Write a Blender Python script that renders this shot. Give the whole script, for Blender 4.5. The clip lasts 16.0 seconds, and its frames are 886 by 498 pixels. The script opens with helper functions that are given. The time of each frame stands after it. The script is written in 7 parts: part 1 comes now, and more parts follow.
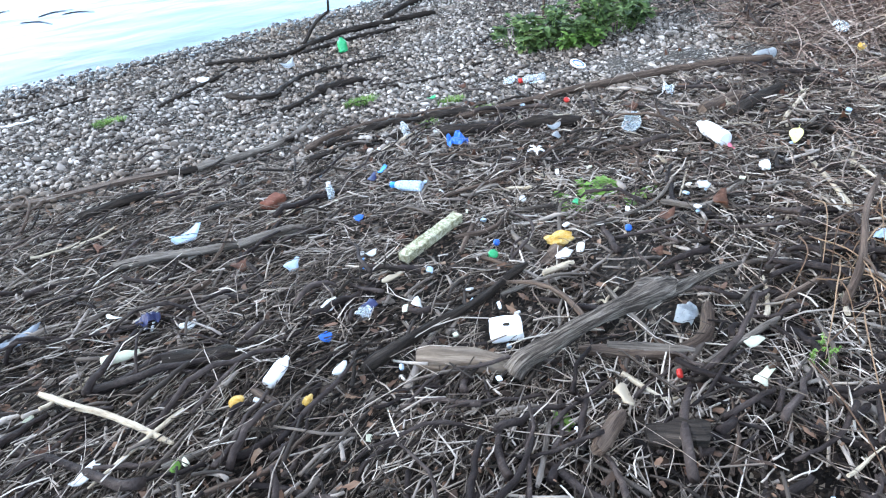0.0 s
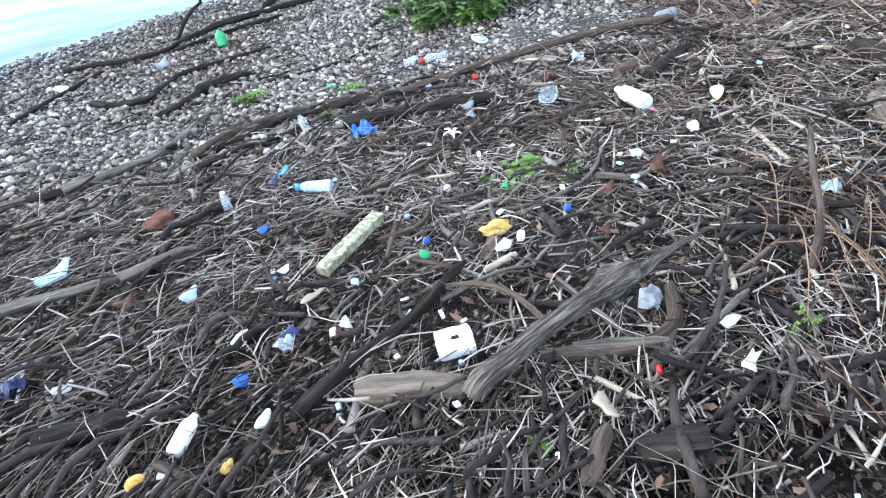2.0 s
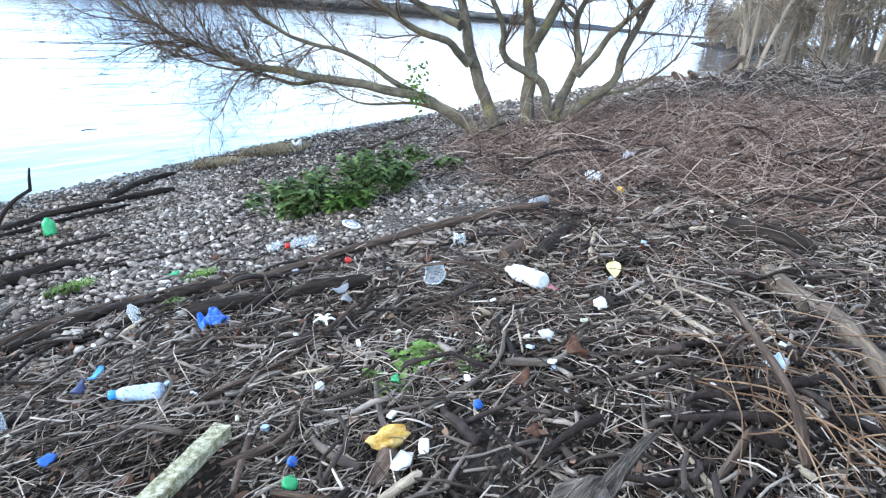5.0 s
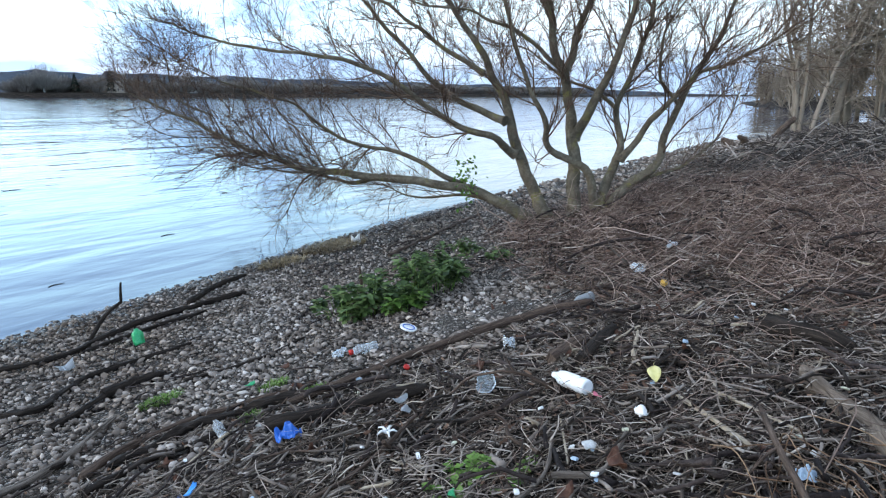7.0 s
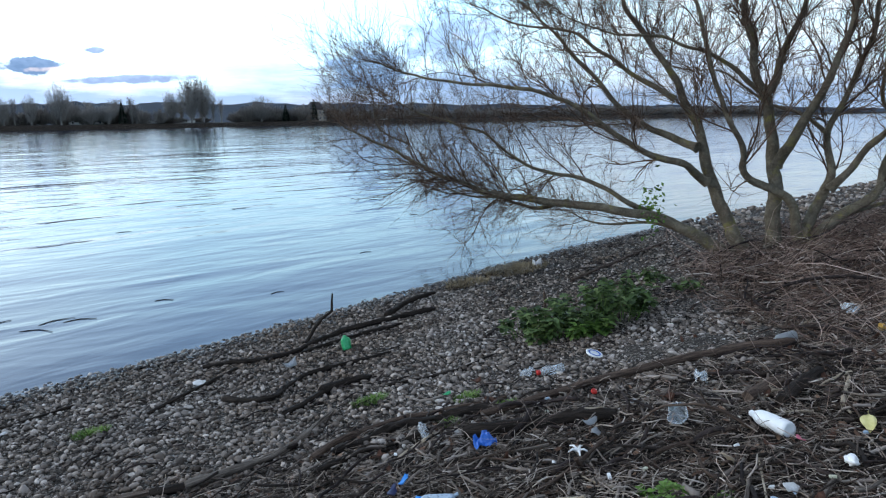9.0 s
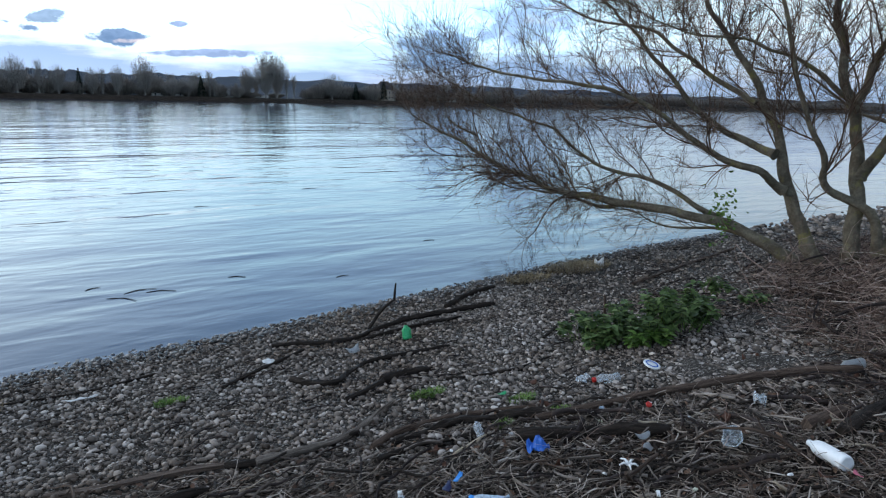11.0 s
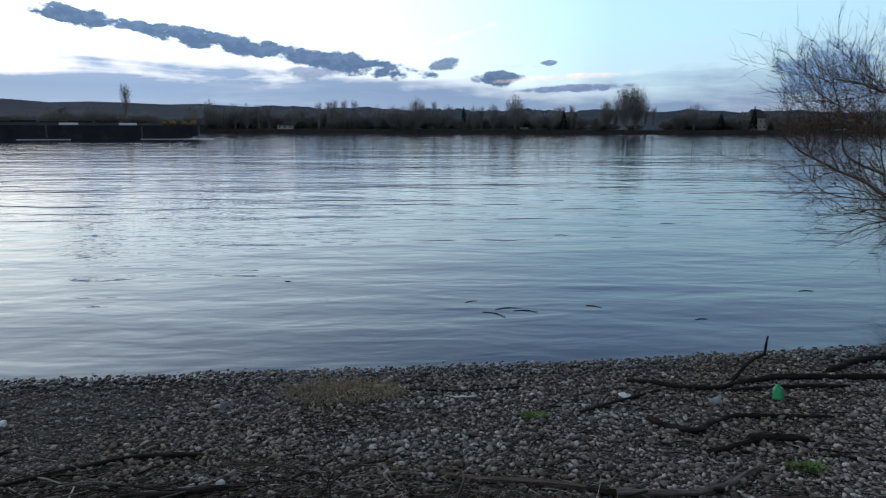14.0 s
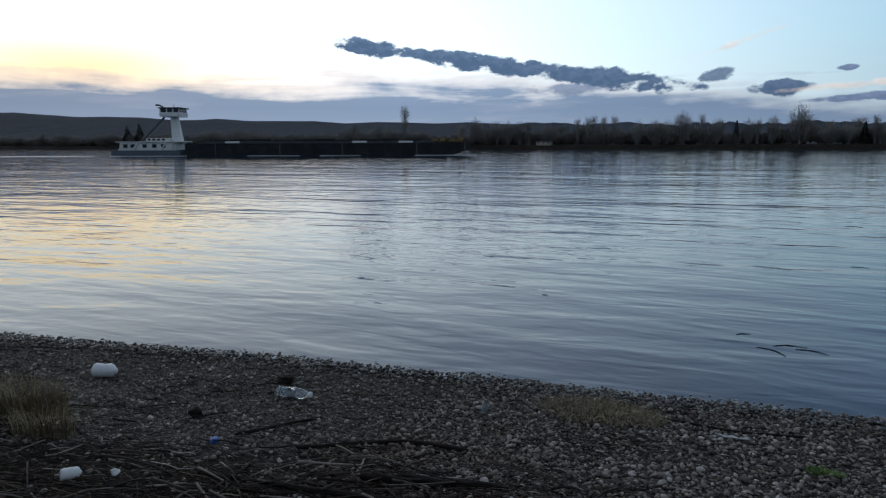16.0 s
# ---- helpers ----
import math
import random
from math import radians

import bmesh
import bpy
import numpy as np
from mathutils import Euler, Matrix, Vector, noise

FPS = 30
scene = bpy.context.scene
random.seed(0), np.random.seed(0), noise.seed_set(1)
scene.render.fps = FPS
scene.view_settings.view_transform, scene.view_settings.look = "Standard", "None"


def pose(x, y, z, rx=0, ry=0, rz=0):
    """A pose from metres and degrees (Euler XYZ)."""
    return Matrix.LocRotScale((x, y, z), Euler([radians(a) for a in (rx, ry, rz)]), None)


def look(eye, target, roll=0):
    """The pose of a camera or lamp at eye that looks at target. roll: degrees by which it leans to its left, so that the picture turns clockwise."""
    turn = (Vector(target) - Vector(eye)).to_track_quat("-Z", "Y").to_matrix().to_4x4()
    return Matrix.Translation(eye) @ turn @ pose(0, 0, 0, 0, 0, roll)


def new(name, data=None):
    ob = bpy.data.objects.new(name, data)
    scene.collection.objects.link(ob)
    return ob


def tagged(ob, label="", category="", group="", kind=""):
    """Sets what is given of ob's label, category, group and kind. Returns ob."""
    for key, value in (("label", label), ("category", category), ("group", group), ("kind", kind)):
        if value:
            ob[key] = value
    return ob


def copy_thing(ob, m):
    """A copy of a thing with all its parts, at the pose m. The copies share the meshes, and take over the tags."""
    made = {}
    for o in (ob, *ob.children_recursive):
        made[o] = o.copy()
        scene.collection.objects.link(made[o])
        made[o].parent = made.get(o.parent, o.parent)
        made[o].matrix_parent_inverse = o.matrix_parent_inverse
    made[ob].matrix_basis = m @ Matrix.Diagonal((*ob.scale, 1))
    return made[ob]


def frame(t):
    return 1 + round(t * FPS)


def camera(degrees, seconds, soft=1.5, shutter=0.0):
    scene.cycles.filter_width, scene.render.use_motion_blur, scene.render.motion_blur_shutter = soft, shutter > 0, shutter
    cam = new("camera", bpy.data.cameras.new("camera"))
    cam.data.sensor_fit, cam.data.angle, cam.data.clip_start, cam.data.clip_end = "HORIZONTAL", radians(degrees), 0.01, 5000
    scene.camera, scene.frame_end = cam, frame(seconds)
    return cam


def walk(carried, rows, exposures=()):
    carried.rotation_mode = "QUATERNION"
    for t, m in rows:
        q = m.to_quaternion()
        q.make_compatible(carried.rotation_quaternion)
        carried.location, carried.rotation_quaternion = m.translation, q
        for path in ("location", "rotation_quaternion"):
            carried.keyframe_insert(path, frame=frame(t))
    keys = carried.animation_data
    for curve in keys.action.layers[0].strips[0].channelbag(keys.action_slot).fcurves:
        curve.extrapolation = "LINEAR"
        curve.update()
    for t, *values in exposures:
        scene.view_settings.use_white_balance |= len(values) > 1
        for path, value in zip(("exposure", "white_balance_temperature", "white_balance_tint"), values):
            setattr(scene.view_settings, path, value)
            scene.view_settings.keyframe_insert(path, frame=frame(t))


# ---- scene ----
cam = camera(69.9, 16.0, soft=1.2, shutter=0.1)
PATH = [
    (0, (0.316, -0.42, 2.599), (1.265, 0.85, 1.379), 0.5),
    (0.5, (0.371, -0.378, 2.568), (1.239, 0.872, 1.271), -2.0),
    (1, (0.353, -0.317, 2.532), (1.249, 0.883, 1.206), -3.8),
    (1.5, (0.358, -0.222, 2.497), (1.419, 0.894, 1.22), -0.6),
    (2, (0.46, -0.148, 2.431), (1.604, 0.919, 1.185), 0.1),
    (2.5, (0.625, -0.022, 2.326), (1.839, 1.051, 1.154), -0.3),
    (3, (0.713, 0.079, 2.194), (1.963, 1.175, 1.083), -1.8),
    (3.5, (0.748, 0.135, 2.124), (2.064, 1.232, 1.093), -0.8),
    (4, (0.792, 0.157, 2.093), (2.24, 1.151, 1.136), 2.0),
    (4.5, (0.808, 0.188, 2.082), (2.366, 1.136, 1.261), 3.6),
    (5, (0.79, 0.188, 2.102), (2.413, 1.134, 1.416), 4.5),
    (5.2, (0.782, 0.19, 2.114), (2.406, 1.166, 1.475), 4.4),
    (7.3, (0.555, 0.0, 2.451), (2.109, 1.17, 1.987), -0.6),
    (7.5, (0.513, -0.019, 2.474), (2.049, 1.178, 2.02), -1.2),
    (8, (0.429, -0.043, 2.497), (1.87, 1.278, 2.075), -2.1),
    (8.5, (0.374, -0.055, 2.503), (1.683, 1.402, 2.096), -1.7),
    (9, (0.34, -0.039, 2.488), (1.551, 1.501, 2.084), -0.9),
    (11.5, (0.217, -0.126, 2.695), (1.216, 1.542, 2.225), 1.6),
    (12, (0.179, -0.142, 2.719), (1.086, 1.574, 2.236), 2.0),
    (12.5, (0.133, -0.136, 2.721), (0.883, 1.659, 2.257), 2.4),
    (13, (0.076, -0.143, 2.729), (0.636, 1.729, 2.303), 1.6),
    (13.5, (0.025, -0.171, 2.731), (0.333, 1.765, 2.335), 0.7),
    (14, (-0.013, -0.188, 2.732), (0.04, 1.775, 2.357), 0.2),
    (14.5, (-0.052, -0.198, 2.731), (-0.213, 1.763, 2.373), 0.1),
    (15, (-0.1, -0.246, 2.748), (-0.461, 1.691, 2.407), 0.4),
    (15.5, (-0.132, -0.265, 2.75), (-0.69, 1.627, 2.419), -0.2),
    (16, (-0.154, -0.274, 2.751), (-0.866, 1.566, 2.424), -0.2),
]
walk(cam, [(t, look(e, a, r)) for t, e, a, r in PATH],
     exposures=[(0.0, 1.92), (3.0, 1.92), (4.6, 1.70), (5.2, 1.55), (7.3, 0.55), (9.0, 0.06), (12.0, -0.2), (13.0, -0.42), (14.0, -0.97), (16.0, -1.47)])

# ---- sky and sun ----
SUN_AZ, SUN_EL = radians(-70.0), radians(6.0)
GLOW = -50.0     # where the low sun breaks through under the cloud


def sock(nt, node, key, value):
    """Put a value or a socket into an input."""
    if isinstance(value, bpy.types.NodeSocket):
        nt.links.new(value, node.inputs[key])
    else:
        node.inputs[key].default_value = value


def math_node(nt, op, a, b=None, c=None, clamp=False):
    n = nt.nodes.new("ShaderNodeMath")
    n.operation, n.use_clamp = op, clamp
    for i, v in enumerate((a, b, c)):
        if v is not None:
            sock(nt, n, i, v)
    return n.outputs[0]


def mix_node(nt, fac, a, b, blend="MIX"):
    n = nt.nodes.new("ShaderNodeMix")
    n.data_type, n.blend_type = "RGBA", blend
    sock(nt, n, 0, fac)
    for key, v in ((6, a), (7, b)):
        sock(nt, n, key, v if isinstance(v, bpy.types.NodeSocket) else (*v, 1))
    return n.outputs[2]


def ramp_node(nt, fac, stops, smooth=False):
    n = nt.nodes.new("ShaderNodeValToRGB")
    cr = n.color_ramp
    cr.interpolation = "EASE" if smooth else "LINEAR"
    while len(cr.elements) < len(stops):
        cr.elements.new(0.5)
    for e, (p, c) in zip(cr.elements, stops):
        e.position = p
        e.color = (*c, 1) if isinstance(c, tuple) else (c, c, c, 1)
    sock(nt, n, 0, fac)
    return n.outputs[0]


def noise_node(nt, vec, scale, detail=4.0, rough=0.55, distort=0.0):
    n = nt.nodes.new("ShaderNodeTexNoise")
    if vec is not None:
        sock(nt, n, "Vector", vec)
    n.inputs["Scale"].default_value, n.inputs["Detail"].default_value = scale, detail
    n.inputs["Roughness"].default_value, n.inputs["Distortion"].default_value = rough, distort
    return n.outputs[0]


def xyz_node(nt, x, y, z):
    n = nt.nodes.new("ShaderNodeCombineXYZ")
    for i, v in enumerate((x, y, z)):
        sock(nt, n, i, v)
    return n.outputs[0]


world = bpy.data.worlds.new("dusk_sky")
scene.world = world
world.use_nodes = True
nt = world.node_tree
nt.nodes.clear()
sky = nt.nodes.new("ShaderNodeTexSky")
sky.sky_type, sky.sun_disc = "NISHITA", False
sky.sun_elevation, sky.sun_rotation = SUN_EL, SUN_AZ
sky.air_density, sky.dust_density, sky.ozone_density = 1.0, 1.5, 2.0
tc = nt.nodes.new("ShaderNodeTexCoord")
sep = nt.nodes.new("ShaderNodeSeparateXYZ")
nt.links.new(tc.outputs["Generated"], sep.inputs[0])
dx, dy, dz = sep.outputs
az = math_node(nt, "MULTIPLY", math_node(nt, "ARCTAN2", dx, dy), 57.29578)     # degrees, clockwise from +y
el = math_node(nt, "MULTIPLY", math_node(nt, "ARCSINE", dz), 57.29578)         # degrees above the horizon
# high thin haze: bright and pale near the horizon, bluer overhead
haze = ramp_node(nt, math_node(nt, "DIVIDE", el, 90.0, clamp=True),
                 [(0.0, (1.05, 1.25, 1.38)), (0.09, (0.92, 1.46, 1.80)), (0.20, (0.88, 1.34, 1.94)), (0.36, (0.47, 0.76, 1.28)), (0.6, (0.48, 0.58, 0.72)), (1.0, (0.52, 0.57, 0.66))])
dist = math_node(nt, "ABSOLUTE", math_node(nt, "SUBTRACT", az, GLOW))
dist = math_node(nt, "MINIMUM", dist, math_node(nt, "SUBTRACT", 360.0, dist))
west = math_node(nt, "SUBTRACT", 1.0, math_node(nt, "DIVIDE", dist, 66.0, clamp=True))
low = math_node(nt, "SUBTRACT", 1.0, math_node(nt, "DIVIDE", el, 42.0, clamp=True))
haze = mix_node(nt, math_node(nt, "MULTIPLY", math_node(nt, "MULTIPLY", west, low), 0.95), haze, (3.5, 3.65, 3.6))
east = math_node(nt, "DIVIDE", math_node(nt, "SUBTRACT", dist, 95.0), 85.0, clamp=True)
haze = mix_node(nt, math_node(nt, "MULTIPLY", east, 0.8), haze, (0.66, 0.70, 0.76))
glow = math_node(nt, "POWER", 2.718, math_node(nt, "MULTIPLY", -1.0, math_node(nt, "ADD",
       math_node(nt, "POWER", math_node(nt, "DIVIDE", dist, 12.0), 2.0),
       math_node(nt, "POWER", math_node(nt, "DIVIDE", math_node(nt, "SUBTRACT", el, 6.0), 2.4), 2.0))))
base = mix_node(nt, glow, haze, (3.3, 2.55, 1.35))
clear = nt.nodes.new("ShaderNodeVectorMath")
clear.operation = "SCALE"
nt.links.new(sky.outputs[0], clear.inputs[0])
clear.inputs["Scale"].default_value = 0.08
base = mix_node(nt, 0.06, base, clear.outputs[0])
# long flat bank of grey-blue cloud above the horizon
streak = noise_node(nt, xyz_node(nt, math_node(nt, "MULTIPLY", az, 0.035), math_node(nt, "MULTIPLY", el, 0.33), 0.0), 1.6, 6.0, 0.55, 0.3)
puff = noise_node(nt, xyz_node(nt, math_node(nt, "MULTIPLY", az, 0.16), math_node(nt, "MULTIPLY", el, 0.32), 3.7), 1.3, 6.0, 0.6)
top = math_node(nt, "ADD", 4.7, math_node(nt, "MULTIPLY", math_node(nt, "SUBTRACT", streak, 0.5), 6.5))
top = math_node(nt, "ADD", top, math_node(nt, "MULTIPLY", math_node(nt, "SUBTRACT", puff, 0.5), 2.4))
top = math_node(nt, "ADD", top, math_node(nt, "MULTIPLY", math_node(nt, "DIVIDE", math_node(nt, "SUBTRACT", 8.0, az), 22.0, clamp=True), 1.6))
bank = math_node(nt, "MULTIPLY", math_node(nt, "SUBTRACT", top, el), 0.42, clamp=True)
mottle = noise_node(nt, xyz_node(nt, math_node(nt, "MULTIPLY", az, 0.10), math_node(nt, "MULTIPLY", el, 0.7), 9.1), 0.9, 5.0, 0.5, 0.3)
col_bank = ramp_node(nt, math_node(nt, "DIVIDE", el, 7.0, clamp=True), [(0.0, (0.42, 0.58, 0.84)), (0.45, (0.28, 0.43, 0.71)), (0.8, (0.38, 0.54, 0.83)), (1.0, (0.76, 0.82, 1.0))])
col_bank = mix_node(nt, math_node(nt, "MULTIPLY", math_node(nt, "SUBTRACT", mottle, 0.54), 3.0, clamp=True), col_bank, (0.66, 0.74, 0.98))
rim = math_node(nt, "MULTIPLY", math_node(nt, "SUBTRACT", 1.0, math_node(nt, "ABSOLUTE", math_node(nt, "SUBTRACT", math_node(nt, "MULTIPLY", bank, 2.0), 1.0))), 0.5)
rim = math_node(nt, "MULTIPLY", rim, math_node(nt, "SUBTRACT", 1.0, math_node(nt, "DIVIDE", dist, 70.0, clamp=True)))
mixed = mix_node(nt, math_node(nt, "MULTIPLY", bank, 0.93), base, col_bank)
mixed = mix_node(nt, rim, mixed, (2.0, 1.55, 1.35))


def cloud(colour, a0, e0, wa, we, tilt=0.0, seed=0.0, rag=1.1, soft=2.2, amount=1.0):
    """One heap of cloud about the azimuth a0 and the elevation e0 (degrees), wa by we in size."""
    global mixed
    da = math_node(nt, "SUBTRACT", az, a0)
    de = math_node(nt, "SUBTRACT", math_node(nt, "SUBTRACT", el, e0), math_node(nt, "MULTIPLY", da, tilt))
    r = math_node(nt, "ADD", math_node(nt, "POWER", math_node(nt, "DIVIDE", math_node(nt, "ABSOLUTE", da), wa), 2.0),
                  math_node(nt, "POWER", math_node(nt, "DIVIDE", math_node(nt, "ABSOLUTE", de), we), 2.0))
    at = xyz_node(nt, math_node(nt, "MULTIPLY", az, 0.55), math_node(nt, "MULTIPLY", el, 0.95), seed)
    n = noise_node(nt, at, 1.0, 5.0, 0.52, 0.2)
    fine = noise_node(nt, at, 2.6, 4.0, 0.5)
    f = math_node(nt, "SUBTRACT", math_node(nt, "ADD", 1.0, math_node(nt, "MULTIPLY", math_node(nt, "SUBTRACT", n, 0.5), 4.6 * rag)), r)
    f = math_node(nt, "ADD", f, math_node(nt, "MULTIPLY", math_node(nt, "SUBTRACT", fine, 0.5), 1.0 * rag))
    f = math_node(nt, "MULTIPLY", f, soft, clamp=True)
    lit = math_node(nt, "ADD", math_node(nt, "MULTIPLY", math_node(nt, "SUBTRACT", fine, 0.40), 1.2), math_node(nt, "MULTIPLY", math_node(nt, "DIVIDE", de, we), 0.22), clamp=True)
    shade = mix_node(nt, lit, colour, tuple(c * 1.5 + 0.10 for c in colour))
    mixed = mix_node(nt, math_node(nt, "MULTIPLY", f, amount), mixed, shade)


GREY = (0.16, 0.27, 0.47)
cloud(GREY, -27.4, 8.2, 2.9, 0.80, -0.10, 11.0, 0.75, 2.2)
cloud(GREY, -16.0, 6.65, 10.5, 0.80, -0.135, 1.0, 0.75, 2.2)
cloud(GREY, -7.0, 5.45, 6.8, 0.95, -0.13, 2.0, 0.75, 2.2)
cloud((0.28, 0.40, 0.64), -10.5, 4.6, 4.0, 0.50, 0.0, 12.0, 0.8, 1.2, 0.8)
cloud(GREY, 1.6, 5.4, 1.3, 0.55, 0.15, 13.0, 0.8, 1.8, 0.9)
cloud(GREY, 6.4, 4.2, 2.4, 0.75, 0.0, 3.0, 0.8, 2.2)
cloud((0.30, 0.42, 0.68), 10.5, 5.5, 0.8, 0.22, 0.05, 14.0, 0.8, 1.4)
cloud((0.30, 0.42, 0.68), 13.0, 3.4, 5.0, 0.35, 0.04, 4.0, 0.6)
cloud((1.55, 1.25, 1.12), 3.6, 8.0, 3.6, 0.30, 0.33, 15.0, 0.7, 0.8, 0.5)
cloud((1.60, 1.30, 1.15), 12.0, 4.3, 6.0, 0.28, 0.05, 16.0, 0.7, 0.9, 0.6)
cloud((0.24, 0.42, 0.72), 31.8, 4.4, 3.8, 2.2, 0.05, 5.0, 0.6, 1.8, 0.9)
cloud((0.34, 0.54, 0.88), 39.0, 6.6, 4.6, 2.6, 0.1, 6.0, 0.7, 1.5, 0.85)
cloud((1.02, 1.10, 1.18), 62.0, 7.0, 22.0, 6.0, 0.0, 17.0, 0.6, 0.8, 0.75)
cloud((0.50, 0.66, 0.92), 58.0, 4.2, 14.0, 1.1, 0.0, 7.0, 0.8, 1.0, 0.6)
cloud((0.98, 1.06, 1.15), 92.0, 6.0, 18.0, 5.0, 0.0, 8.0, 0.7, 0.9, 0.75)
bg = nt.nodes.new("ShaderNodeBackground")
out = nt.nodes.new("ShaderNodeOutputWorld")
# the whole western sky is the bright one
aside = math_node(nt, "ABSOLUTE", math_node(nt, "ADD", az, 25.0))
aside = math_node(nt, "MINIMUM", aside, math_node(nt, "SUBTRACT", 360.0, aside))
bright = nt.nodes.new("ShaderNodeVectorMath")
bright.operation = "SCALE"
nt.links.new(mixed, bright.inputs[0])
nt.links.new(math_node(nt, "ADD", 1.0, math_node(nt, "MULTIPLY", math_node(nt, "SUBTRACT", 1.0, math_node(nt, "DIVIDE", aside, 80.0, clamp=True)), 0.6)), bright.inputs["Scale"])
nt.links.new(bright.outputs[0], bg.inputs[0])
bg.inputs[1].default_value = 1.0
nt.links.new(bg.outputs[0], out.inputs[0])

sun = new("sun", bpy.data.lights.new("sun", "SUN"))
sun.data.energy, sun.data.angle, sun.data.color = 0.45, radians(15), (1.0, 0.86, 0.70)
sun.matrix_world = look((0, 0, 50), (-50 * math.sin(SUN_AZ), -50 * math.cos(SUN_AZ), 50 - 50 * math.tan(radians(8))))

# ---- materials ----


def material(name, stops, scale=6.0, rough=0.7, bump=0.3, stretch=(1, 1, 1), island=0.0, objects=0.0, metal=0.0,
             fine=30.0, depth=0.01, spec=None, trans=0.0, along=False, dirt=None, sub=0.0, ior=1.45, alpha=1.0):
    """A surface whose colour wanders through the stops by a coarse and a fine grain, with relief and, where asked, a shade of its own a piece."""
    m = bpy.data.materials.new(name)
    m.use_nodes = True
    t = m.node_tree
    b = t.nodes["Principled BSDF"]
    tex = t.nodes.new("ShaderNodeTexCoord")
    mp = t.nodes.new("ShaderNodeMapping")
    mp.inputs["Scale"].default_value = stretch
    t.links.new(tex.outputs["UV" if along else "Object"], mp.inputs[0])
    coarse = noise_node(t, mp.outputs[0], scale, 5.0, 0.6, 0.2)
    grain = noise_node(t, mp.outputs[0], scale * fine / 6.0, 5.0, 0.65)
    f = math_node(t, "ADD", math_node(t, "MULTIPLY", coarse, 0.62), math_node(t, "MULTIPLY", grain, 0.38))
    f = math_node(t, "MULTIPLY_ADD", math_node(t, "SUBTRACT", f, 0.5), 2.0, 0.5, clamp=True)
    if island:
        geo = t.nodes.new("ShaderNodeNewGeometry")
        f = mix_float(t, island, f, geo.outputs["Random Per Island"])
    if objects:
        info = t.nodes.new("ShaderNodeObjectInfo")
        f = mix_float(t, objects, f, info.outputs["Random"])
    c = ramp_node(t, f, stops)
    if dirt:
        spots = math_node(t, "MULTIPLY", math_node(t, "SUBTRACT", noise_node(t, tex.outputs["Object"], dirt[1], 6.0, 0.7), dirt[2]), 6.0, clamp=True)
        c = mix_node(t, spots, c, dirt[0])
    t.links.new(c, b.inputs["Base Color"])
    rr = math_node(t, "MULTIPLY_ADD", math_node(t, "SUBTRACT", grain, 0.5), 0.35, rough, clamp=True)
    t.links.new(rr, b.inputs["Roughness"])
    b.inputs["Metallic"].default_value = metal
    b.inputs["Specular IOR Level"].default_value = (0.45 if rough < 0.5 else 0.15) if spec is None else spec
    b.inputs["Transmission Weight"].default_value, b.inputs["IOR"].default_value = trans, ior
    b.inputs["Alpha"].default_value = alpha
    if sub:
        b.inputs["Subsurface Weight"].default_value = sub
        b.inputs["Subsurface Radius"].default_value = (0.02, 0.02, 0.02)
    if bump:
        bp = t.nodes.new("ShaderNodeBump")
        bp.inputs["Strength"].default_value, bp.inputs["Distance"].default_value = bump, depth
        t.links.new(math_node(t, "ADD", coarse, math_node(t, "MULTIPLY", grain, 0.5)), bp.inputs["Height"])
        t.links.new(bp.outputs[0], b.inputs["Normal"])
    return m


def mix_float(t, fac, a, b):
    n = t.nodes.new("ShaderNodeMix")
    n.data_type = "FLOAT"
    for k, v in ((0, fac), (2, a), (3, b)):
        sock(t, n, k, v)
    return n.outputs[0]


SOIL = material("dark_litter_soil", [(0.0, (0.005, 0.004, 0.0035)), (0.45, (0.014, 0.011, 0.009)), (0.7, (0.03, 0.024, 0.02)), (1.0, (0.085, 0.07, 0.055))], 9.0, 0.9, 0.9, depth=0.03)


def crumbs(m, scale, stops, amount):
    """Lay a mosaic of small crumbs of leaf and bark over a surface."""
    t = m.node_tree
    b = t.nodes["Principled BSDF"]
    tex = t.nodes.new("ShaderNodeTexCoord")
    mp = t.nodes.new("ShaderNodeMapping")
    mp.inputs["Scale"].default_value = (0.55, 1.0, 1.0)
    t.links.new(tex.outputs["Object"], mp.inputs[0])
    v = t.nodes.new("ShaderNodeTexVoronoi")
    v.inputs["Scale"].default_value = scale
    t.links.new(mp.outputs[0], v.inputs["Vector"])
    sp = t.nodes.new("ShaderNodeSeparateColor")
    t.links.new(v.outputs["Color"], sp.inputs[0])
    keep = math_node(t, "GREATER_THAN", sp.outputs[1], 1.0 - amount)
    old = b.inputs["Base Color"].links[0].from_socket
    t.links.new(mix_node(t, keep, old, ramp_node(t, sp.outputs[0], stops)), b.inputs["Base Color"])
    bp = t.nodes.new("ShaderNodeBump")
    bp.inputs["Strength"].default_value, bp.inputs["Distance"].default_value = 0.9, 0.008
    t.links.new(math_node(t, "SUBTRACT", sp.outputs[2], v.outputs["Distance"]), bp.inputs["Height"])
    t.links.new(b.inputs["Normal"].links[0].from_socket, bp.inputs["Normal"])
    t.links.new(bp.outputs[0], b.inputs["Normal"])


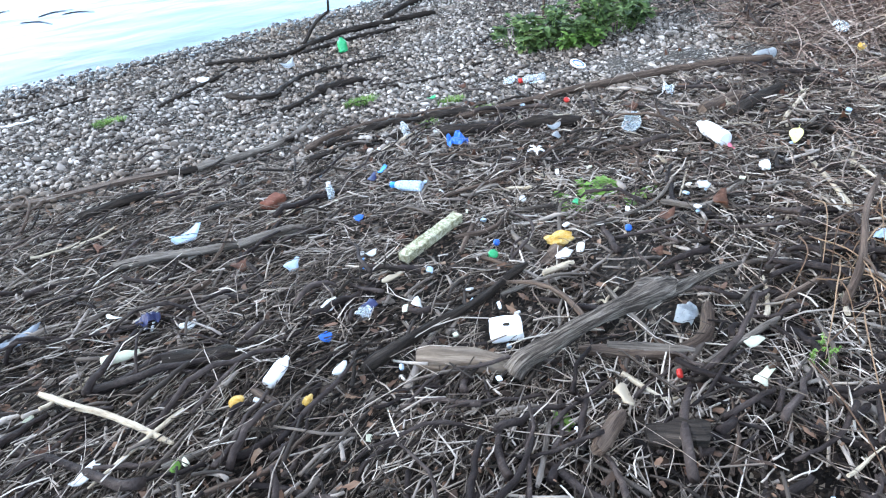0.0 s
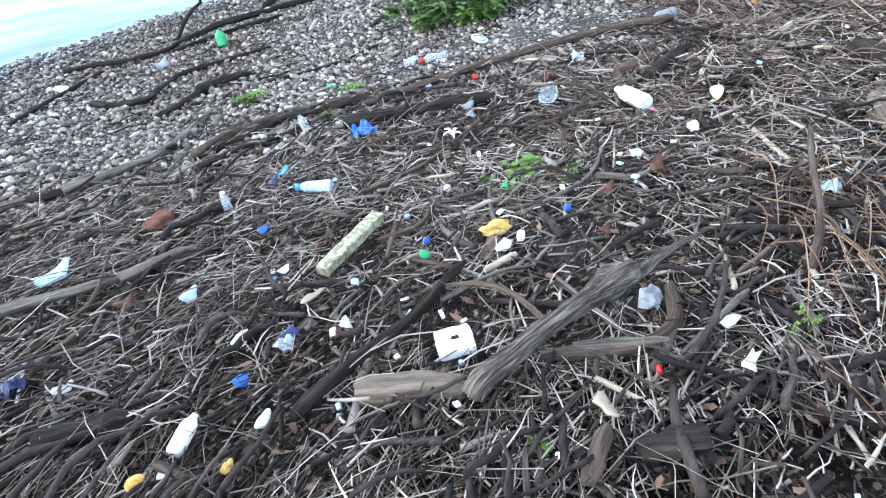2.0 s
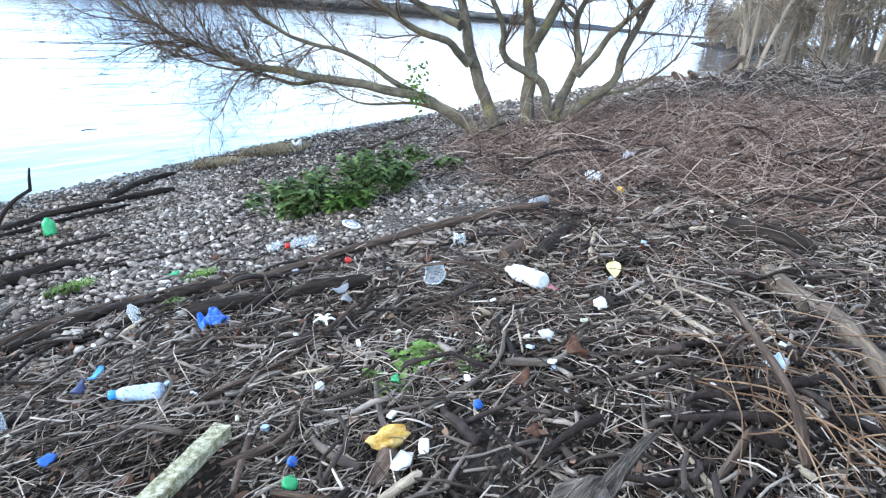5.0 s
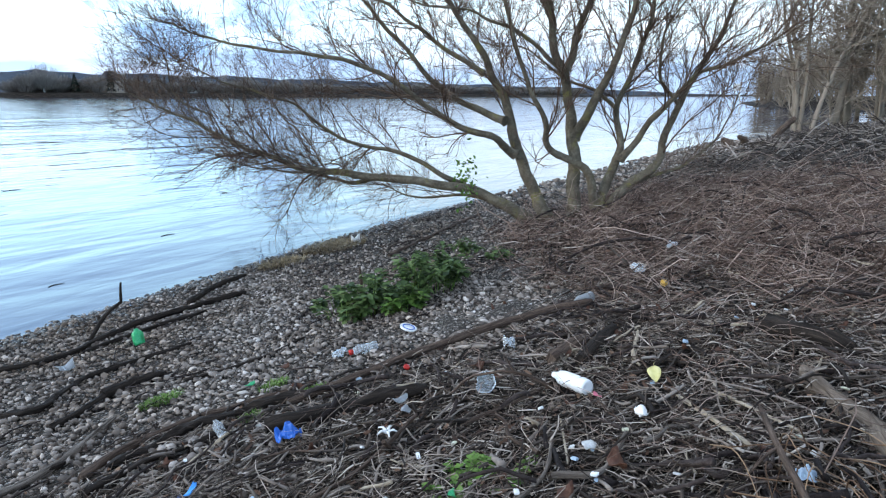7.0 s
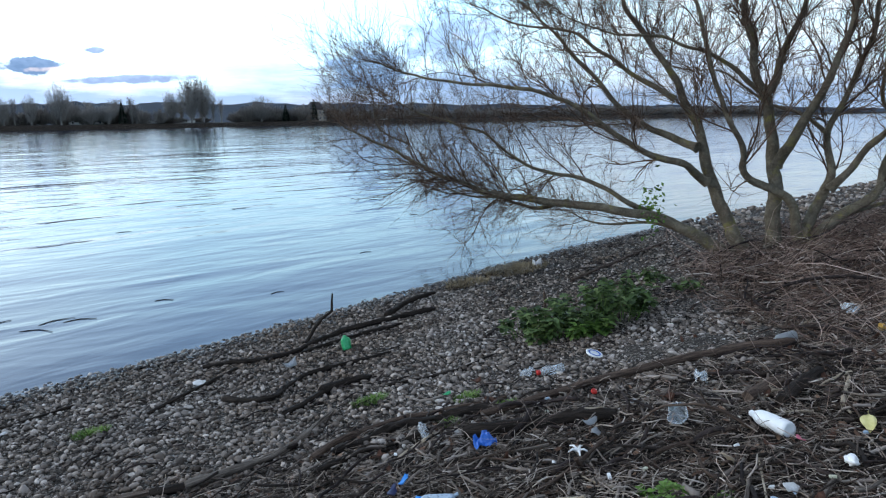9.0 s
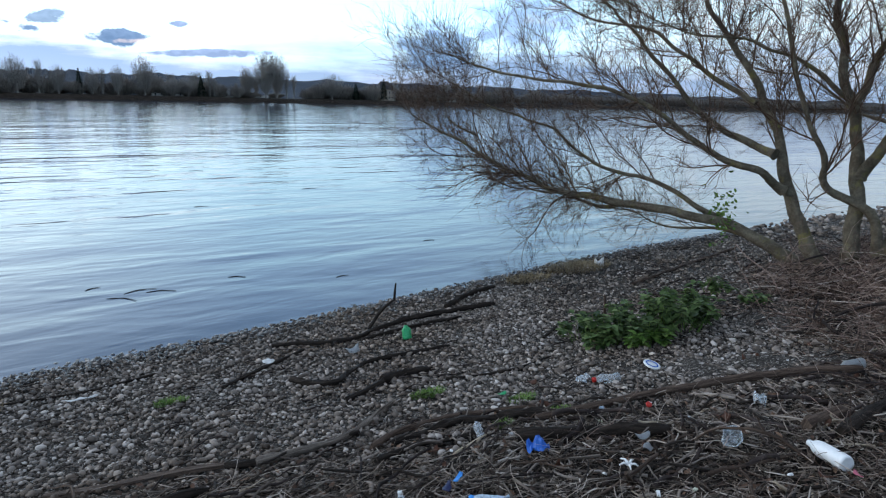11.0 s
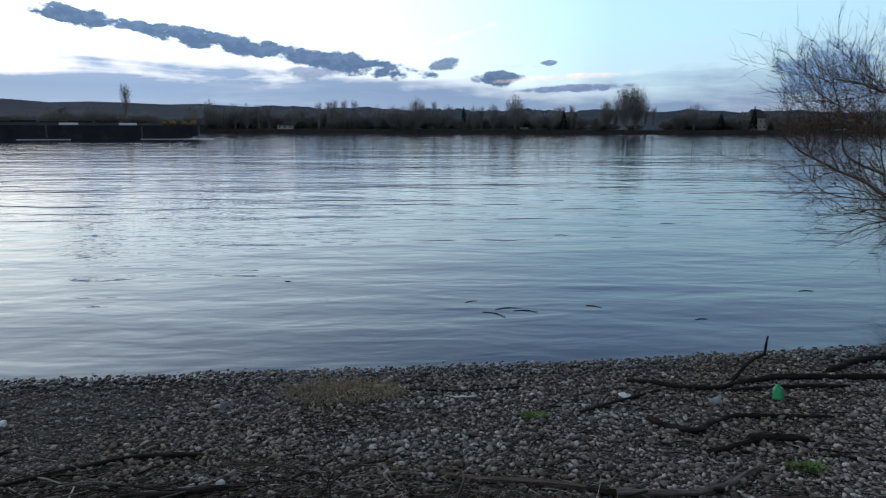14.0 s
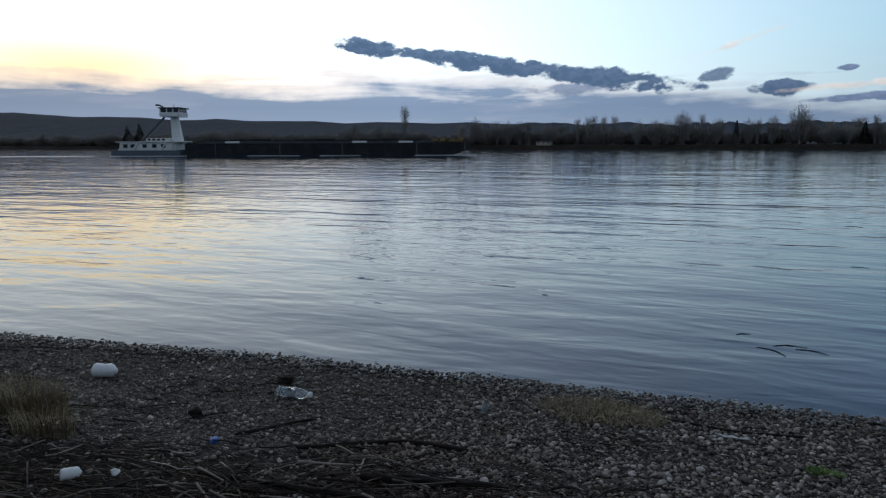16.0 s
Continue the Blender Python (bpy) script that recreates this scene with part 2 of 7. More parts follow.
crumbs(SOIL, 95.0, [(0.0, (0.005, 0.004, 0.003)), (0.5, (0.018, 0.013, 0.010)), (0.85, (0.065, 0.047, 0.036)), (1.0, (0.22, 0.18, 0.14))], 0.6)
PEBBLE = material("river_pebbles", [(0.0, (0.034, 0.028, 0.024)), (0.25, (0.092, 0.078, 0.067)), (0.55, (0.170, 0.147, 0.128)), (0.78, (0.275, 0.245, 0.217)), (0.91, (0.44, 0.405, 0.37)), (1.0, (0.78, 0.75, 0.72))],
                  22.0, 0.62, 0.25, island=0.82, depth=0.004)
PEBBLE_ONE = material("river_pebbles_single", [(0.0, (0.034, 0.028, 0.024)), (0.25, (0.092, 0.078, 0.067)), (0.55, (0.170, 0.147, 0.128)), (0.78, (0.275, 0.245, 0.217)), (0.91, (0.44, 0.405, 0.37)), (1.0, (0.78, 0.75, 0.72))],
                      22.0, 0.62, 0.25, objects=0.82, depth=0.004)


def stained(m, scale, dark, pale):
    """Let a surface wander slowly between two tints."""
    t = m.node_tree
    b = t.nodes["Principled BSDF"]
    geo = t.nodes.new("ShaderNodeNewGeometry")
    mp = t.nodes.new("ShaderNodeMapping")
    mp.inputs["Scale"].default_value = (0.45, 1.0, 1.0)
    t.links.new(geo.outputs["Position"], mp.inputs[0])
    tint = ramp_node(t, noise_node(t, mp.outputs[0], scale, 4.0, 0.6), [(0.36, dark), (0.62, pale)])
    old = b.inputs["Base Color"].links[0].from_socket
    t.links.new(mix_node(t, 1.0, old, tint, "MULTIPLY"), b.inputs["Base Color"])


stained(PEBBLE, 1.1, (0.84, 0.73, 0.64), (1.24, 1.23, 1.24))
stained(PEBBLE_ONE, 1.1, (0.84, 0.73, 0.64), (1.24, 1.23, 1.24))
# fine gravel, its colour darkened to stand in for shade between the pebbles
GRAVEL = material("gap_dark_river_gravel", [(0.0, (0.008, 0.007, 0.006)), (0.5, (0.030, 0.025, 0.021)), (1.0, (0.09, 0.078, 0.066))], 14.0, 0.85, 0.8, depth=0.012)
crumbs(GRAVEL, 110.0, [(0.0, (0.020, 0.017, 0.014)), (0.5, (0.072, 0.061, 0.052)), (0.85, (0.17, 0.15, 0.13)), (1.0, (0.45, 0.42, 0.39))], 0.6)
REED = material("broken_reed_stems", [(0.0, (0.0140, 0.0104, 0.0084)), (0.33, (0.0500, 0.0375, 0.0302)), (0.58, (0.1550, 0.1200, 0.0970)), (0.82, (0.3800, 0.3150, 0.2650)), (1.0, (0.7200, 0.6300, 0.5550))], 30.0, 0.6, 0.3, island=0.85, depth=0.002)
STICK = material("damp_sticks", [(0.0, (0.0100, 0.0076, 0.0066)), (0.38, (0.0340, 0.0258, 0.0212)), (0.64, (0.1150, 0.0920, 0.0770)), (0.87, (0.3000, 0.2530, 0.2180)), (1.0, (0.5600, 0.4950, 0.4350))], 14.0, 0.68, 0.5, stretch=(1, 1, 1), island=0.75, depth=0.004)
WET_STICK = material("wet_dark_branches", [(0.0, (0.0050, 0.0039, 0.0032)), (0.4, (0.0180, 0.0127, 0.0118)), (0.7, (0.0550, 0.0410, 0.0364)), (1.0, (0.1700, 0.1316, 0.1177))], 26.0, 0.7, 0.9, stretch=(0.4, 1, 1), island=0.35, depth=0.01)
WET_REED = material("wet_dark_reed", [(0.0, (0.0135, 0.0091, 0.0078)), (0.5, (0.0473, 0.0338, 0.0260)), (0.85, (0.1215, 0.0884, 0.0676)), (1.0, (0.3240, 0.2470, 0.1950))], 30.0, 0.6, 0.3, island=0.85, depth=0.002)
SHRED = material("shredded_litter", [(0.0, (0.0090, 0.0064, 0.0050)), (0.35, (0.0330, 0.0238, 0.0186)), (0.65, (0.0950, 0.0700, 0.0550)), (0.88, (0.2300, 0.1850, 0.1520)), (1.0, (0.5000, 0.4300, 0.3700))], 40.0, 0.7, 0.0, island=0.9)
CHIP = material("bark_and_dead_leaves", [(0.0, (0.0200, 0.0137, 0.0107)), (0.4, (0.0650, 0.0410, 0.0300)), (0.7, (0.1300, 0.0731, 0.0481)), (0.9, (0.2200, 0.1365, 0.0910)), (1.0, (0.3400, 0.2632, 0.1926))], 20.0, 0.65, 0.4, island=0.8, depth=0.003)
BRUSH = material("reddish_brushwood", [(0.0, (0.0300, 0.0180, 0.0135)), (0.4, (0.1050, 0.0670, 0.0520)), (0.72, (0.2500, 0.1750, 0.1420)), (0.92, (0.4200, 0.3280, 0.2780)), (1.0, (0.5800, 0.4850, 0.4300))], 14.0, 0.65, 0.3, island=0.85, depth=0.003)
RUST_REED = material("rust_brown_reed", [(0.0, (0.05, 0.028, 0.017)), (0.5, (0.15, 0.088, 0.052)), (1.0, (0.30, 0.20, 0.125))], 20.0, 0.6, 0.2, objects=0.8, depth=0.002)
LOG_DARK = material("wet_black_wood", [(0.0, (0.004, 0.003, 0.0025)), (0.4, (0.013, 0.0095, 0.0075)), (0.65, (0.032, 0.024, 0.019)), (0.85, (0.070, 0.054, 0.043)), (1.0, (0.15, 0.12, 0.098))], 1.0, 0.75, 1.0, stretch=(4.5, 55, 1), depth=0.008, along=True)
LOG_BROWN = material("brown_driftwood", [(0.0, (0.010, 0.0064, 0.0046)), (0.4, (0.046, 0.031, 0.0235)), (0.68, (0.130, 0.092, 0.070)), (1.0, (0.30, 0.23, 0.18))], 1.0, 0.75, 1.0, stretch=(4, 55, 1), depth=0.007, along=True)
LOG_GREY = material("weathered_grey_driftwood", [(0.0, (0.012, 0.009, 0.007)), (0.35, (0.066, 0.053, 0.044)), (0.62, (0.175, 0.146, 0.123)), (1.0, (0.44, 0.385, 0.335))], 1.0, 0.75, 1.0, stretch=(3.5, 55, 1), depth=0.007, along=True)
TAN_WOOD = material("smooth_tan_wood", [(0.0, (0.030, 0.021, 0.015)), (0.40, (0.105, 0.078, 0.058)), (0.65, (0.185, 0.143, 0.110)), (1.0, (0.34, 0.28, 0.225))], 1.0, 0.75, 0.8, stretch=(3.5, 40, 1), depth=0.005, along=True)
ROOTWOOD = material("gnarled_grey_root", [(0.0, (0.006, 0.0045, 0.0035)), (0.36, (0.030, 0.023, 0.019)), (0.52, (0.095, 0.076, 0.063)), (0.68, (0.20, 0.168, 0.143)), (1.0, (0.48, 0.425, 0.375))], 1.0, 0.85, 1.0, stretch=(6.5, 60, 1), depth=0.012, along=True, fine=24.0)
LOG_PALE = material("peeled_pale_wood", [(0.0, (0.10, 0.075, 0.05)), (0.35, (0.27, 0.215, 0.155)), (0.6, (0.40, 0.335, 0.25)), (1.0, (0.60, 0.53, 0.43))], 1.0, 0.65, 0.6, stretch=(8, 60, 1), depth=0.004, along=True)
BARK = material("willow_bark", [(0.0, (0.045, 0.037, 0.027)), (0.4, (0.105, 0.087, 0.064)), (0.7, (0.17, 0.145, 0.105)), (1.0, (0.26, 0.23, 0.17))], 7.0, 0.85, 1.0, depth=0.03,
                dirt=((0.20, 0.175, 0.055), 3.0, 0.54))
TWIG = material("willow_twigs", [(0.0, (0.040, 0.025, 0.018)), (0.5, (0.105, 0.068, 0.048)), (1.0, (0.20, 0.14, 0.10))], 6.0, 0.6, 0.0, island=0.7)
LEAF = material("nettle_leaves", [(0.0, (0.014, 0.025, 0.009)), (0.4, (0.044, 0.072, 0.022)), (0.75, (0.085, 0.130, 0.042)), (1.0, (0.22, 0.27, 0.11))], 12.0, 0.5, 0.3, island=0.8, depth=0.004)
GRASS = material("fresh_grass", [(0.0, (0.05, 0.10, 0.02)), (0.5, (0.11, 0.20, 0.04)), (1.0, (0.24, 0.33, 0.10))], 10.0, 0.5, 0.0, island=0.8)
PALE_REED = material("bleached_reed", [(0.0, (0.1376, 0.1062, 0.0828)), (0.5, (0.3096, 0.2550, 0.2116)), (1.0, (0.5676, 0.5015, 0.4416))], 30.0, 0.55, 0.2, island=0.85, depth=0.002)
WET_STONE = material("wet_pebbles", [(0.0, (0.016, 0.013, 0.011)), (0.5, (0.05, 0.042, 0.036)), (0.85, (0.10, 0.088, 0.075)), (1.0, (0.24, 0.22, 0.20))], 22.0, 0.28, 0.2, island=0.82, depth=0.004, spec=0.5)
STRAW = material("dry_straw", [(0.0, (0.09, 0.065, 0.035)), (0.5, (0.20, 0.15, 0.085)), (1.0, (0.36, 0.29, 0.18))], 20.0, 0.6, 0.0, island=0.85)
NEAR_WOOD = material("grey_brown_thicket", [(0.0, (0.12, 0.095, 0.072)), (0.5, (0.22, 0.18, 0.14)), (1.0, (0.36, 0.30, 0.24))], 0.5, 0.9, 0.0, island=0.7, objects=0.2)
FAR_TWIG = material("bare_far_crowns", [(0.0, (0.18, 0.165, 0.152)), (0.5, (0.27, 0.25, 0.23)), (1.0, (0.38, 0.352, 0.325))], 0.3, 0.9, 0.0, island=0.6, objects=0.3)
FAR_DARK = material("dark_conifer", [(0.0, (0.010, 0.016, 0.012)), (1.0, (0.03, 0.045, 0.03))], 0.6, 0.9, 0.0, island=0.7)
FAR_HEDGE = material("far_brush", [(0.0, (0.13, 0.115, 0.102)), (0.5, (0.21, 0.186, 0.165)), (1.0, (0.31, 0.277, 0.245))], 0.25, 0.95, 0.0, island=0.6, objects=0.2)

# ---- lie of the land ----
SHORE_X = [-400, -60, -20, -9, -5, -1.2, 1.8, 5.2, 7.6, 10.6, 16, 23, 36, 45, 52, 60, 80, 125, 142, 160, 210, 320, 900]
SHORE_Y = [-60, 1.5, 4.6, 5.86, 6.4, 6.68, 6.88, 7.3, 7.62, 7.88, 8.05, 8.2, 8.4, 7.2, 3.0, -6, -10, -6, 16, 30, 42, 60, 120]
RISE_D = [-420, -60, -30, -6, -1, 0, 1, 2.4, 4.2, 4.8, 5.5, 6.2, 7, 8, 12, 20, 60, 500]
RISE_Z = [-4, -4, -2.5, -0.9, -0.13, 0, 0.09, 0.28, 0.62, 0.73, 0.85, 0.97, 1.1, 1.18, 1.4, 1.7, 2.2, 6.0]
FAR_Y = 319.0


def shore(x):
    return np.interp(x, SHORE_X, SHORE_Y)


def edge_d(x):
    """How far above the water the drift line begins."""
    return np.interp(x, [-8, -4, -2.5, 0, 1.4, 2.4, 3.2, 4, 4.7, 5.3, 5.8, 7, 8.4, 9.5, 14], [3.6, 3.3, 2.8, 3.1, 3.6, 4.0, 4.5, 5.0, 5.4, 5.15, 4.75, 4.05, 3.0, 2.9, 2.8])


def heap(x, y):
    """How high loose drift lies above the ground."""
    d = shore(x) - y
    h = 0.10 * np.clip((d - edge_d(x) + 0.1) / 1.2, 0, 1) * np.clip((x + 2.0) / 2.0, 0.35, 1) * (0.6 + 0.4 * np.sin(x * 2.1 + 0.7 * np.sin(y * 3.3)))
    h = h + 0.10 * np.exp(-((x - 2.5) ** 2 + (y + 0.45) ** 2) / 0.35)            # pile beside the path
    h = h + 0.16 * np.clip((x - 5.5) / 2.5, 0, 1) * np.clip((d - 3.8) / 1.2, 0, 1)  # brush under the tree
    return h


def ground_z(x, y):
    """Height of the bare ground; the river's surface is 0."""
    x, y = np.asarray(x, float), np.asarray(y, float)
    near = np.interp(shore(x) - y, RISE_D, RISE_Z) - np.where(np.abs(x) < 46, 0.85 * heap(x, y), 0.0)   # loose drift makes up the rest
    far = np.interp(y - FAR_Y, [-60, -4, 0, 3, 60, 300, 900], [-4, -1.0, 0.0, 2.0, 3.0, 6.0, 10.0])
    hill = np.clip((y - 560) / 700, 0, 1)
    hill = hill * hill * (3 - 2 * hill)
    ang = np.degrees(np.arctan2(x, np.maximum(y, 1)))
    tall = np.interp(ang, [-70, -57, -51, -44, -36, -30, -22, -16, -8, 5, 20, 35, 50, 65, 80], [104, 86, 66, 53, 44, 37, 34, 31, 28, 26, 25, 26, 24, 20, 16])
    bumps = 2.0 * np.sin(ang * 0.9) + 1.4 * np.sin(ang * 2.3 + 1.0) + 1.1 * np.sin(ang * 7.1) + 0.7 * np.sin(ang * 17.0) + 0.6 * np.sin(ang * 41.0 + 2.0 * np.sin(ang * 9.0))
    return np.where(y > 150, np.maximum(far, far + hill * (tall + bumps)), near)


def gz(x, y):
    return float(ground_z(x, y))


def slope_up(x, y):
    e = 0.05
    return Vector((gz(x - e, y) - gz(x + e, y), gz(x, y - e) - gz(x, y + e), 2 * e)).normalized()


def mesh_from(name, verts, faces, mat, smooth=True):
    """A mesh from arrays: verts (n, 3), faces (m, k)."""
    me = bpy.data.meshes.new(name)
    verts, faces = np.asarray(verts, np.float32), np.asarray(faces, np.int32)
    k = faces.shape[1]
    me.vertices.add(len(verts))
    me.vertices.foreach_set("co", verts.ravel())
    me.loops.add(faces.size)
    me.loops.foreach_set("vertex_index", faces.ravel())
    me.polygons.add(len(faces))
    me.polygons.foreach_set("loop_start", np.arange(0, faces.size, k, dtype=np.int32))
    me.polygons.foreach_set("use_smooth", np.full(len(faces), smooth))
    me.update(calc_edges=True)
    me.materials.append(mat)
    return me


def part(name, bm, mat, parent=None, label="", smooth=True):
    """Link a bmesh as one mesh object, under a thing or under a part."""
    me = bpy.data.meshes.new(name)
    bm.normal_update()
    bm.to_mesh(me)
    bm.free()
    for m in mat if isinstance(mat, (list, tuple)) else (mat,):
        me.materials.append(m)
    if smooth:
        me.polygons.foreach_set("use_smooth", np.full(len(me.polygons), True))
    ob = new(name, me)
    if parent is not None:
        ob.parent = parent
    if label:
        ob["label"] = label
    return ob


def thing(name, at, label, category, group="", kind=""):
    """An Empty at the foot of a thing that parents its parts."""
    ob = new(name)
    ob.empty_display_size = 0.05
    ob.matrix_world = at if isinstance(at, Matrix) else Matrix.Translation(at)
    return tagged(ob, label, category, group, kind)


def lay(x, y, lift=0.0, turn=0.0, tilt=0.0, lean=0.0):
    """A pose on the ground at x, y, standing along its slope, turned by degrees."""
    up = slope_up(x, y)
    q = Vector((0, 0, 1)).rotation_difference(up).to_matrix().to_4x4()
    return Matrix.Translation((x, y, gz(x, y) + lift)) @ q @ pose(0, 0, 0, tilt, lean, turn)


def sheet(name, xs, ys, height, mat):
    X, Y = np.meshgrid(xs, ys)
    V = np.stack([X, Y, height(X, Y)], -1).reshape(-1, 3)
    n, w = len(ys), len(xs)
    i = (np.arange(n - 1)[:, None] * w + np.arange(w - 1)[None]).ravel()
    return new(name, mesh_from(name, V, np.stack([i, i + 1, i + w + 1, i + w], -1), mat))


def steps(*spans):
    out = []
    for a, b, s in spans:
        out.append(np.arange(a, b, s))
    return np.concatenate(out)


rng = np.random.default_rng(7)


def rough_ground(x, y):
    z = ground_z(x, y)
    d = shore(x) - y
    wave = 0.02 * np.sin(x * 3.1 + 1.3 * np.sin(y * 2.3)) + 0.015 * np.sin(y * 4.7 + x * 1.9) + 0.01 * np.sin(x * 9.0 - y * 7.0)
    return z + np.where(np.abs(x) < 40, np.clip((d - 3.2) / 1.5, 0, 1) * wave, 0.0) - 0.012


ground = sheet("ground", steps((-2600, -300, 60), (-300, -40, 12), (-40, -10, 2), (-10, 14, 0.14), (14, 60, 1.2), (60, 300, 8), (300, 2601, 40)),
               steps((-500, -40, 20), (-40, -4, 1.5), (-4, 9, 0.14), (9, 40, 2), (40, 300, 20), (300, 340, 1.5), (340, 560, 20), (560, 1500, 30), (1500, 2601, 200)), rough_ground, SOIL)
# the blue haze of distance is put into the hills' base colour
FIELD = material("haze_blue_fields_and_woods", [(0.0, (0.007, 0.011, 0.021)), (0.45, (0.015, 0.022, 0.038)), (0.75, (0.026, 0.033, 0.048)), (1.0, (0.048, 0.053, 0.062))], 0.03, 0.95, 0.0, fine=40.0)
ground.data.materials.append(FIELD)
centre = np.empty(len(ground.data.polygons) * 3, np.float32)
ground.data.polygons.foreach_get("center", centre)
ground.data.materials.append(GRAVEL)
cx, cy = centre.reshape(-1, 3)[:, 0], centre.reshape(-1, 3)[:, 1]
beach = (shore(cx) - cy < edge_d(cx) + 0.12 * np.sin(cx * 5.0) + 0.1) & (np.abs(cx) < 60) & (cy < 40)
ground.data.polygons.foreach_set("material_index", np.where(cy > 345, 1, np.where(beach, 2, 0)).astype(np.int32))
tagged(ground, "dark damp river bank sloping down to the water", "ground", kind="structure")

WATER = bpy.data.materials.new("river_water")
WATER.use_nodes = True
t = WATER.node_tree
b = t.nodes["Principled BSDF"]
b.inputs["Base Color"].default_value = (0.012, 0.032, 0.070, 1)
b.inputs["Roughness"].default_value, b.inputs["IOR"].default_value = 0.04, 1.333
tex = t.nodes.new("ShaderNodeTexCoord")
heights = []
for rz, sx, sy, scale, amp in ((22, 0.32, 1.0, 0.85, 0.95), (-8, 0.36, 1.0, 2.0, 0.34), (30, 0.5, 1.0, 4.6, 0.09), (10, 0.18, 0.6, 0.24, 2.6)):
    mp = t.nodes.new("ShaderNodeMapping")
    mp.inputs["Scale"].default_value, mp.inputs["Rotation"].default_value = (sx, sy, 1), (0, 0, radians(rz))
    t.links.new(tex.outputs["Object"], mp.inputs[0])
    heights.append(math_node(t, "MULTIPLY", noise_node(t, mp.outputs[0], scale, 2.0, 0.45, 0.4), amp))
h = heights[0]
for other in heights[1:]:
    h = math_node(t, "ADD", h, other)
bp = t.nodes.new("ShaderNodeBump")
bp.inputs["Strength"].default_value, bp.inputs["Distance"].default_value = 0.7, 0.075
t.links.new(h, bp.inputs["Height"])
t.links.new(bp.outputs[0], b.inputs["Normal"])
water = sheet("water", steps((-2600, -100, 100), (-100, 100, 4), (100, 2601, 100)), steps((-30, 330, 4), (330, 345, 4)), lambda x, y: x * 0 + 0.0, WATER)
tagged(water, "calm grey-blue river with low ripples reflecting the dusk sky", "water", kind="structure")

# ---- shingle ----


def ico(sub):
    bm = bmesh.new()
    bmesh.ops.create_icosphere(bm, subdivisions=sub, radius=1.0)
    v = np.array([p.co for p in bm.verts])
    f = np.array([[q.index for q in p.verts] for p in bm.faces])
    bm.free()
    return v, f


ICO1, ICO2 = ico(1), ico(2)


def turns(n, flat=0.35):
    """n random rotation matrices, mostly about z."""
    a = rng.uniform(0, 2 * math.pi, n)
    b_, c_ = rng.normal(0, flat, n), rng.normal(0, flat, n)
    ca, sa, cb, sb, cc, sc = np.cos(a), np.sin(a), np.cos(b_), np.sin(b_), np.cos(c_), np.sin(c_)
    z, o = np.zeros(n), np.ones(n)
    A = np.stack([ca, -sa, z, sa, ca, z, z, z, o], -1).reshape(n, 3, 3)
    B = np.stack([cb, z, sb, z, o, z, -sb, z, cb], -1).reshape(n, 3, 3)
    C = np.stack([o, z, z, z, cc, -sc, z, sc, cc], -1).reshape(n, 3, 3)
    return A @ B @ C


def pebble_verts(base, xy, size, seat=0.25):
    v = base[0]
    n = len(xy)
    squash = np.stack([rng.uniform(0.85, 1.35, n), rng.uniform(0.7, 1.0, n), rng.uniform(0.42, 0.75, n)], -1) * size[:, None]
    shapes = v[None] * (1 + rng.normal(0, 0.11, (n, len(v), 1)))
    p = np.einsum("nij,nvj->nvi", turns(n, 0.3), shapes * squash[:, None])
    z = ground_z(xy[:, 0], xy[:, 1]) + size * seat
    return p + np.concatenate([xy, z[:, None]], 1)[:, None]


def joined(base, verts):
    n, k = verts.shape[:2]
    return verts.reshape(-1, 3), (base[1][None] + (np.arange(n) * k)[:, None, None]).reshape(-1, base[1].shape[1])


def shingle(count, x0, x1, base, lo, hi, d0=-0.25, d1=6.2, skew=2.2):
    """Pebbles from the water up to the drift line, thinning out under it."""
    x = rng.uniform(x0, x1, count)
    d = rng.uniform(d0, d1, count)
    keep = rng.uniform(0, 1, count) < np.clip(1.0 - (d - edge_d(x) - 0.15) / 0.9, 0.10, 1)
    x, d = x[keep], d[keep]
    y = shore(x) - d
    size = rng.uniform(0, 1, len(x)) ** skew * (hi - lo) + lo
    return joined(base, pebble_verts(base, np.stack([x, y], -1), size))


for name, args in (("shingle", (46000, -2.5, 5.8, ICO1, 0.007, 0.022)), ("shingle", (6500, -2.5, 5.8, ICO2, 0.015, 0.032, -0.1, 6.0, 2.0)), ("shingle", (15000, -11, -2.5, ICO1, 0.009, 0.027)),
                   ("shingle", (13000, 5.8, 13, ICO1, 0.011, 0.030)), ("shingle", (3000, 13, 38, ICO1, 0.035, 0.08, -0.2, 4.2))):
    ob = new(name, mesh_from(name, *shingle(*args), PEBBLE, True))
    tagged(ob, "grey and buff river pebbles covering the beach", "pebbles", "shingle", "stuff")
wet = joined(ICO1, (lambda x, d: pebble_verts(ICO1, np.stack([x, shore(x) - d], -1), rng.uniform(0, 1, len(x)) ** 2 * 0.024 + 0.012))(rng.uniform(-11, 14, 7000), rng.normal(0.10, 0.16, 7000)))
tagged(new("wet_shingle", mesh_from("wet_shingle", *wet, WET_STONE, True)), "dark wet pebbles along the waterline", "pebbles", "shingle", "stuff")
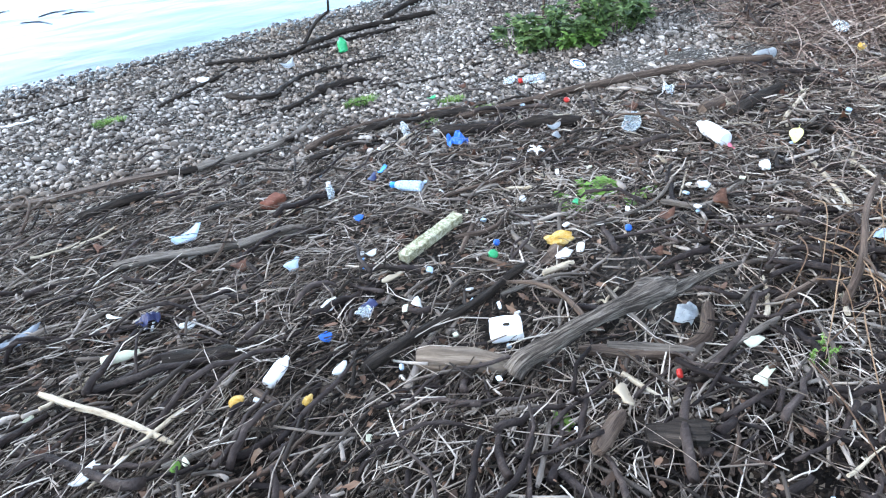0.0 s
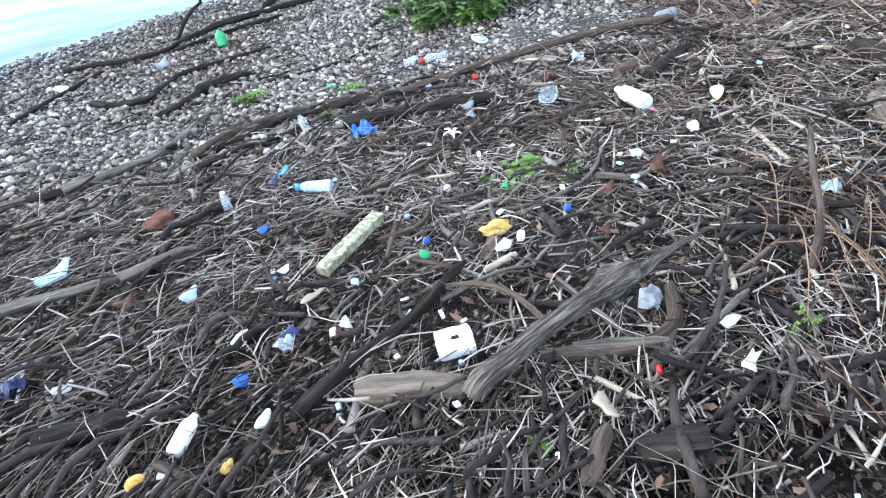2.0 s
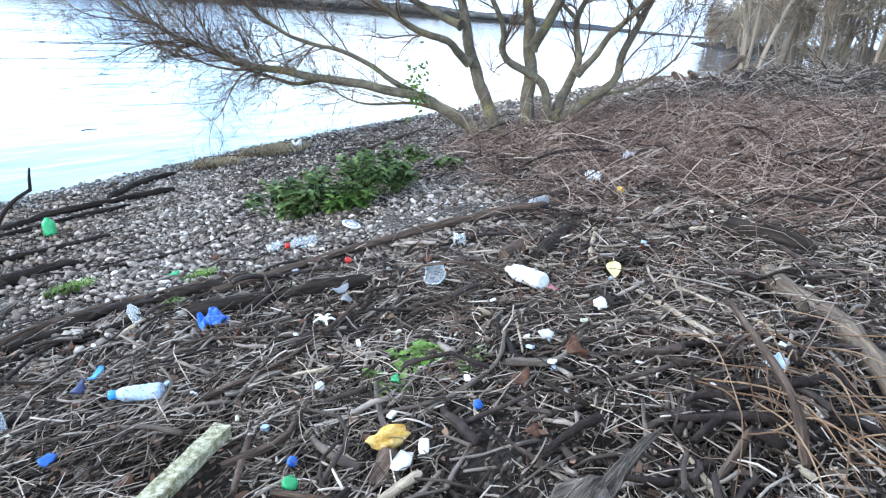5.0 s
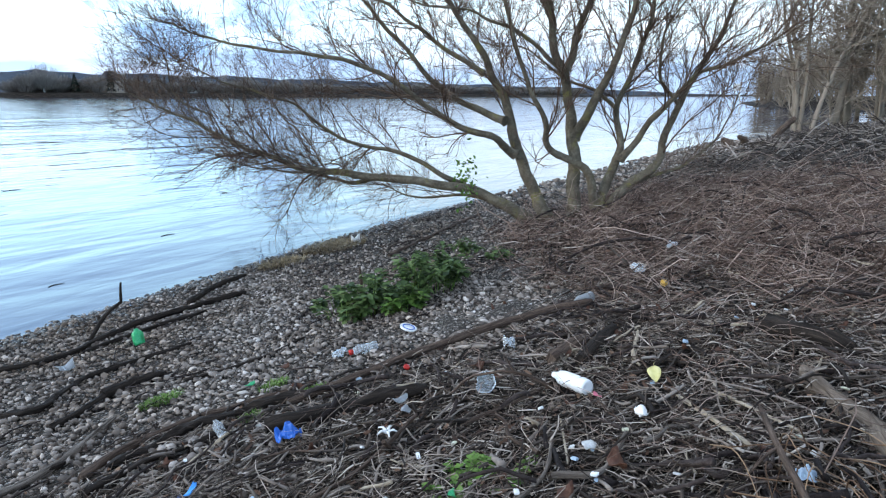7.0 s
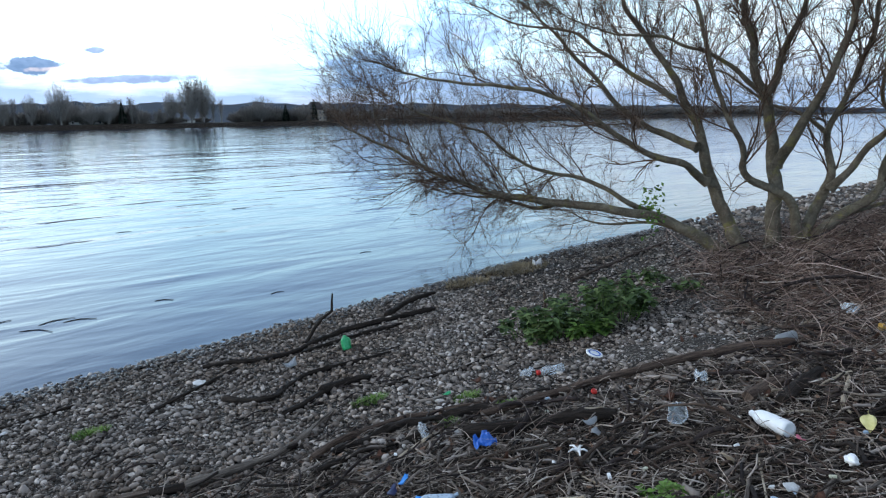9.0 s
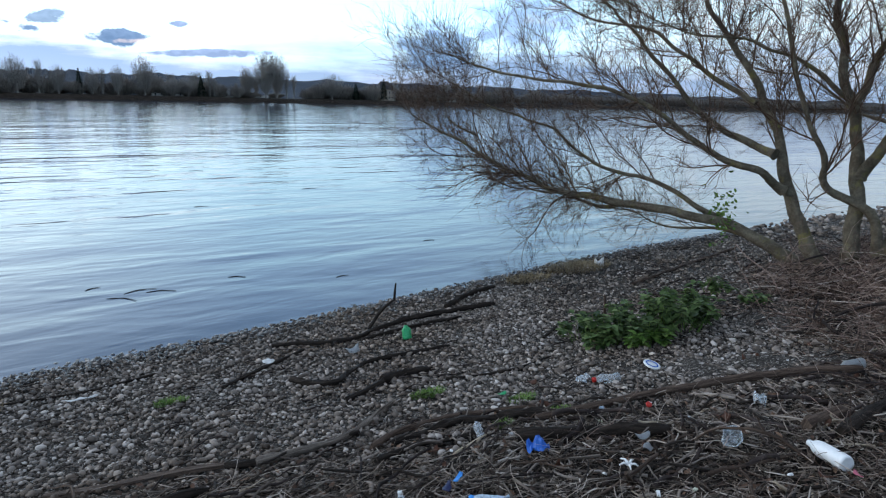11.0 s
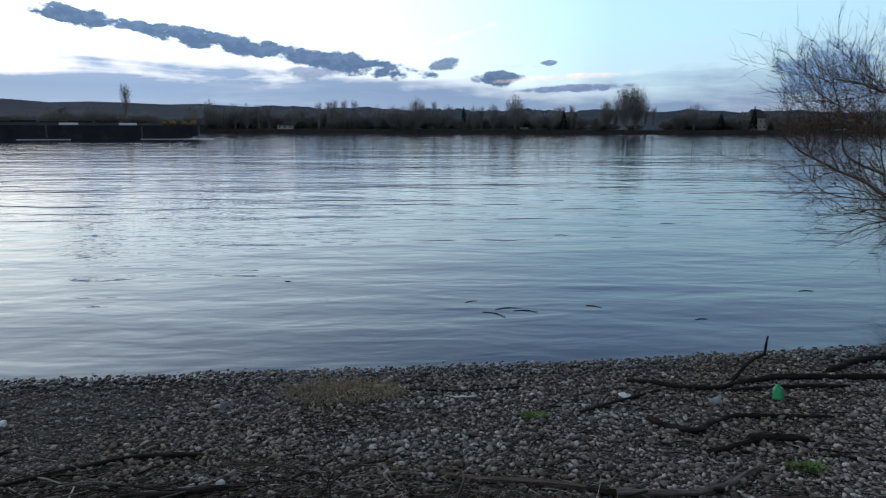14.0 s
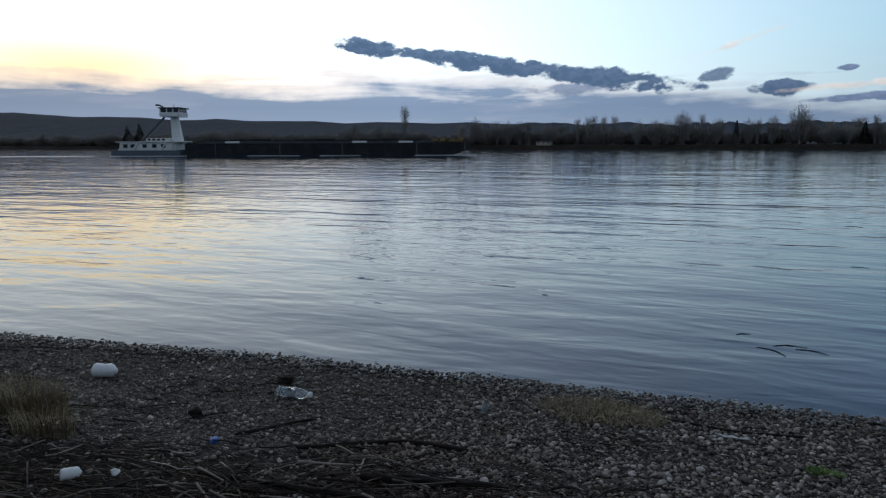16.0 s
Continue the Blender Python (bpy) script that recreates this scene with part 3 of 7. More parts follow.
# larger cobbles that stand out singly
PEB = [mesh_from("pebble", ICO2[0] * np.array([1.1, 0.85, s]) * (1 + 0.05 * rng.normal(size=(len(ICO2[0]), 1))), ICO2[1], PEBBLE_ONE, True) for s in (0.5, 0.62, 0.75, 0.58)]
for i in range(280):
    x = rng.uniform(-3.0, 5.4)
    y = float(shore(x)) - rng.uniform(1.2, 4.6)
    s = rng.uniform(0.016, 0.029)
    ob = new("pebble", PEB[i % 4])
    ob.matrix_world = lay(x, y, s * 0.32, rng.uniform(0, 360), rng.normal(0, 12), rng.normal(0, 12)) @ Matrix.Diagonal((s, s, s, 1))
    ob.parent = ground
    ob.matrix_parent_inverse = Matrix()

# ---- drift line: heaps of broken reed, sticks, bark ----


def rods(n, x, y, z, length, radius, heading, pitch, bend, sides=4, rings=4):
    """n thin bent rods as one array of vertices; the fans of their ends are left open where nobody can look in."""
    s = np.linspace(-0.5, 0.5, rings)
    arc = np.stack([s[None] * length[:, None], bend[:, None] * (0.25 - s[None] ** 2) * 4 * length[:, None], np.zeros((n, rings))], -1)
    kink = rng.normal(0, 0.014, (n, rings, 3)) * length[:, None, None]
    arc = arc + kink
    taper = np.linspace(1.0, 0.62, rings)[None] * radius[:, None]
    a = np.arange(sides) * 2 * math.pi / sides
    circ = np.stack([np.zeros(sides), np.cos(a), np.sin(a)], -1)
    P = arc[:, :, None] + circ[None, None] * taper[:, :, None, None]
    roll = rng.uniform(0, 2 * math.pi, n)
    ch, sh, cp, sp, cr, sr = np.cos(heading), np.sin(heading), np.cos(pitch), np.sin(pitch), np.cos(roll), np.sin(roll)
    o, zz = np.ones(n), np.zeros(n)
    H = np.stack([ch, -sh, zz, sh, ch, zz, zz, zz, o], -1).reshape(n, 3, 3)
    Q = np.stack([cp, zz, -sp, zz, o, zz, sp, zz, cp], -1).reshape(n, 3, 3)
    R = np.stack([o, zz, zz, zz, cr, -sr, zz, sr, cr], -1).reshape(n, 3, 3)
    P = np.einsum("nij,nrsj->nrsi", H @ Q @ R, P) + np.stack([x, y, z], -1)[:, None, None]
    V = P.reshape(n, rings * sides, 3)
    f = []
    for r in range(rings - 1):
        for k in range(sides):
            f.append((r * sides + k, r * sides + (k + 1) % sides, (r + 1) * sides + (k + 1) % sides, (r + 1) * sides + k))
    o = (rings - 1) * sides
    if sides > 3:
        f += [(3, 2, 1, 0), (o, o + 1, o + 2, o + 3)]
    if sides == 6:
        f += [(5, 4, 3, 0), (o, o + 3, o + 4, o + 5)]
    return joined((None, np.array(f)), V)


# spots where thick sticks lie under, not over, what rests there
CLEARINGS = ((1.685, 1.495, 0.26), (1.60, 1.47, 0.22), (1.79, 1.52, 0.22), (1.49, 0.755, 0.20), (1.94, 2.085, 0.20), (3.54, 1.31, 0.28), (3.44, 1.24, 0.2), (2.07, 1.05, 0.16), (1.75, 0.51, 0.16), (2.0, 0.42, 0.2), (1.31, 2.47, 0.15), (3.70, 0.90, 0.16), (3.36, 1.70, 0.14), (0.755, 1.145, 0.15), (2.52, 2.38, 0.14), (2.73, 1.90, 0.12))


def drift(n, x0, x1, d0, d1, lmin, lmax, rmin, rmax, along=0.55, layer=(0.0, 1.0), sides=4, rings=4, edge=0.0, bend=0.055, patches=1.0, steep=0.13):
    x = rng.uniform(x0, x1, n)
    d = rng.uniform(d0, d1, n)
    x, d = x + rng.normal(0, 0.35, n), d + rng.normal(0, 0.35, n)      # no hard border to the litter
    y = shore(x) - d
    lim = edge_d(x) + edge + 0.14 * np.sin(x * 1.3) + 0.14 * np.sin(x * 3.7 + 1) + rng.normal(0, 0.22, n)
    keep = ((d > lim) | (rng.uniform(0, 1, n) < 0.035)) & ((((x - 1.6) / 0.17) ** 2 + ((y - 0.90) / 0.12) ** 2 > 1) | (rng.uniform(0, 1, n) < 0.12))
    patch = np.sin(x * 4.3 + 2.1 * np.sin(y * 3.1)) + np.sin(y * 5.7 + 1.7 * np.sin(x * 2.9 + 1)) + 0.7 * np.sin(x * 11 + y * 7)
    keep &= rng.uniform(0, 1, n) < np.clip(0.75 + patches * 0.42 * patch, 0.1, 1)
    for cx, cy, cr in CLEARINGS:
        near = cr if rmax > 0.006 else 0.5 * cr
        keep &= (x - cx) ** 2 + (y - cy) ** 2 > near * near
    x, y = x[keep], y[keep]
    n = len(x)
    L = rng.uniform(0, 1, n) ** 1.6 * (lmax - lmin) + lmin
    rad = (rng.uniform(0, 1, n) ** 1.8 * (rmax - rmin) + rmin)
    base = 0.25 + 0.35 * np.sin(y * 2.0 + x)
    order = along * np.interp(x, [0.8, 2.2, 4.5], [1.0, 0.55, 0.40])        # combed by the water at one end, jumbled at the other
    head = np.where(rng.uniform(0, 1, n) < order, rng.normal(0.15, 0.45, n) + base * 0.5, rng.uniform(0, math.pi, n))
    slope = -np.sin(head) * 0.17
    pit = slope + rng.normal(0, steep, n)
    z = ground_z(x, y) + rad + heap(x, y) * rng.uniform(*layer, n) + np.abs(np.sin(pit - slope)) * L * 0.42
    return rods(n, x, y, z, L, rad, head, pit, rng.normal(0, bend, n), sides, rings)


def stuff(name, data, mat, label, category):
    return tagged(new(name, mesh_from(name, *data, mat, name != "bark_litter")), label, category, kind="stuff")


stuff("reed_litter", drift(34000, -1.2, 6.2, 2.9, 8.6, 0.025, 0.19, 0.0012, 0.0044, along=0.6, layer=(0.0, 1.25), rings=3, sides=3, bend=0.09), REED, "tangled mat of broken reed and straw on the bank", "reed litter")
stuff("reed_litter", drift(15000, -7.0, -1.0, 2.4, 6.6, 0.05, 0.34, 0.0018, 0.005, along=0.75, rings=3, sides=3), WET_REED, "thin line of broken reed along the beach", "reed litter")
stuff("reed_litter", drift(13000, 6.0, 15.0, 3.4, 10.5, 0.10, 0.45, 0.0025, 0.006, along=0.1, bend=0.10, steep=0.28, layer=(0.0, 1.2), rings=3, sides=3), BRUSH, "pale broken reed strewn over the bank", "reed litter")
stuff("stick_litter", drift(9000, -1.2, 6.2, 2.9, 8.6, 0.035, 0.30, 0.0028, 0.0100, layer=(0.1, 1.3), patches=-0.5, along=0.5, sides=6, rings=4, bend=0.08, steep=0.18), STICK, "damp brown sticks heaped in the drift line", "sticks")
stuff("stick_litter", drift(1700, -7.0, -1.0, 2.4, 6.6, 0.15, 0.7, 0.004, 0.011, along=0.75), STICK, "dark sticks lying along the drift line", "sticks")
stuff("stick_litter", drift(6000, 6.0, 20.0, 3.2, 12.0, 0.15, 0.8, 0.004, 0.014, along=0.1, bend=0.10, steep=0.22, patches=1.6), STICK, "grey-brown sticks heaped over the bank", "sticks")
stuff("stick_litter", drift(5200, 18.0, 46.0, 3.0, 16.0, 0.3, 1.3, 0.008, 0.028, along=0.1, edge=0.2, bend=0.12, steep=0.3), STICK, "grey drift sticks far along the bank", "sticks")
stuff("brushwood", drift(20000, 5.2, 13.0, 2.6, 8.0, 0.10, 0.55, 0.002, 0.008, along=0.0, steep=0.32, patches=1.5, layer=(0.0, 1.3), edge=0.2, bend=0.08, rings=3, sides=3), BRUSH, "reddish brushwood piled round the foot of the tree", "brushwood")

stuff("bleached_reeds", drift(9500, 1.8, 6.2, 3.9, 8.8, 0.02, 0.17, 0.0018, 0.0058, along=0.35, layer=(0.5, 1.35), steep=0.2, bend=0.07), PALE_REED, "bleached broken reeds on top of the debris", "reed litter")
stuff("bleached_reeds", drift(1300, 6.4, 14.0, 3.4, 10.5, 0.15, 0.7, 0.003, 0.008, along=0.15, layer=(0.7, 1.5)), PALE_REED, "bleached reeds and sticks on top of the brushwood", "reed litter")
stuff("bleached_reeds", drift(2200, -0.8, 2.2, 3.4, 8.0, 0.03, 0.24, 0.0018, 0.0045, layer=(0.7, 1.3)), PALE_REED, "scattered bleached reeds on top of the debris", "reed litter")

stuff("reed_litter", drift(9000, -8.0, 7.0, 6.4, 15.0, 0.05, 0.34, 0.002, 0.005, patches=1.4, rings=3, sides=3), REED, "thinning reed litter higher up the bank", "reed litter")
stuff("stick_litter", drift(2200, -8.0, 7.0, 6.4, 15.0, 0.12, 0.6, 0.004, 0.011), STICK, "scattered sticks higher up the bank", "sticks")

stuff("branch_litter", drift(620, -1.0, 6.2, 3.6, 8.4, 0.18, 0.62, 0.006, 0.019, along=0.6, layer=(0.1, 1.0), sides=6, rings=8, bend=0.12), WET_STICK, "crooked dark wet branches jumbled in the drift line", "branches")
stuff("branch_litter", drift(700, 5.2, 14.0, 3.0, 9.5, 0.3, 1.1, 0.006, 0.018, along=0.15, layer=(0.3, 1.2), sides=6, rings=8, bend=0.12, steep=0.2), WET_STICK, "crooked dark branches jumbled round the foot of the tree", "branches")
stuff("twig_tangle", drift(3200, -1.0, 6.2, 3.6, 8.4, 0.12, 0.50, 0.0010, 0.0024, along=0.2, layer=(0.6, 1.7), sides=3, rings=6, bend=0.20), REED, "thin curling twigs and stems tangled over the drift", "twigs")
stuff("shredded_litter", drift(78000, -1.0, 6.0, 3.4, 8.2, 0.010, 0.085, 0.0009, 0.0024, along=0.3, layer=(0.2, 1.1), rings=2, sides=3, patches=0.3), SHRED, "shredded bark, leaf and stem crumbs between the sticks", "litter crumbs")


stuff("reed_litter", drift(15000, -1.2, 2.6, 3.3, 8.4, 0.07, 0.36, 0.0012, 0.0036, along=0.72, layer=(0.2, 1.2), rings=4, sides=3, bend=0.10, patches=0.8), REED, "long broken reeds combed flat by the water", "reed litter")
stuff("reed_litter", drift(9000, 2.2, 6.2, 4.0, 8.6, 0.03, 0.20, 0.0014, 0.0042, along=0.3, layer=(0.2, 1.2), rings=3, sides=3, bend=0.10, steep=0.2, patches=0.6), REED, "jumbled broken reed between the sticks", "reed litter")
stuff("branch_litter", drift(340, -1.0, 4.0, 3.7, 8.2, 0.10, 0.40, 0.008, 0.017, along=0.55, layer=(0.1, 0.9), sides=6, rings=7, bend=0.12), STICK, "short stout broken branches in the drift", "branches")
stuff("branch_litter", drift(420, 0.9, 3.2, 6.4, 7.7, 0.08, 0.38, 0.006, 0.017, along=0.4, layer=(0.5, 1.3), sides=6, rings=7, bend=0.12, steep=0.16, patches=0.4), WET_STICK, "wet black branches heaped beside the path", "branches")
stuff("branch_litter", drift(260, -0.4, 1.0, 4.9, 6.4, 0.08, 0.40, 0.005, 0.016, along=0.7, layer=(0.5, 1.2), sides=6, rings=7, bend=0.12, patches=0.4), WET_STICK, "wet black sticks among combed reed", "branches")
stuff("bramble_tangle", drift(4200, 5.0, 12.5, 3.0, 8.6, 0.45, 1.30, 0.0022, 0.0050, along=0.1, layer=(0.4, 1.5), sides=3, rings=9, bend=0.24, steep=0.30, patches=1.2, edge=0.15), BRUSH, "thin reddish bramble stems arching over the brushwood", "brambles")
stuff("bramble_tangle", drift(900, 2.6, 6.0, 5.2, 8.6, 0.20, 0.70, 0.0014, 0.0032, along=0.1, layer=(0.6, 1.5), sides=3, rings=8, bend=0.24, steep=0.22), BRUSH, "thin curling reddish stems over the reed litter", "brambles")


def chips(n, x0, x1, d0, d1, lo, hi):
    x = rng.uniform(x0, x1, n)
    d = rng.uniform(d0, d1, n)
    keep = d > edge_d(x) + rng.normal(0, 0.25, n)
    x, y = x[keep], (shore(x) - d)[keep]
    n = len(x)
    s = rng.uniform(0, 1, n) ** 2 * (hi - lo) + lo
    ring = np.array([[1, 0, 0], [0.45, 0.42, 0.05], [-0.5, 0.36, 0.02], [-0.95, 0, 0.06], [-0.4, -0.38, 0.0], [0.5, -0.4, 0.08]])
    low = ring - np.array([0, 0, 0.09])
    base = np.concatenate([ring, low])
    v = base[None] * (1 + rng.normal(0, 0.34, (n, 12, 1))) * s[:, None, None]
    v = np.einsum("nij,nvj->nvi", turns(n, 0.32), v)
    z = ground_z(x, y) + heap(x, y) * rng.uniform(0.3, 1.1, n) + 0.012
    f = [(0, 1, 2, 3), (0, 3, 4, 5), (9, 8, 7, 6), (11, 10, 9, 6)] + [(k, k + 6, (k + 1) % 6 + 6, (k + 1) % 6) for k in range(6)]
    return joined((None, np.array(f)), v + np.stack([x, y, z], -1)[:, None])


stuff("bark_litter", chips(11000, -1.2, 6.0, 3.2, 8.6, 0.005, 0.026), CHIP, "dead brown leaves and bark chips among the sticks", "bark litter")
stuff("bark_litter", chips(1800, 6.0, 16.0, 3.6, 11.0, 0.02, 0.07), CHIP, "dead brown leaves and bark among the brushwood", "bark litter")



def strewn(n, x0, x1, d0, d1, lmin, lmax, rmin, rmax, along=0.45):
    """Loose bits washed about on the open shingle, in ragged bands along the water."""
    x, d = rng.uniform(x0, x1, n), rng.uniform(d0, d1, n)
    band = np.sin(d * 5.2 + 0.7 * np.sin(x * 1.1)) + 0.6 * np.sin(x * 3.0 + d * 2.0)
    keep = (d < edge_d(x) + 0.2) & (rng.uniform(0, 1, n) < np.clip(0.45 + 0.45 * band, 0.06, 1))
    x, d = x[keep], d[keep]
    y, n = shore(x) - d, len(x)
    L = rng.uniform(0, 1, n) ** 2 * (lmax - lmin) + lmin
    rad = rng.uniform(0, 1, n) ** 1.5 * (rmax - rmin) + rmin
    head = np.where(rng.uniform(0, 1, n) < along, rng.normal(0.15, 0.4, n), rng.uniform(0, math.pi, n))
    return rods(n, x, y, ground_z(x, y) + rad + rng.uniform(0.008, 0.022, n), L, rad, head, -np.sin(head) * 0.12 + rng.normal(0, 0.08, n), rng.normal(0, 0.12, n), 4, 4)


stuff("stick_litter", strewn(3600, -4.0, 6.5, 0.15, 5.4, 0.03, 0.26, 0.0018, 0.0075), WET_STICK, "small dark twigs strewn over the shingle", "sticks")
stuff("stick_litter", strewn(1500, -11.0, -4.0, 0.2, 3.8, 0.05, 0.40, 0.003, 0.009), WET_STICK, "small dark twigs strewn along the beach", "sticks")
stuff("stick_litter", strewn(1600, 6.0, 14.0, 0.2, 4.0, 0.06, 0.45, 0.003, 0.010), WET_STICK, "dark twigs strewn over the shingle before the tree", "sticks")
stuff("reed_litter", strewn(2600, -6.0, 9.0, 0.2, 5.2, 0.02, 0.16, 0.0015, 0.0045), REED, "scraps of reed strewn over the shingle", "reed litter")

# ---- driftwood ----


def spline(pts, n):
    """n points along a smooth line through the given ones."""
    P = [Vector(p) for p in pts]
    if len(P) == 2:
        return [P[0].lerp(P[1], i / (n - 1)) for i in range(n)]
    P = [P[0] * 2 - P[1]] + P + [P[-1] * 2 - P[-2]]
    out = []
    for i in range(n):
        u = i / (n - 1) * (len(P) - 3)
        k = min(int(u), len(P) - 4)
        f = u - k
        a, b_, c, d = P[k:k + 4]
        out.append(0.5 * (2 * b_ + (c - a) * f + (2 * a - 5 * b_ + 4 * c - d) * f * f + (3 * b_ - a - 3 * c + d) * f ** 3))
    return out


def tube(bm, line, radii, sides=8, knobs=0.0, cap=True, start=0.0):
    """A tapered tube along a line, its skin uneven by knobs and its grain mapped along it, in metres."""
    rings = []
    uv = bm.loops.layers.uv.verify()
    girth = 2 * math.pi * max(radii)
    far = [start]
    for p, q in zip(line, line[1:]):
        far.append(far[-1] + (q - p).length)
    up = Vector((0.13, 0.21, 0.97))
    for i, p in enumerate(line):
        ahead = (line[min(i + 1, len(line) - 1)] - line[max(i - 1, 0)]).normalized()
        side = ahead.cross(up)
        if side.length < 1e-3:
            side = ahead.cross(Vector((1, 0, 0)))
        side.normalize()
        top = side.cross(ahead)
        up = top
        ring = []
        for k in range(sides):
            a = 2 * math.pi * k / sides - math.pi / 2
            r = radii[i]
            if knobs:
                q = p * 13.0 + Vector((math.cos(a), math.sin(a), 0)) * 1.7
                r *= 1 + knobs * noise.noise(q) + 0.55 * knobs * noise.noise(q * 3.1)
            ring.append(bm.verts.new(p + (side * math.cos(a) + top * math.sin(a)) * r))
        rings.append(ring)
    for i, (a, b_) in enumerate(zip(rings, rings[1:])):
        for k in range(sides):
            f = bm.faces.new((a[k], a[(k + 1) % sides], b_[(k + 1) % sides], b_[k]))
            for loop, u, v in zip(f.loops, (far[i], far[i], far[i + 1], far[i + 1]), (k, k + 1, k + 1, k)):
                loop[uv].uv = (u, v / sides * girth)
    if cap:
        for f in (bm.faces.new(list(reversed(rings[0]))), bm.faces.new(rings[-1])):
            for k, loop in enumerate(f.loops):
                loop[uv].uv = (start + 0.05 * math.cos(k * 2 * math.pi / sides), 0.05 * math.sin(k * 2 * math.pi / sides))
            for e in f.edges:
                e.smooth = False
    return rings


def log(name, way, r0, r1, mat, label, category="driftwood", lift=0.5, knobs=0.42, wob=0.7, group="drift logs", n=None, sides=12, shape=None):
    """A piece of driftwood lying along the way (x, y or x, y, z points)."""
    pts = []
    for i, p in enumerate(way):
        r = r0 + (r1 - r0) * i / (len(way) - 1)
        pts.append(p if len(p) == 3 else (p[0], p[1], gz(*p) + float(heap(p[0], p[1])) * 0.9 + r * lift))
    length = sum((Vector(a) - Vector(b_)).length for a, b_ in zip(pts, pts[1:]))
    n = n or max(8, int(length / 0.045))
    line = spline(pts, min(n, 40))
    foot = line[0].copy()
    out = []
    for i, p in enumerate(line):
        q = p * 4.0
        shift = Vector((noise.noise(q), noise.noise(q + Vector((7, 3, 1))), 0.4 * noise.noise(q + Vector((2, 9, 5))))) * wob * (r0 + r1) / 2
        out.append(p + shift - foot)
    m = len(out)
    radii = [(r0 + (r1 - r0) * i / (m - 1)) * (1 + 0.16 * noise.noise(line[i] * 6.0)) for i in range(m)]
    if shape:
        radii = [float(np.interp(i / (m - 1), np.linspace(0, 1, len(shape)), shape)) for i in range(m)]
    else:
        radii[0] *= 0.78
        radii[-1] *= 0.55
    bm = bmesh.new()
    tube(bm, out, radii, sides, knobs, start=foot.x * 3.7 + foot.y * 5.3)
    ob = part(name, bm, mat)
    ob.location = foot
    return tagged(ob, label, category, group)


def stub(parent, at, to, r0, r1, mat, name="branch_stub"):
    """A short side branch on a piece of driftwood; points relative to its foot."""
    bm = bmesh.new()
    tube(bm, spline([at, (Vector(at) + Vector(to)) / 2 + Vector((0, 0, 0.1 * (Vector(to) - Vector(at)).length)), to], 7), [r0 + (r1 - r0) * i / 6 for i in range(7)], 7, 0.2)
    return part(name, bm, mat, parent)


D, B_, G, PL = LOG_DARK, LOG_BROWN, LOG_GREY, LOG_PALE
fallen = log("fallen_branch", [(2.13, 6.18), (2.83, 5.82), (3.66, 6.12), (4.98, 6.04)], 0.022, 0.034, D, "long dark wet branch lying on the shingle with an upright fork", lift=0.9, knobs=0.6, wob=1.0)
loc = fallen.location
stub(fallen, Vector((3.2, 6.02, 0.13)) - loc, Vector((3.62, 6.2, 0.36)) - loc, 0.022, 0.016, D, "fork")
stub(fallen, Vector((3.62, 6.2, 0.35)) - loc, Vector((3.64, 6.2, 0.56)) - loc, 0.016, 0.009, D, "fork_tip")
log("fallen_branch", [(1.91, 4.92), (2.19, 4.6), (2.65, 4.93), (3.54, 4.89)], 0.030, 0.020, D, "crooked dark branch half sunk in the pebbles", lift=0.7, knobs=0.7, wob=1.4)
log("fallen_branch", [(2.06, 4.10), (2.45, 4.26), (2.62, 4.36)], 0.022, 0.028, D, "short black branch lying on the shingle", lift=0.7, knobs=0.7, wob=1.2)
log("fallen_branch", [(2.50, 4.30), (2.72, 4.36), (2.96, 4.28)], 0.045, 0.03, D, "split black log end resting on the shingle", lift=0.7)
log("fallen_branch", [(3.0, 5.72), (3.6, 5.80), (4.3, 5.78)], 0.016, 0.024, D, "dark branch lying beside a longer one on the shingle", lift=0.9, knobs=0.6, wob=1.2)
log("fallen_branch", [(1.17, 3.36), (1.56, 3.35), (1.85, 3.43), (2.33, 3.8)], 0.030, 0.016, G, "smooth grey branch lying at the edge of the drift line", lift=0.9)
log("log", [(1.95, 3.06), (2.30, 3.06), (2.52, 2.99), (2.95, 2.76)], 0.024, 0.034, D, "dark rotten log lying in the drift line", lift=0.6, knobs=0.8, wob=2.2)
log("fallen_branch", [(1.80, 3.10), (2.15, 3.20), (2.5, 3.14), (2.80, 2.98), (3.15, 2.86)], 0.022, 0.014, B_, "crooked brown branch lying against a dark log", lift=1.0, knobs=0.5, wob=1.6)
log("fallen_branch", [(1.72, 2.86), (2.0, 2.93), (2.22, 2.86), (2.5, 2.84)], 0.018, 0.012, D, "crooked black branch lying against a dark log", lift=1.2, knobs=0.5, wob=1.6)
log("log", [(2.52, 2.56), (2.9, 2.3), (3.24, 2.04)], 0.042, 0.036, D, "thick black waterlogged log in the drift line", lift=0.6)
log("pole", [(2.80, 2.72), (3.4, 2.56), (3.83, 2.43), (4.61, 2.12), (4.98, 1.80)], 0.024, 0.034, B_, "long brown barked pole lying along the drift line", lift=1.2, knobs=0.12)
log("log", [(3.74, 1.52), (4.12, 1.52)], 0.045, 0.04, B_, "short brown log beside a white bottle", lift=0.9)
log("log", [(3.80, 1.38), (4.42, 1.41)], 0.04, 0.036, D, "short black log beside a white bottle", lift=0.9)
log("twig", [(1.38, 5.17), (1.88, 5.5), (2.35, 5.79)], 0.014, 0.02, D, "thin dark twig on the pebbles", lift=1.0, group="drift twigs")
log("fallen_branch", [(4.45, 6.36), (5.0, 6.7), (5.61, 6.87)], 0.04, 0.03, D, "dark branch near the water's edge", lift=0.7)
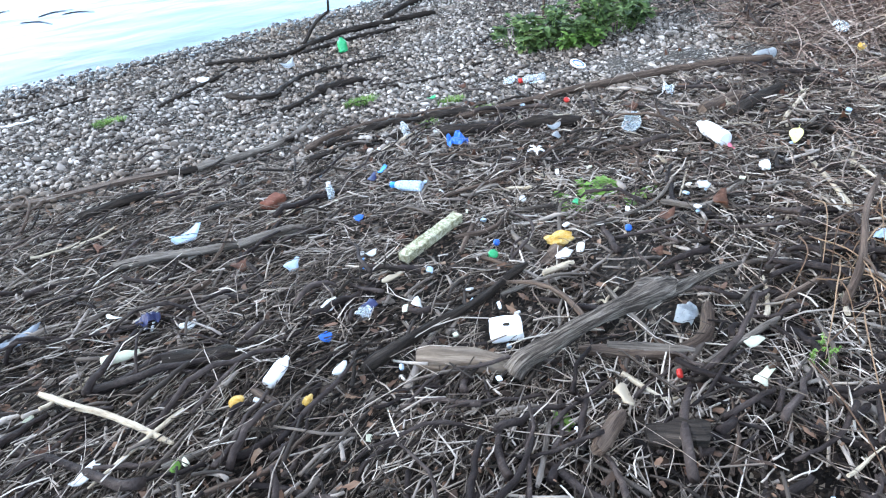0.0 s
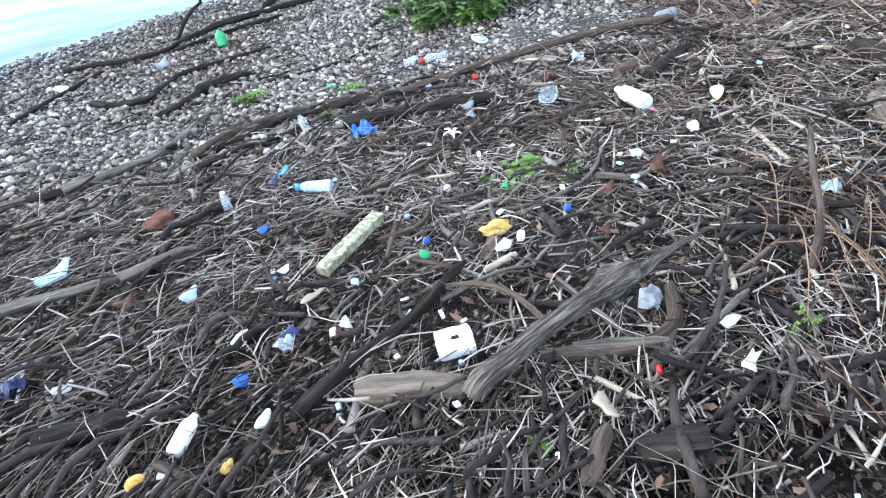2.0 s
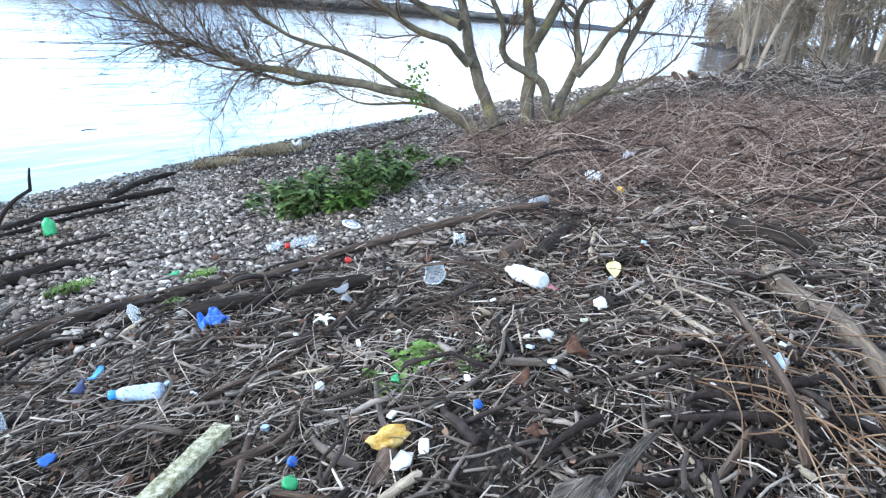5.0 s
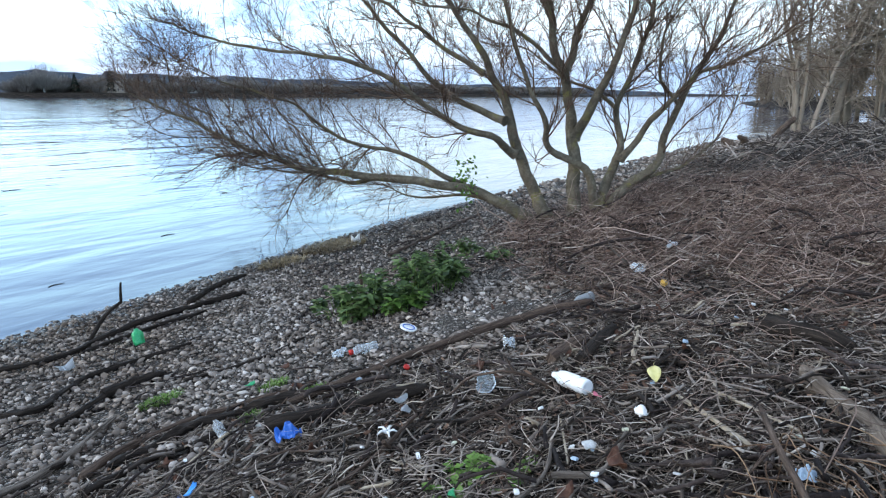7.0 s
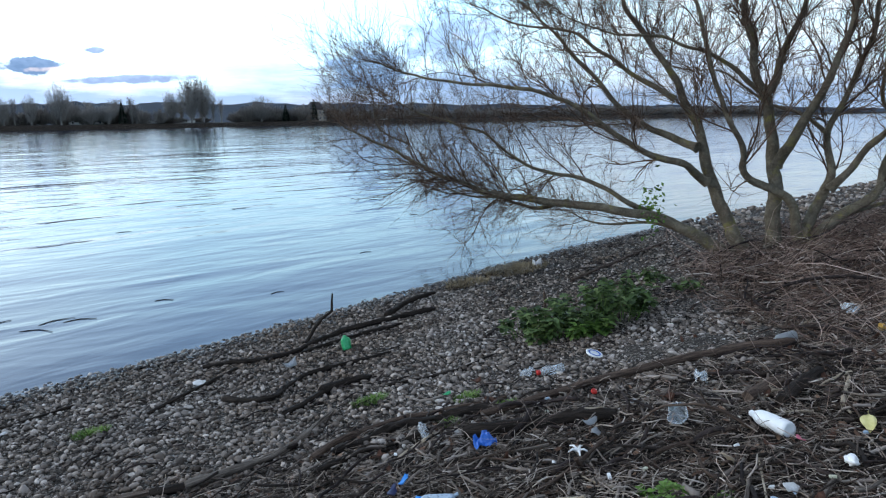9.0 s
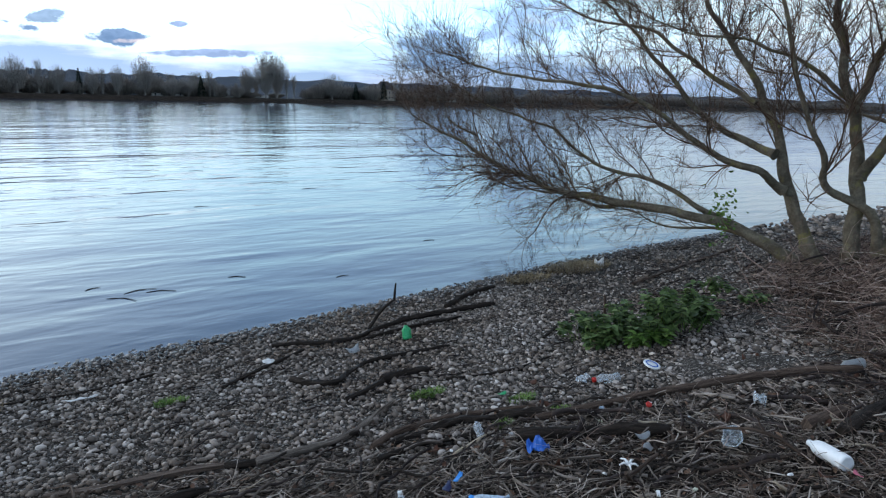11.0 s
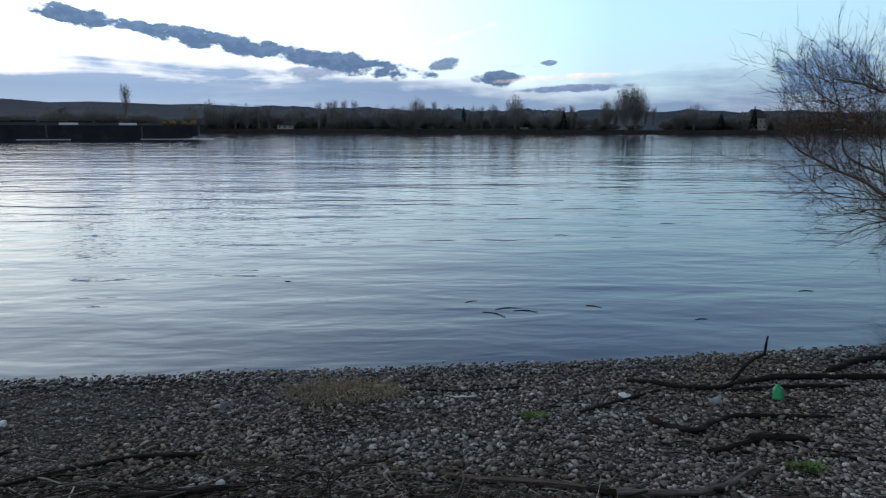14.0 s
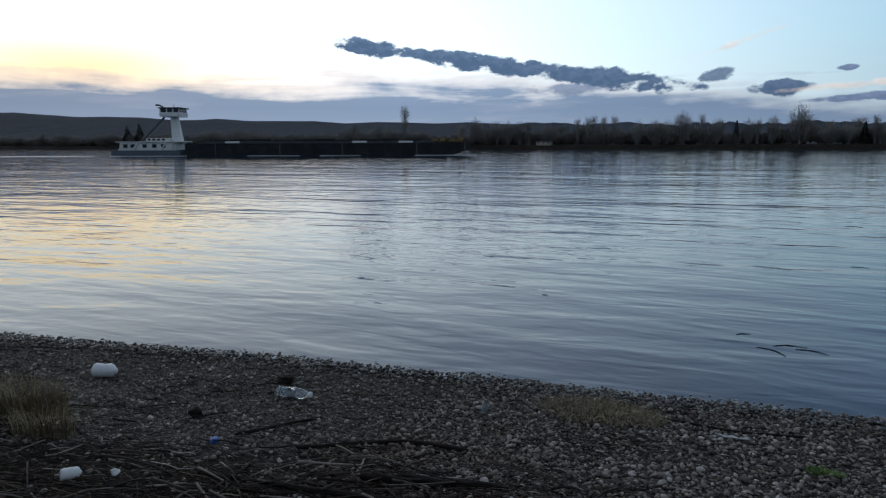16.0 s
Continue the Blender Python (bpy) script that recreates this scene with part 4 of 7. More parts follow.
log("fallen_branch", [(7.03, 5.6), (9.0, 6.1), (10.83, 6.52)], 0.022, 0.03, B_, "long brown stick lying before the tree", lift=0.9)
log("fallen_branch", [(4.3, 4.35), (4.9, 4.7), (5.5, 4.8)], 0.018, 0.012, D, "thin dark stick on the shingle", lift=0.8)
log("twig", [(2.9, 3.95), (3.4, 3.75), (3.9, 3.8)], 0.012, 0.009, D, "thin dark twig on the pebbles", lift=1.0, group="drift twigs")
root = log("driftwood_root", [(1.345, 0.555, 1.02), (1.375, 0.545, 1.075), (1.475, 0.515, 1.135), (1.60, 0.475, 1.18), (1.72, 0.452, 1.20), (1.80, 0.437, 1.205), (1.87, 0.428, 1.205), (1.93, 0.42, 1.20)], 0.04, 0.05, ROOTWOOD,
           "large twisted grey driftwood root with a knobbly head", lift=0, knobs=0.34, wob=0.30, n=40, sides=20, shape=(0.036, 0.034, 0.030, 0.028, 0.026, 0.030, 0.041, 0.048, 0.042, 0.016))
loc = root.location
bm = bmesh.new()
tube(bm, spline([Vector(p) - loc for p in ((1.84, 0.430, 1.185), (1.93, 0.412, 1.18), (2.03, 0.400, 1.185), (2.13, 0.385, 1.19), (2.236, 0.366, 1.182))], 20), [0.031 - 0.024 * (i / 19) ** 0.8 for i in range(20)], 12, 0.34, start=4.0)
part("horn", bm, ROOTWOOD, root)
log("driftwood_root", [(2.08, 0.36), (1.93, 0.27), (1.78, 0.30), (1.58, 0.50)], 0.026, 0.022, B_, "curved brown root lying beside the grey driftwood", lift=1.0)
log("driftwood", [(4.52, 0.54, 1.13), (4.42, 0.3, 1.14), (4.34, 0.10, 1.14)], 0.062, 0.05, D, "dark broken log end lying across a pale trunk", lift=0, knobs=0.45)
log("driftwood", [(4.02, 0.30, 1.08), (3.42, -0.02, 1.13), (2.85, -0.20, 1.16)], 0.043, 0.034, TAN_WOOD, "pale tan barkless trunk lying on the brush", lift=0, knobs=0.3, wob=0.9)
log("pale_stick", [(0.05, 1.57), (0.23, 1.28), (0.36, 1.02)], 0.012, 0.010, PL, "bent peeled pale stick on the debris", "stick", lift=3.0, group="drift sticks")
log("pale_stick", [(0.43, 1.14), (0.11, 1.01)], 0.008, 0.006, PL, "thin straight pale stick on the debris", "stick", lift=5.0, group="drift sticks")
log("drift_stick", [(0.46, 2.34), (0.94, 2.12), (1.28, 2.04)], 0.022, 0.018, G, "long grey stick lying in the drift line", "stick", lift=2.0, group="drift sticks")
log("drift_stick", [(0.54, 1.8), (0.77, 1.89)], 0.016, 0.013, B_, "short brown stick in the drift line", "stick", lift=2.0, group="drift sticks")
log("log", [(0.43, 1.43), (0.68, 1.29)], 0.04, 0.034, D, "charred black chunk of wood", lift=0.9)
log("drift_stick", [(0.97, 0.89), (1.2, 0.93), (1.45, 0.94), (1.83, 1.02)], 0.022, 0.016, D, "long black stick lying in a hollow of the debris", "stick", lift=2.0, group="drift sticks")
log("log", [(0.42, 3.17), (0.85, 3.21)], 0.03, 0.028, D, "short dark log among reed", lift=0.7)
log("fallen_branch", [(1.0, 3.46), (1.32, 3.35), (1.86, 3.4)], 0.024, 0.02, D, "dark branch against a grey one", lift=0.7)
log("fallen_branch", [(-2.94, 3.7), (-2.29, 4.23), (-1.71, 4.29)], 0.016, 0.022, D, "dark branch along the thin drift line", lift=0.9)
log("twig", [(-3.57, 3.73), (-3.23, 4.53)], 0.014, 0.012, D, "thin dark twig on the pebbles", lift=0.9, group="drift twigs")
log("twig", [(-0.23, 5.99), (0.4, 5.9), (0.98, 6.01)], 0.010, 0.012, D, "thin dark twig near the water's edge", lift=1.0, group="drift twigs")
log("fallen_branch", [(-2.17, 3.33), (-1.7, 3.5), (-1.19, 3.62)], 0.03, 0.024, D, "dark wet log among flattened reed", lift=0.8)
log("twig", [(-2.89, 2.71), (-3.01, 3.26)], 0.012, 0.009, D, "thin dark twig on flattened reed", lift=1.2, group="drift twigs")
log("fallen_branch", [(-3.2, 2.9), (-2.2, 3.0), (-1.3, 3.15)], 0.016, 0.022, D, "dark branch along the reed line", lift=1.0)
for way, r0, r1, mat in (([(1.92, 0.68), (1.82, 0.37)], 0.010, 0.008, G), ([(1.65, 0.44), (1.84, 0.24)], 0.016, 0.015, G), ([(1.82, 0.19), (2.19, 0.16)], 0.010, 0.012, G),
                         ([(2.61, 0.96), (2.73, 0.8), (3.09, 0.84)], 0.015, 0.010, G), ([(1.82, 0.92), (1.97, 0.89)], 0.012, 0.012, PL), ([(1.75, 1.41), (1.92, 1.35), (2.09, 1.42)], 0.012, 0.010, B_),
                         ([(2.76, 0.96), (3.17, 1.19)], 0.005, 0.004, PL), ([(1.68, 1.28), (1.93, 1.49)], 0.010, 0.010, B_), ([(3.62, 0.61), (3.31, 0.21)], 0.007, 0.006, PL),
                         ([(0.96, 2.06), (1.24, 2.04)], 0.021, 0.02, G), ([(1.73, 1.19), (1.79, 1.02)], 0.010, 0.009, B_), ([(1.27, 0.16), (1.45, 0.21)], 0.024, 0.02, B_),
                         ([(1.09, 0.19), (1.29, 0.34)], 0.009, 0.008, G), ([(0.64, 1.07), (0.68, 0.93)], 0.014, 0.012, B_), ([(2.51, 0.17), (2.25, 0.22)], 0.014, 0.012, B_),
                         ([(2.2, 1.05), (2.6, 1.0), (2.95, 1.12)], 0.010, 0.008, G), ([(2.0, 1.8), (2.4, 1.75), (2.9, 1.85)], 0.009, 0.012, B_), ([(2.9, 1.55), (3.4, 1.4)], 0.011, 0.009, B_),
                         ([(3.9, 1.1), (4.4, 1.25)], 0.012, 0.01, PL), ([(3.1, 0.35), (3.5, 0.75)], 0.012, 0.009, PL)):
    log("drift_stick", way, r0, r1, mat, {G.name: "weathered grey stick in the debris", PL.name: "pale peeled stick in the debris", B_.name: "brown stick in the debris"}[mat.name], "stick", lift=2.6, group="drift sticks")

for x, y, h, r, lx, ly in ((35.2, 5.3, 1.0, 0.20, 0.5, -0.7), (33.0, 6.1, 0.35, 0.17, -0.4, 0.3), (31.0, 6.3, 0.28, 0.20, 0.3, 0.5)):
    z = gz(x, y)
    log("stump", [(x, y, z - 0.08), (x + lx * 0.4, y + ly * 0.4, z + h * 0.45), (x + lx * 0.8, y + ly * 0.8, z + h * 0.8), (x + lx, y + ly, z + h)], r, r * 0.45, LOG_BROWN, "broken grey-brown stump leaning on the bank", "stump", 0, 0.8, 0.5, "stumps on the bank", 14)

arch = log("drift_branch", [(3.31, 0.37, 1.16), (2.85, 0.24, 1.24), (2.55, 0.10, 1.22), (2.36, 0.04, 1.15)], 0.011, 0.015, B_, "thin bent brown branch arching over the pile", "stick", 0, 0.2, 0.4, "drift sticks")
loc = arch.location
stub(arch, Vector((2.86, 0.24, 1.24)) - loc, Vector((2.72, 0.30, 1.19)) - loc, 0.007, 0.003, B_, "side_twig")
stub(arch, Vector((2.56, 0.11, 1.22)) - loc, Vector((2.47, 0.02, 1.24)) - loc, 0.007, 0.003, B_, "side_twig")


def plank(x, y, length, width, thick, turn, mat, label, name="plank", lift=0.0, tilt=0.0, category="plank", chew=0.15):
    """A worn board with broken ends."""
    bm = bmesh.new()
    nx = 12
    rows = []
    for i in range(nx + 1):
        u = i / nx - 0.5
        w = width * (1 + chew * noise.noise(Vector((u * 7, x, y)))) * (1 if 0 < i < nx else 0.72)
        bow = 0.012 * math.sin(u * 5)
        rows.append([bm.verts.new((u * length + 0.02 * noise.noise(Vector((a, u * 9, x))), a * w / 2, bow + z)) for a, z in ((-1, 0), (1, 0.002), (0.92, thick), (-0.9, thick * 0.95))])
    for a, b_ in zip(rows, rows[1:]):
        for k in range(4):
            bm.faces.new((a[k], a[(k + 1) % 4], b_[(k + 1) % 4], b_[k]))
    bm.faces.new(list(reversed(rows[0])))
    bm.faces.new(rows[-1])
    uv = bm.loops.layers.uv.verify()
    for f in bm.faces:
        for loop in f.loops:
            loop[uv].uv = (loop.vert.co.x + x * 9, loop.vert.co.y + loop.vert.co.z + y * 5)
    ob = part(name, bm, mat, smooth=False)
    ob.matrix_world = lay(x, y, lift + float(heap(x, y)) * 0.6, turn, tilt)
    return tagged(ob, label, category)


plank(0.54, 3.63, 1.0, 0.06, 0.02, -20, LOG_BROWN, "weathered brown board half buried in pebbles", lift=0.01)
log("log", [(1.16, 0.84), (1.27, 0.72), (1.38, 0.58)], 0.050, 0.046, TAN_WOOD, "smooth tan log end half buried beside the grey root", lift=0.25, knobs=0.25, wob=0.4)
plank(1.50, 0.06, 0.17, 0.08, 0.035, -40, LOG_DARK, "dark rotten slab of bark", "wood_slab", 0.04, 8, "wood slab", 0.5)
plank(2.15, 1.72, 0.20, 0.025, 0.008, -25, LOG_GREY, "thin grey splinter of board", "splinter", 0.03, 0, "splinter", 0.3)
plank(1.95, 1.0, 0.13, 0.05, 0.008, 20, LOG_BROWN, "curled brown strip of bark", "bark_strip", 0.03, 10, "bark", 0.5)

# loose sticks of one kind, each lying its own way
kinds = []
for k, (mat, word) in enumerate(((LOG_GREY, "weathered grey stick among the drift"), (LOG_BROWN, "brown stick among the drift"), (LOG_DARK, "wet black stick among the drift"),
                                 (LOG_PALE, "pale peeled stick among the drift"), (LOG_DARK, "crooked wet black stick among the drift"), (LOG_BROWN, "crooked brown stick among the drift"))):
    L = (0.30, 0.42, 0.36, 0.26, 0.5, 0.55)[k]
    bend = (0.02, 0.03, 0.05, 0.01, 0.10, 0.12)[k]
    bm = bmesh.new()
    line = [p + Vector((0, noise.noise(p * 8 + Vector((k, 0, 0))) * 0.024, noise.noise(p * 9 + Vector((0, k, 0))) * 0.010)) for p in spline([(-L / 2, 0, 0), (-L / 6, bend, 0.0), (L / 5, bend * 0.7, 0.004), (L / 2, -bend * 0.3, 0)], 10)]
    tube(bm, line, [0.0095 - 0.0055 * i / 9 for i in range(10)], 7, 0.4, start=k * 7.7)
    for j in (3, 6) if k in (2, 4, 5) else (5,):
        side = Vector((0.5, (-1) ** (j + k), 0.35)).normalized() * L * 0.16
        tube(bm, spline([line[j], line[j] + side * 0.5 + Vector((0.01, 0, 0.01)), line[j] + side], 4), [0.0055, 0.0045, 0.0035, 0.002], 5, 0.3, start=k + j * 3.1)
    ob = part("drift_stick", bm, mat)
    tagged(ob, word, "stick", "loose drift sticks")
    kinds.append(ob)
count = 0
for i in range(500):
    x = rng.uniform(-3.2, 6.8)
    d = rng.uniform(float(edge_d(x)) + 0.1, 8.3)
    y = float(shore(x)) - d
    if math.hypot(x - 0.4, y + 0.2) < 0.75 or y < -1.3:
        continue
    turn = rng.normal(14, 34) if rng.uniform() < 0.6 else rng.uniform(0, 180)
    k = int(rng.integers(0, 6)) if rng.uniform() < 0.88 else 3
    m = lay(x, y, 0.012 + float(heap(x, y)) * rng.uniform(0.7, 1.25), turn, rng.uniform(0, 360), rng.normal(0, 5))
    if count < 6:
        kinds[count].matrix_world = m if count == k else lay(x, y, 0.012 + float(heap(x, y)), turn)
    else:
        ob = copy_thing(kinds[k], m)
        ob.scale = (rng.uniform(0.55, 1.25),) * 3
    count += 1
    if count >= 290:
        break

# ---- bare willow on the bank ----
TREE = Vector((9.63, 4.08, 0.50))
ACROSS, AWAY = Vector((0.409, -0.913, 0)), Vector((0.913, 0.409, 0))


def tree_point(u, w, q):
    return ACROSS * u + AWAY * q + Vector((0, 0, w))


# each stem: half thickness at foot and tip, lean away from the bank path, then (across, up) along it
STEMS = [
    (0.120, 0.034, 0.5, [(-0.34, -0.05), (-0.64, 0.43), (-0.95, 1.11), (-1.12, 1.73), (-1.43, 2.28), (-1.8, 2.93), (-2.3, 3.6), (-2.7, 4.6)]),
    (0.130, 0.030, 0.1, [(0.02, -0.05), (-0.02, 0.59), (-0.04, 1.26), (-0.22, 2.1), (-0.41, 2.64), (-0.54, 3.35), (-0.7, 4.4), (-0.6, 5.4)]),
    (0.085, 0.030, -0.4, [(0.0, 1.25), (0.14, 1.60), (0.36, 2.04), (0.57, 2.61), (0.68, 3.28), (0.8, 4.2), (1.0, 5.0)]),
    (0.065, 0.028, 0.5, [(-0.25, 2.25), (-0.04, 2.77), (0.1, 3.32), (0.2, 4.2), (0.15, 5.0)]),
    (0.095, 0.030, 0.3, [(0.40, -0.05), (0.50, 0.55), (0.56, 0.9), (0.64, 1.2), (0.57, 1.7), (0.86, 2.45), (1.0, 3.27), (1.2, 4.4)]),
    (0.075, 0.025, -0.6, [(0.38, 0.25), (0.12, 0.8), (-0.39, 1.16), (-0.45, 1.51), (-0.76, 2.12), (-1.13, 3.38), (-1.3, 4.3)]),
    (0.095, 0.025, 0.4, [(0.30, -0.05), (0.82, 0.55), (1.23, 0.9), (1.41, 1.74), (1.85, 2.42), (2.09, 3.21), (2.4, 4.0)]),
    (0.060, 0.018, -0.5, [(0.60, 0.95), (1.13, 1.64), (1.56, 2.15), (1.99, 2.32), (2.5, 2.7)]),
    (0.105, 0.018, -0.5, [(-0.45, -0.12), (-1.16, 0.26), (-1.71, 0.47), (-3.39, 0.66), (-4.2, 0.74), (-4.9, 0.92), (-5.6, 1.25), (-6.3, 1.62), (-6.9, 1.9)]),
    (0.070, 0.016, -0.8, [(-0.92, 1.0), (-1.28, 1.25), (-1.99, 1.55), (-2.94, 2.2), (-3.94, 2.46), (-5.0, 2.6), (-5.9, 2.9)]),
    (0.070, 0.016, 0.6, [(-1.10, 1.5), (-1.5, 1.66), (-2.1, 1.95), (-2.92, 2.76), (-3.4, 3.29), (-4.04, 3.8), (-4.9, 4.5)]),
    (0.048, 0.014, -0.3, [(-1.71, 0.47), (-2.6, 0.95), (-3.5, 1.15), (-4.5, 1.75), (-5.5, 2.05), (-6.4, 2.5)]),
    (0.045, 0.014, 0.7, [(-3.0, 0.63), (-3.8, 0.45), (-4.6, 0.55), (-5.5, 0.6), (-6.2, 0.85)]),
    (0.045, 0.014, 0.2, [(-1.43, 2.2), (-2.2, 2.7), (-3.1, 3.3), (-4.0, 3.5), (-4.9, 3.9)]),
    (0.022, 0.008, 0.0, [(-6.1, 1.5), (-6.7, 1.95), (-6.9, 2.5), (-7.0, 3.1)]),
    (0.040, 0.012, -0.7, [(-0.30, 2.3), (-0.9, 2.75), (-1.5, 3.0), (-2.3, 3.15), (-3.2, 3.6)]),
    (0.036, 0.012, 0.6, [(0.57, 1.7), (0.2, 2.0), (-0.35, 2.2), (-0.9, 2.6), (-1.7, 2.75)]),
    (0.036, 0.012, -0.4, [(1.41, 1.74), (1.1, 2.2), (1.15, 2.8), (1.5, 3.3)]),
    (0.034, 0.010, 0.5, [(0.82, 0.55), (1.5, 0.8), (2.1, 1.3), (2.4, 1.9)]),
    (0.034, 0.012, 0.4, [(-1.16, 0.26), (-1.9, 0.32), (-2.6, 0.22), (-3.3, 0.35)]),
]
OFFSET = {15: 0.08, 16: 0.27, 17: 0.32, 18: 0.11, 19: -0.10}      # how far back a side stem leaves its parent
LOW_LIMBS = (8, 9, 11, 12, 19)      # the limbs over the water, whose shoots hang
tree = thing("willow_tree", TREE, "bare many-stemmed willow with lichen-yellow bark leaning over the water", "tree")
trng = random.Random(11)


def twig_mesh(bm_branch, twigs, start, way, length, radius, level, last=2, droop=0.0):
    """A winding side shoot with its own shoots; the thin ones are gathered as rods."""
    n = (11, 7, 4)[level]
    pts, p, d = [start], start.copy(), way.normalized()
    turn = d.cross(Vector((trng.gauss(0, 1), trng.gauss(0, 1), trng.gauss(0, 1)))).normalized() * trng.gauss(0, (0.12, 0.16, 0.2)[level])
    for i in range(n - 1):
        kink = 0.13 if level == 0 else 0.12
        d = (d + turn + Vector((trng.gauss(0, kink), trng.gauss(0, kink), trng.gauss(0.05 - droop, kink)))).normalized()
        if i == (n - 1) // 2:
            turn = turn * -0.8
        p = p + d * length / (n - 1)
        pts.append(p)
    rad = [radius * (1 - 0.74 * i / (n - 1)) for i in range(n)]
    if level == 0:
        tube(bm_branch, pts, rad, 5, 0, False)
    else:
        twigs.append((pts, rad))
    if level < last:
        kids = int(length * (7.5 if level == 0 else 6.5)) + 2
        for k in range(kids):
            i = max(1, min(n - 1, int(trng.uniform(0.12, 1.0) * n)))
            a = (pts[i] - pts[i - 1]).normalized()
            side = a.cross(Vector((trng.gauss(0, 1), trng.gauss(0, 1), trng.gauss(0, 1)))).normalized()
            twig_mesh(bm_branch, twigs, pts[i - 1].lerp(pts[i], trng.random()), a * 0.9 + side * 0.62 + Vector((0, 0, 0.10 - droop)),
                      trng.uniform(0.35, 0.95) * min(1.1, length) if level == 0 else trng.uniform(0.14, 0.50), max(0.0029, radius * 0.48), level + 1, last, droop)


def thin_rods(twigs):
    """Three-sided rods along many short lines, as arrays."""
    V, F = [], []
    for pts, rad in twigs:
        base = len(V)
        for i, p in enumerate(pts):
            a = (pts[min(i + 1, len(pts) - 1)] - pts[max(i - 1, 0)]).normalized()
            s = a.orthogonal().normalized()
            q = a.cross(s)
            for k in range(3):
                c, z = math.cos(2.0944 * k), math.sin(2.0944 * k)
                V.append(tuple(p + (s * c + q * z) * rad[i]))
        for i in range(len(pts) - 1):
            for k in range(3):
                o = base + i * 3
                F.append((o + k, o + (k + 1) % 3, o + 3 + (k + 1) % 3, o + 3 + k))
    return V, F


for which, (r0, r1, lean, way) in enumerate(STEMS):
    m = len(way)
    pts = [tree_point(u, w, OFFSET.get(which, 0.0) + lean * (i / (m - 1)) * 1.6) for i, (u, w) in enumerate(way)]
    grown = way[0][1] > 0.2          # sprung from another stem, not from the ground
    n = 7 * m
    line = spline(pts, n)
    line = [p + Vector((noise.noise(p * 1.9), noise.noise(p * 1.9 + Vector((5, 1, 2))), 0.6 * noise.noise(p * 1.9 + Vector((3, 7, 1))))) * 0.10 * (1 if grown else min(1, i / 5)) for i, p in enumerate(line)]
    radii = [r0 + (r1 * 0.7 - r0) * (i / (n - 1)) ** 0.72 for i in range(n)]
    radii[0] *= 1.25
    bm = bmesh.new()
    tube(bm, line, radii, 10 if r0 > 0.06 else 8, 0.16)
    stem = part("stem", bm, BARK, tree)
    bmb, twigs = bmesh.new(), []
    low = which in LOW_LIMBS
    length = sum((a - b_).length for a, b_ in zip(line, line[1:]))
    for k in range(2 if r0 < 0.03 else int(length * (6.0 if low else 4.8 if r0 < 0.11 else 3.4))):
        i = int(trng.uniform(0.12 if r0 < 0.08 else 0.25, 1.0) ** 0.75 * (n - 2))
        a = (line[i + 1] - line[i]).normalized()
        side = a.cross(Vector((trng.gauss(0, 1), trng.gauss(0, 1), trng.gauss(0, 1)))).normalized()
        f = i / (n - 1)
        hang = low and trng.random() < 0.32
        twig_mesh(bmb, twigs, line[i].copy(), a * 0.85 + side * 0.7 + Vector((0, 0, -0.22 if hang else 0.24)), trng.uniform(0.6, 1.9) * (1.1 - 0.4 * f),
                  max(0.0055, min(0.014, radii[i] * 0.34)), 0, 2, 0.055 if hang else 0.0)
    for k in range(1 if r0 < 0.03 else 5):
        a = (line[-1] - line[-3]).normalized()
        twig_mesh(bmb, twigs, line[-1 - k].copy(), a + Vector((trng.gauss(0, 0.3), trng.gauss(0, 0.3), trng.gauss(0.1, 0.25))), trng.uniform(0.5, 1.1), radii[-1] * 0.65, 0)
    part("branchwork", bmb, TWIG, stem)["kind"] = "stuff"
    ob = new("twig_spray", mesh_from("twig_spray", *thin_rods(twigs), TWIG))
    ob.parent = stem
    ob["kind"] = "stuff"

# ivy on the low limb
bm = bmesh.new()


def leaf_blade(bm, at, way, up, length, width, fold=0.25):
    """One small leaf of four faces, folded along its rib."""
    side = way.cross(up).normalized() * width / 2
    a, b_, c, d = at, at + way * length * 0.45, at + way * length * 0.8, at + way * length
    lift = up * fold * width
    v = [bm.verts.new(p) for p in (a, b_ + side + lift, c + side * 0.6 + lift * 0.4, d, c - side * 0.6 + lift * 0.4, b_ - side + lift, b_)]
    bm.faces.new((v[0], v[6], v[1]))
    bm.faces.new((v[6], v[3], v[2], v[1]))
    bm.faces.new((v[0], v[5], v[6]))
    bm.faces.new((v[6], v[5], v[4], v[3]))


for k in range(120):
    at = tree_point(-1.66 + trng.gauss(0, 0.10), 0.62 + trng.gauss(0, 0.20), -0.2 + trng.gauss(0, 0.10))
    way = Vector((trng.gauss(0, 1), trng.gauss(0, 1), trng.gauss(-0.4, 0.6))).normalized()
    leaf_blade(bm, at, way, way.orthogonal().normalized(), trng.uniform(0.05, 0.10), trng.uniform(0.03, 0.055))
ivy = part("ivy_leaves", bm, GRASS, tree, "pale green ivy tuft on the low limb")


def box(bm, x0, x1, y0, y1, z0, z1, bevel=0.0):
    r = bmesh.ops.create_cube(bm, size=1.0, matrix=Matrix.Translation(((x0 + x1) / 2, (y0 + y1) / 2, (z0 + z1) / 2)) @ Matrix.Diagonal((x1 - x0, y1 - y0, z1 - z0, 1)))
    if bevel:
        edges = list({e for v in r["verts"] for e in v.link_edges})
        bmesh.ops.bevel(bm, geom=edges, offset=bevel, segments=2, affect="EDGES")
    return r["verts"]


def box_part(name, dims, mat, parent, label="", bevel=0.0):
    bm = bmesh.new()
    box(bm, *dims, bevel=bevel)
    return part(name, bm, mat, parent, label, smooth=False)



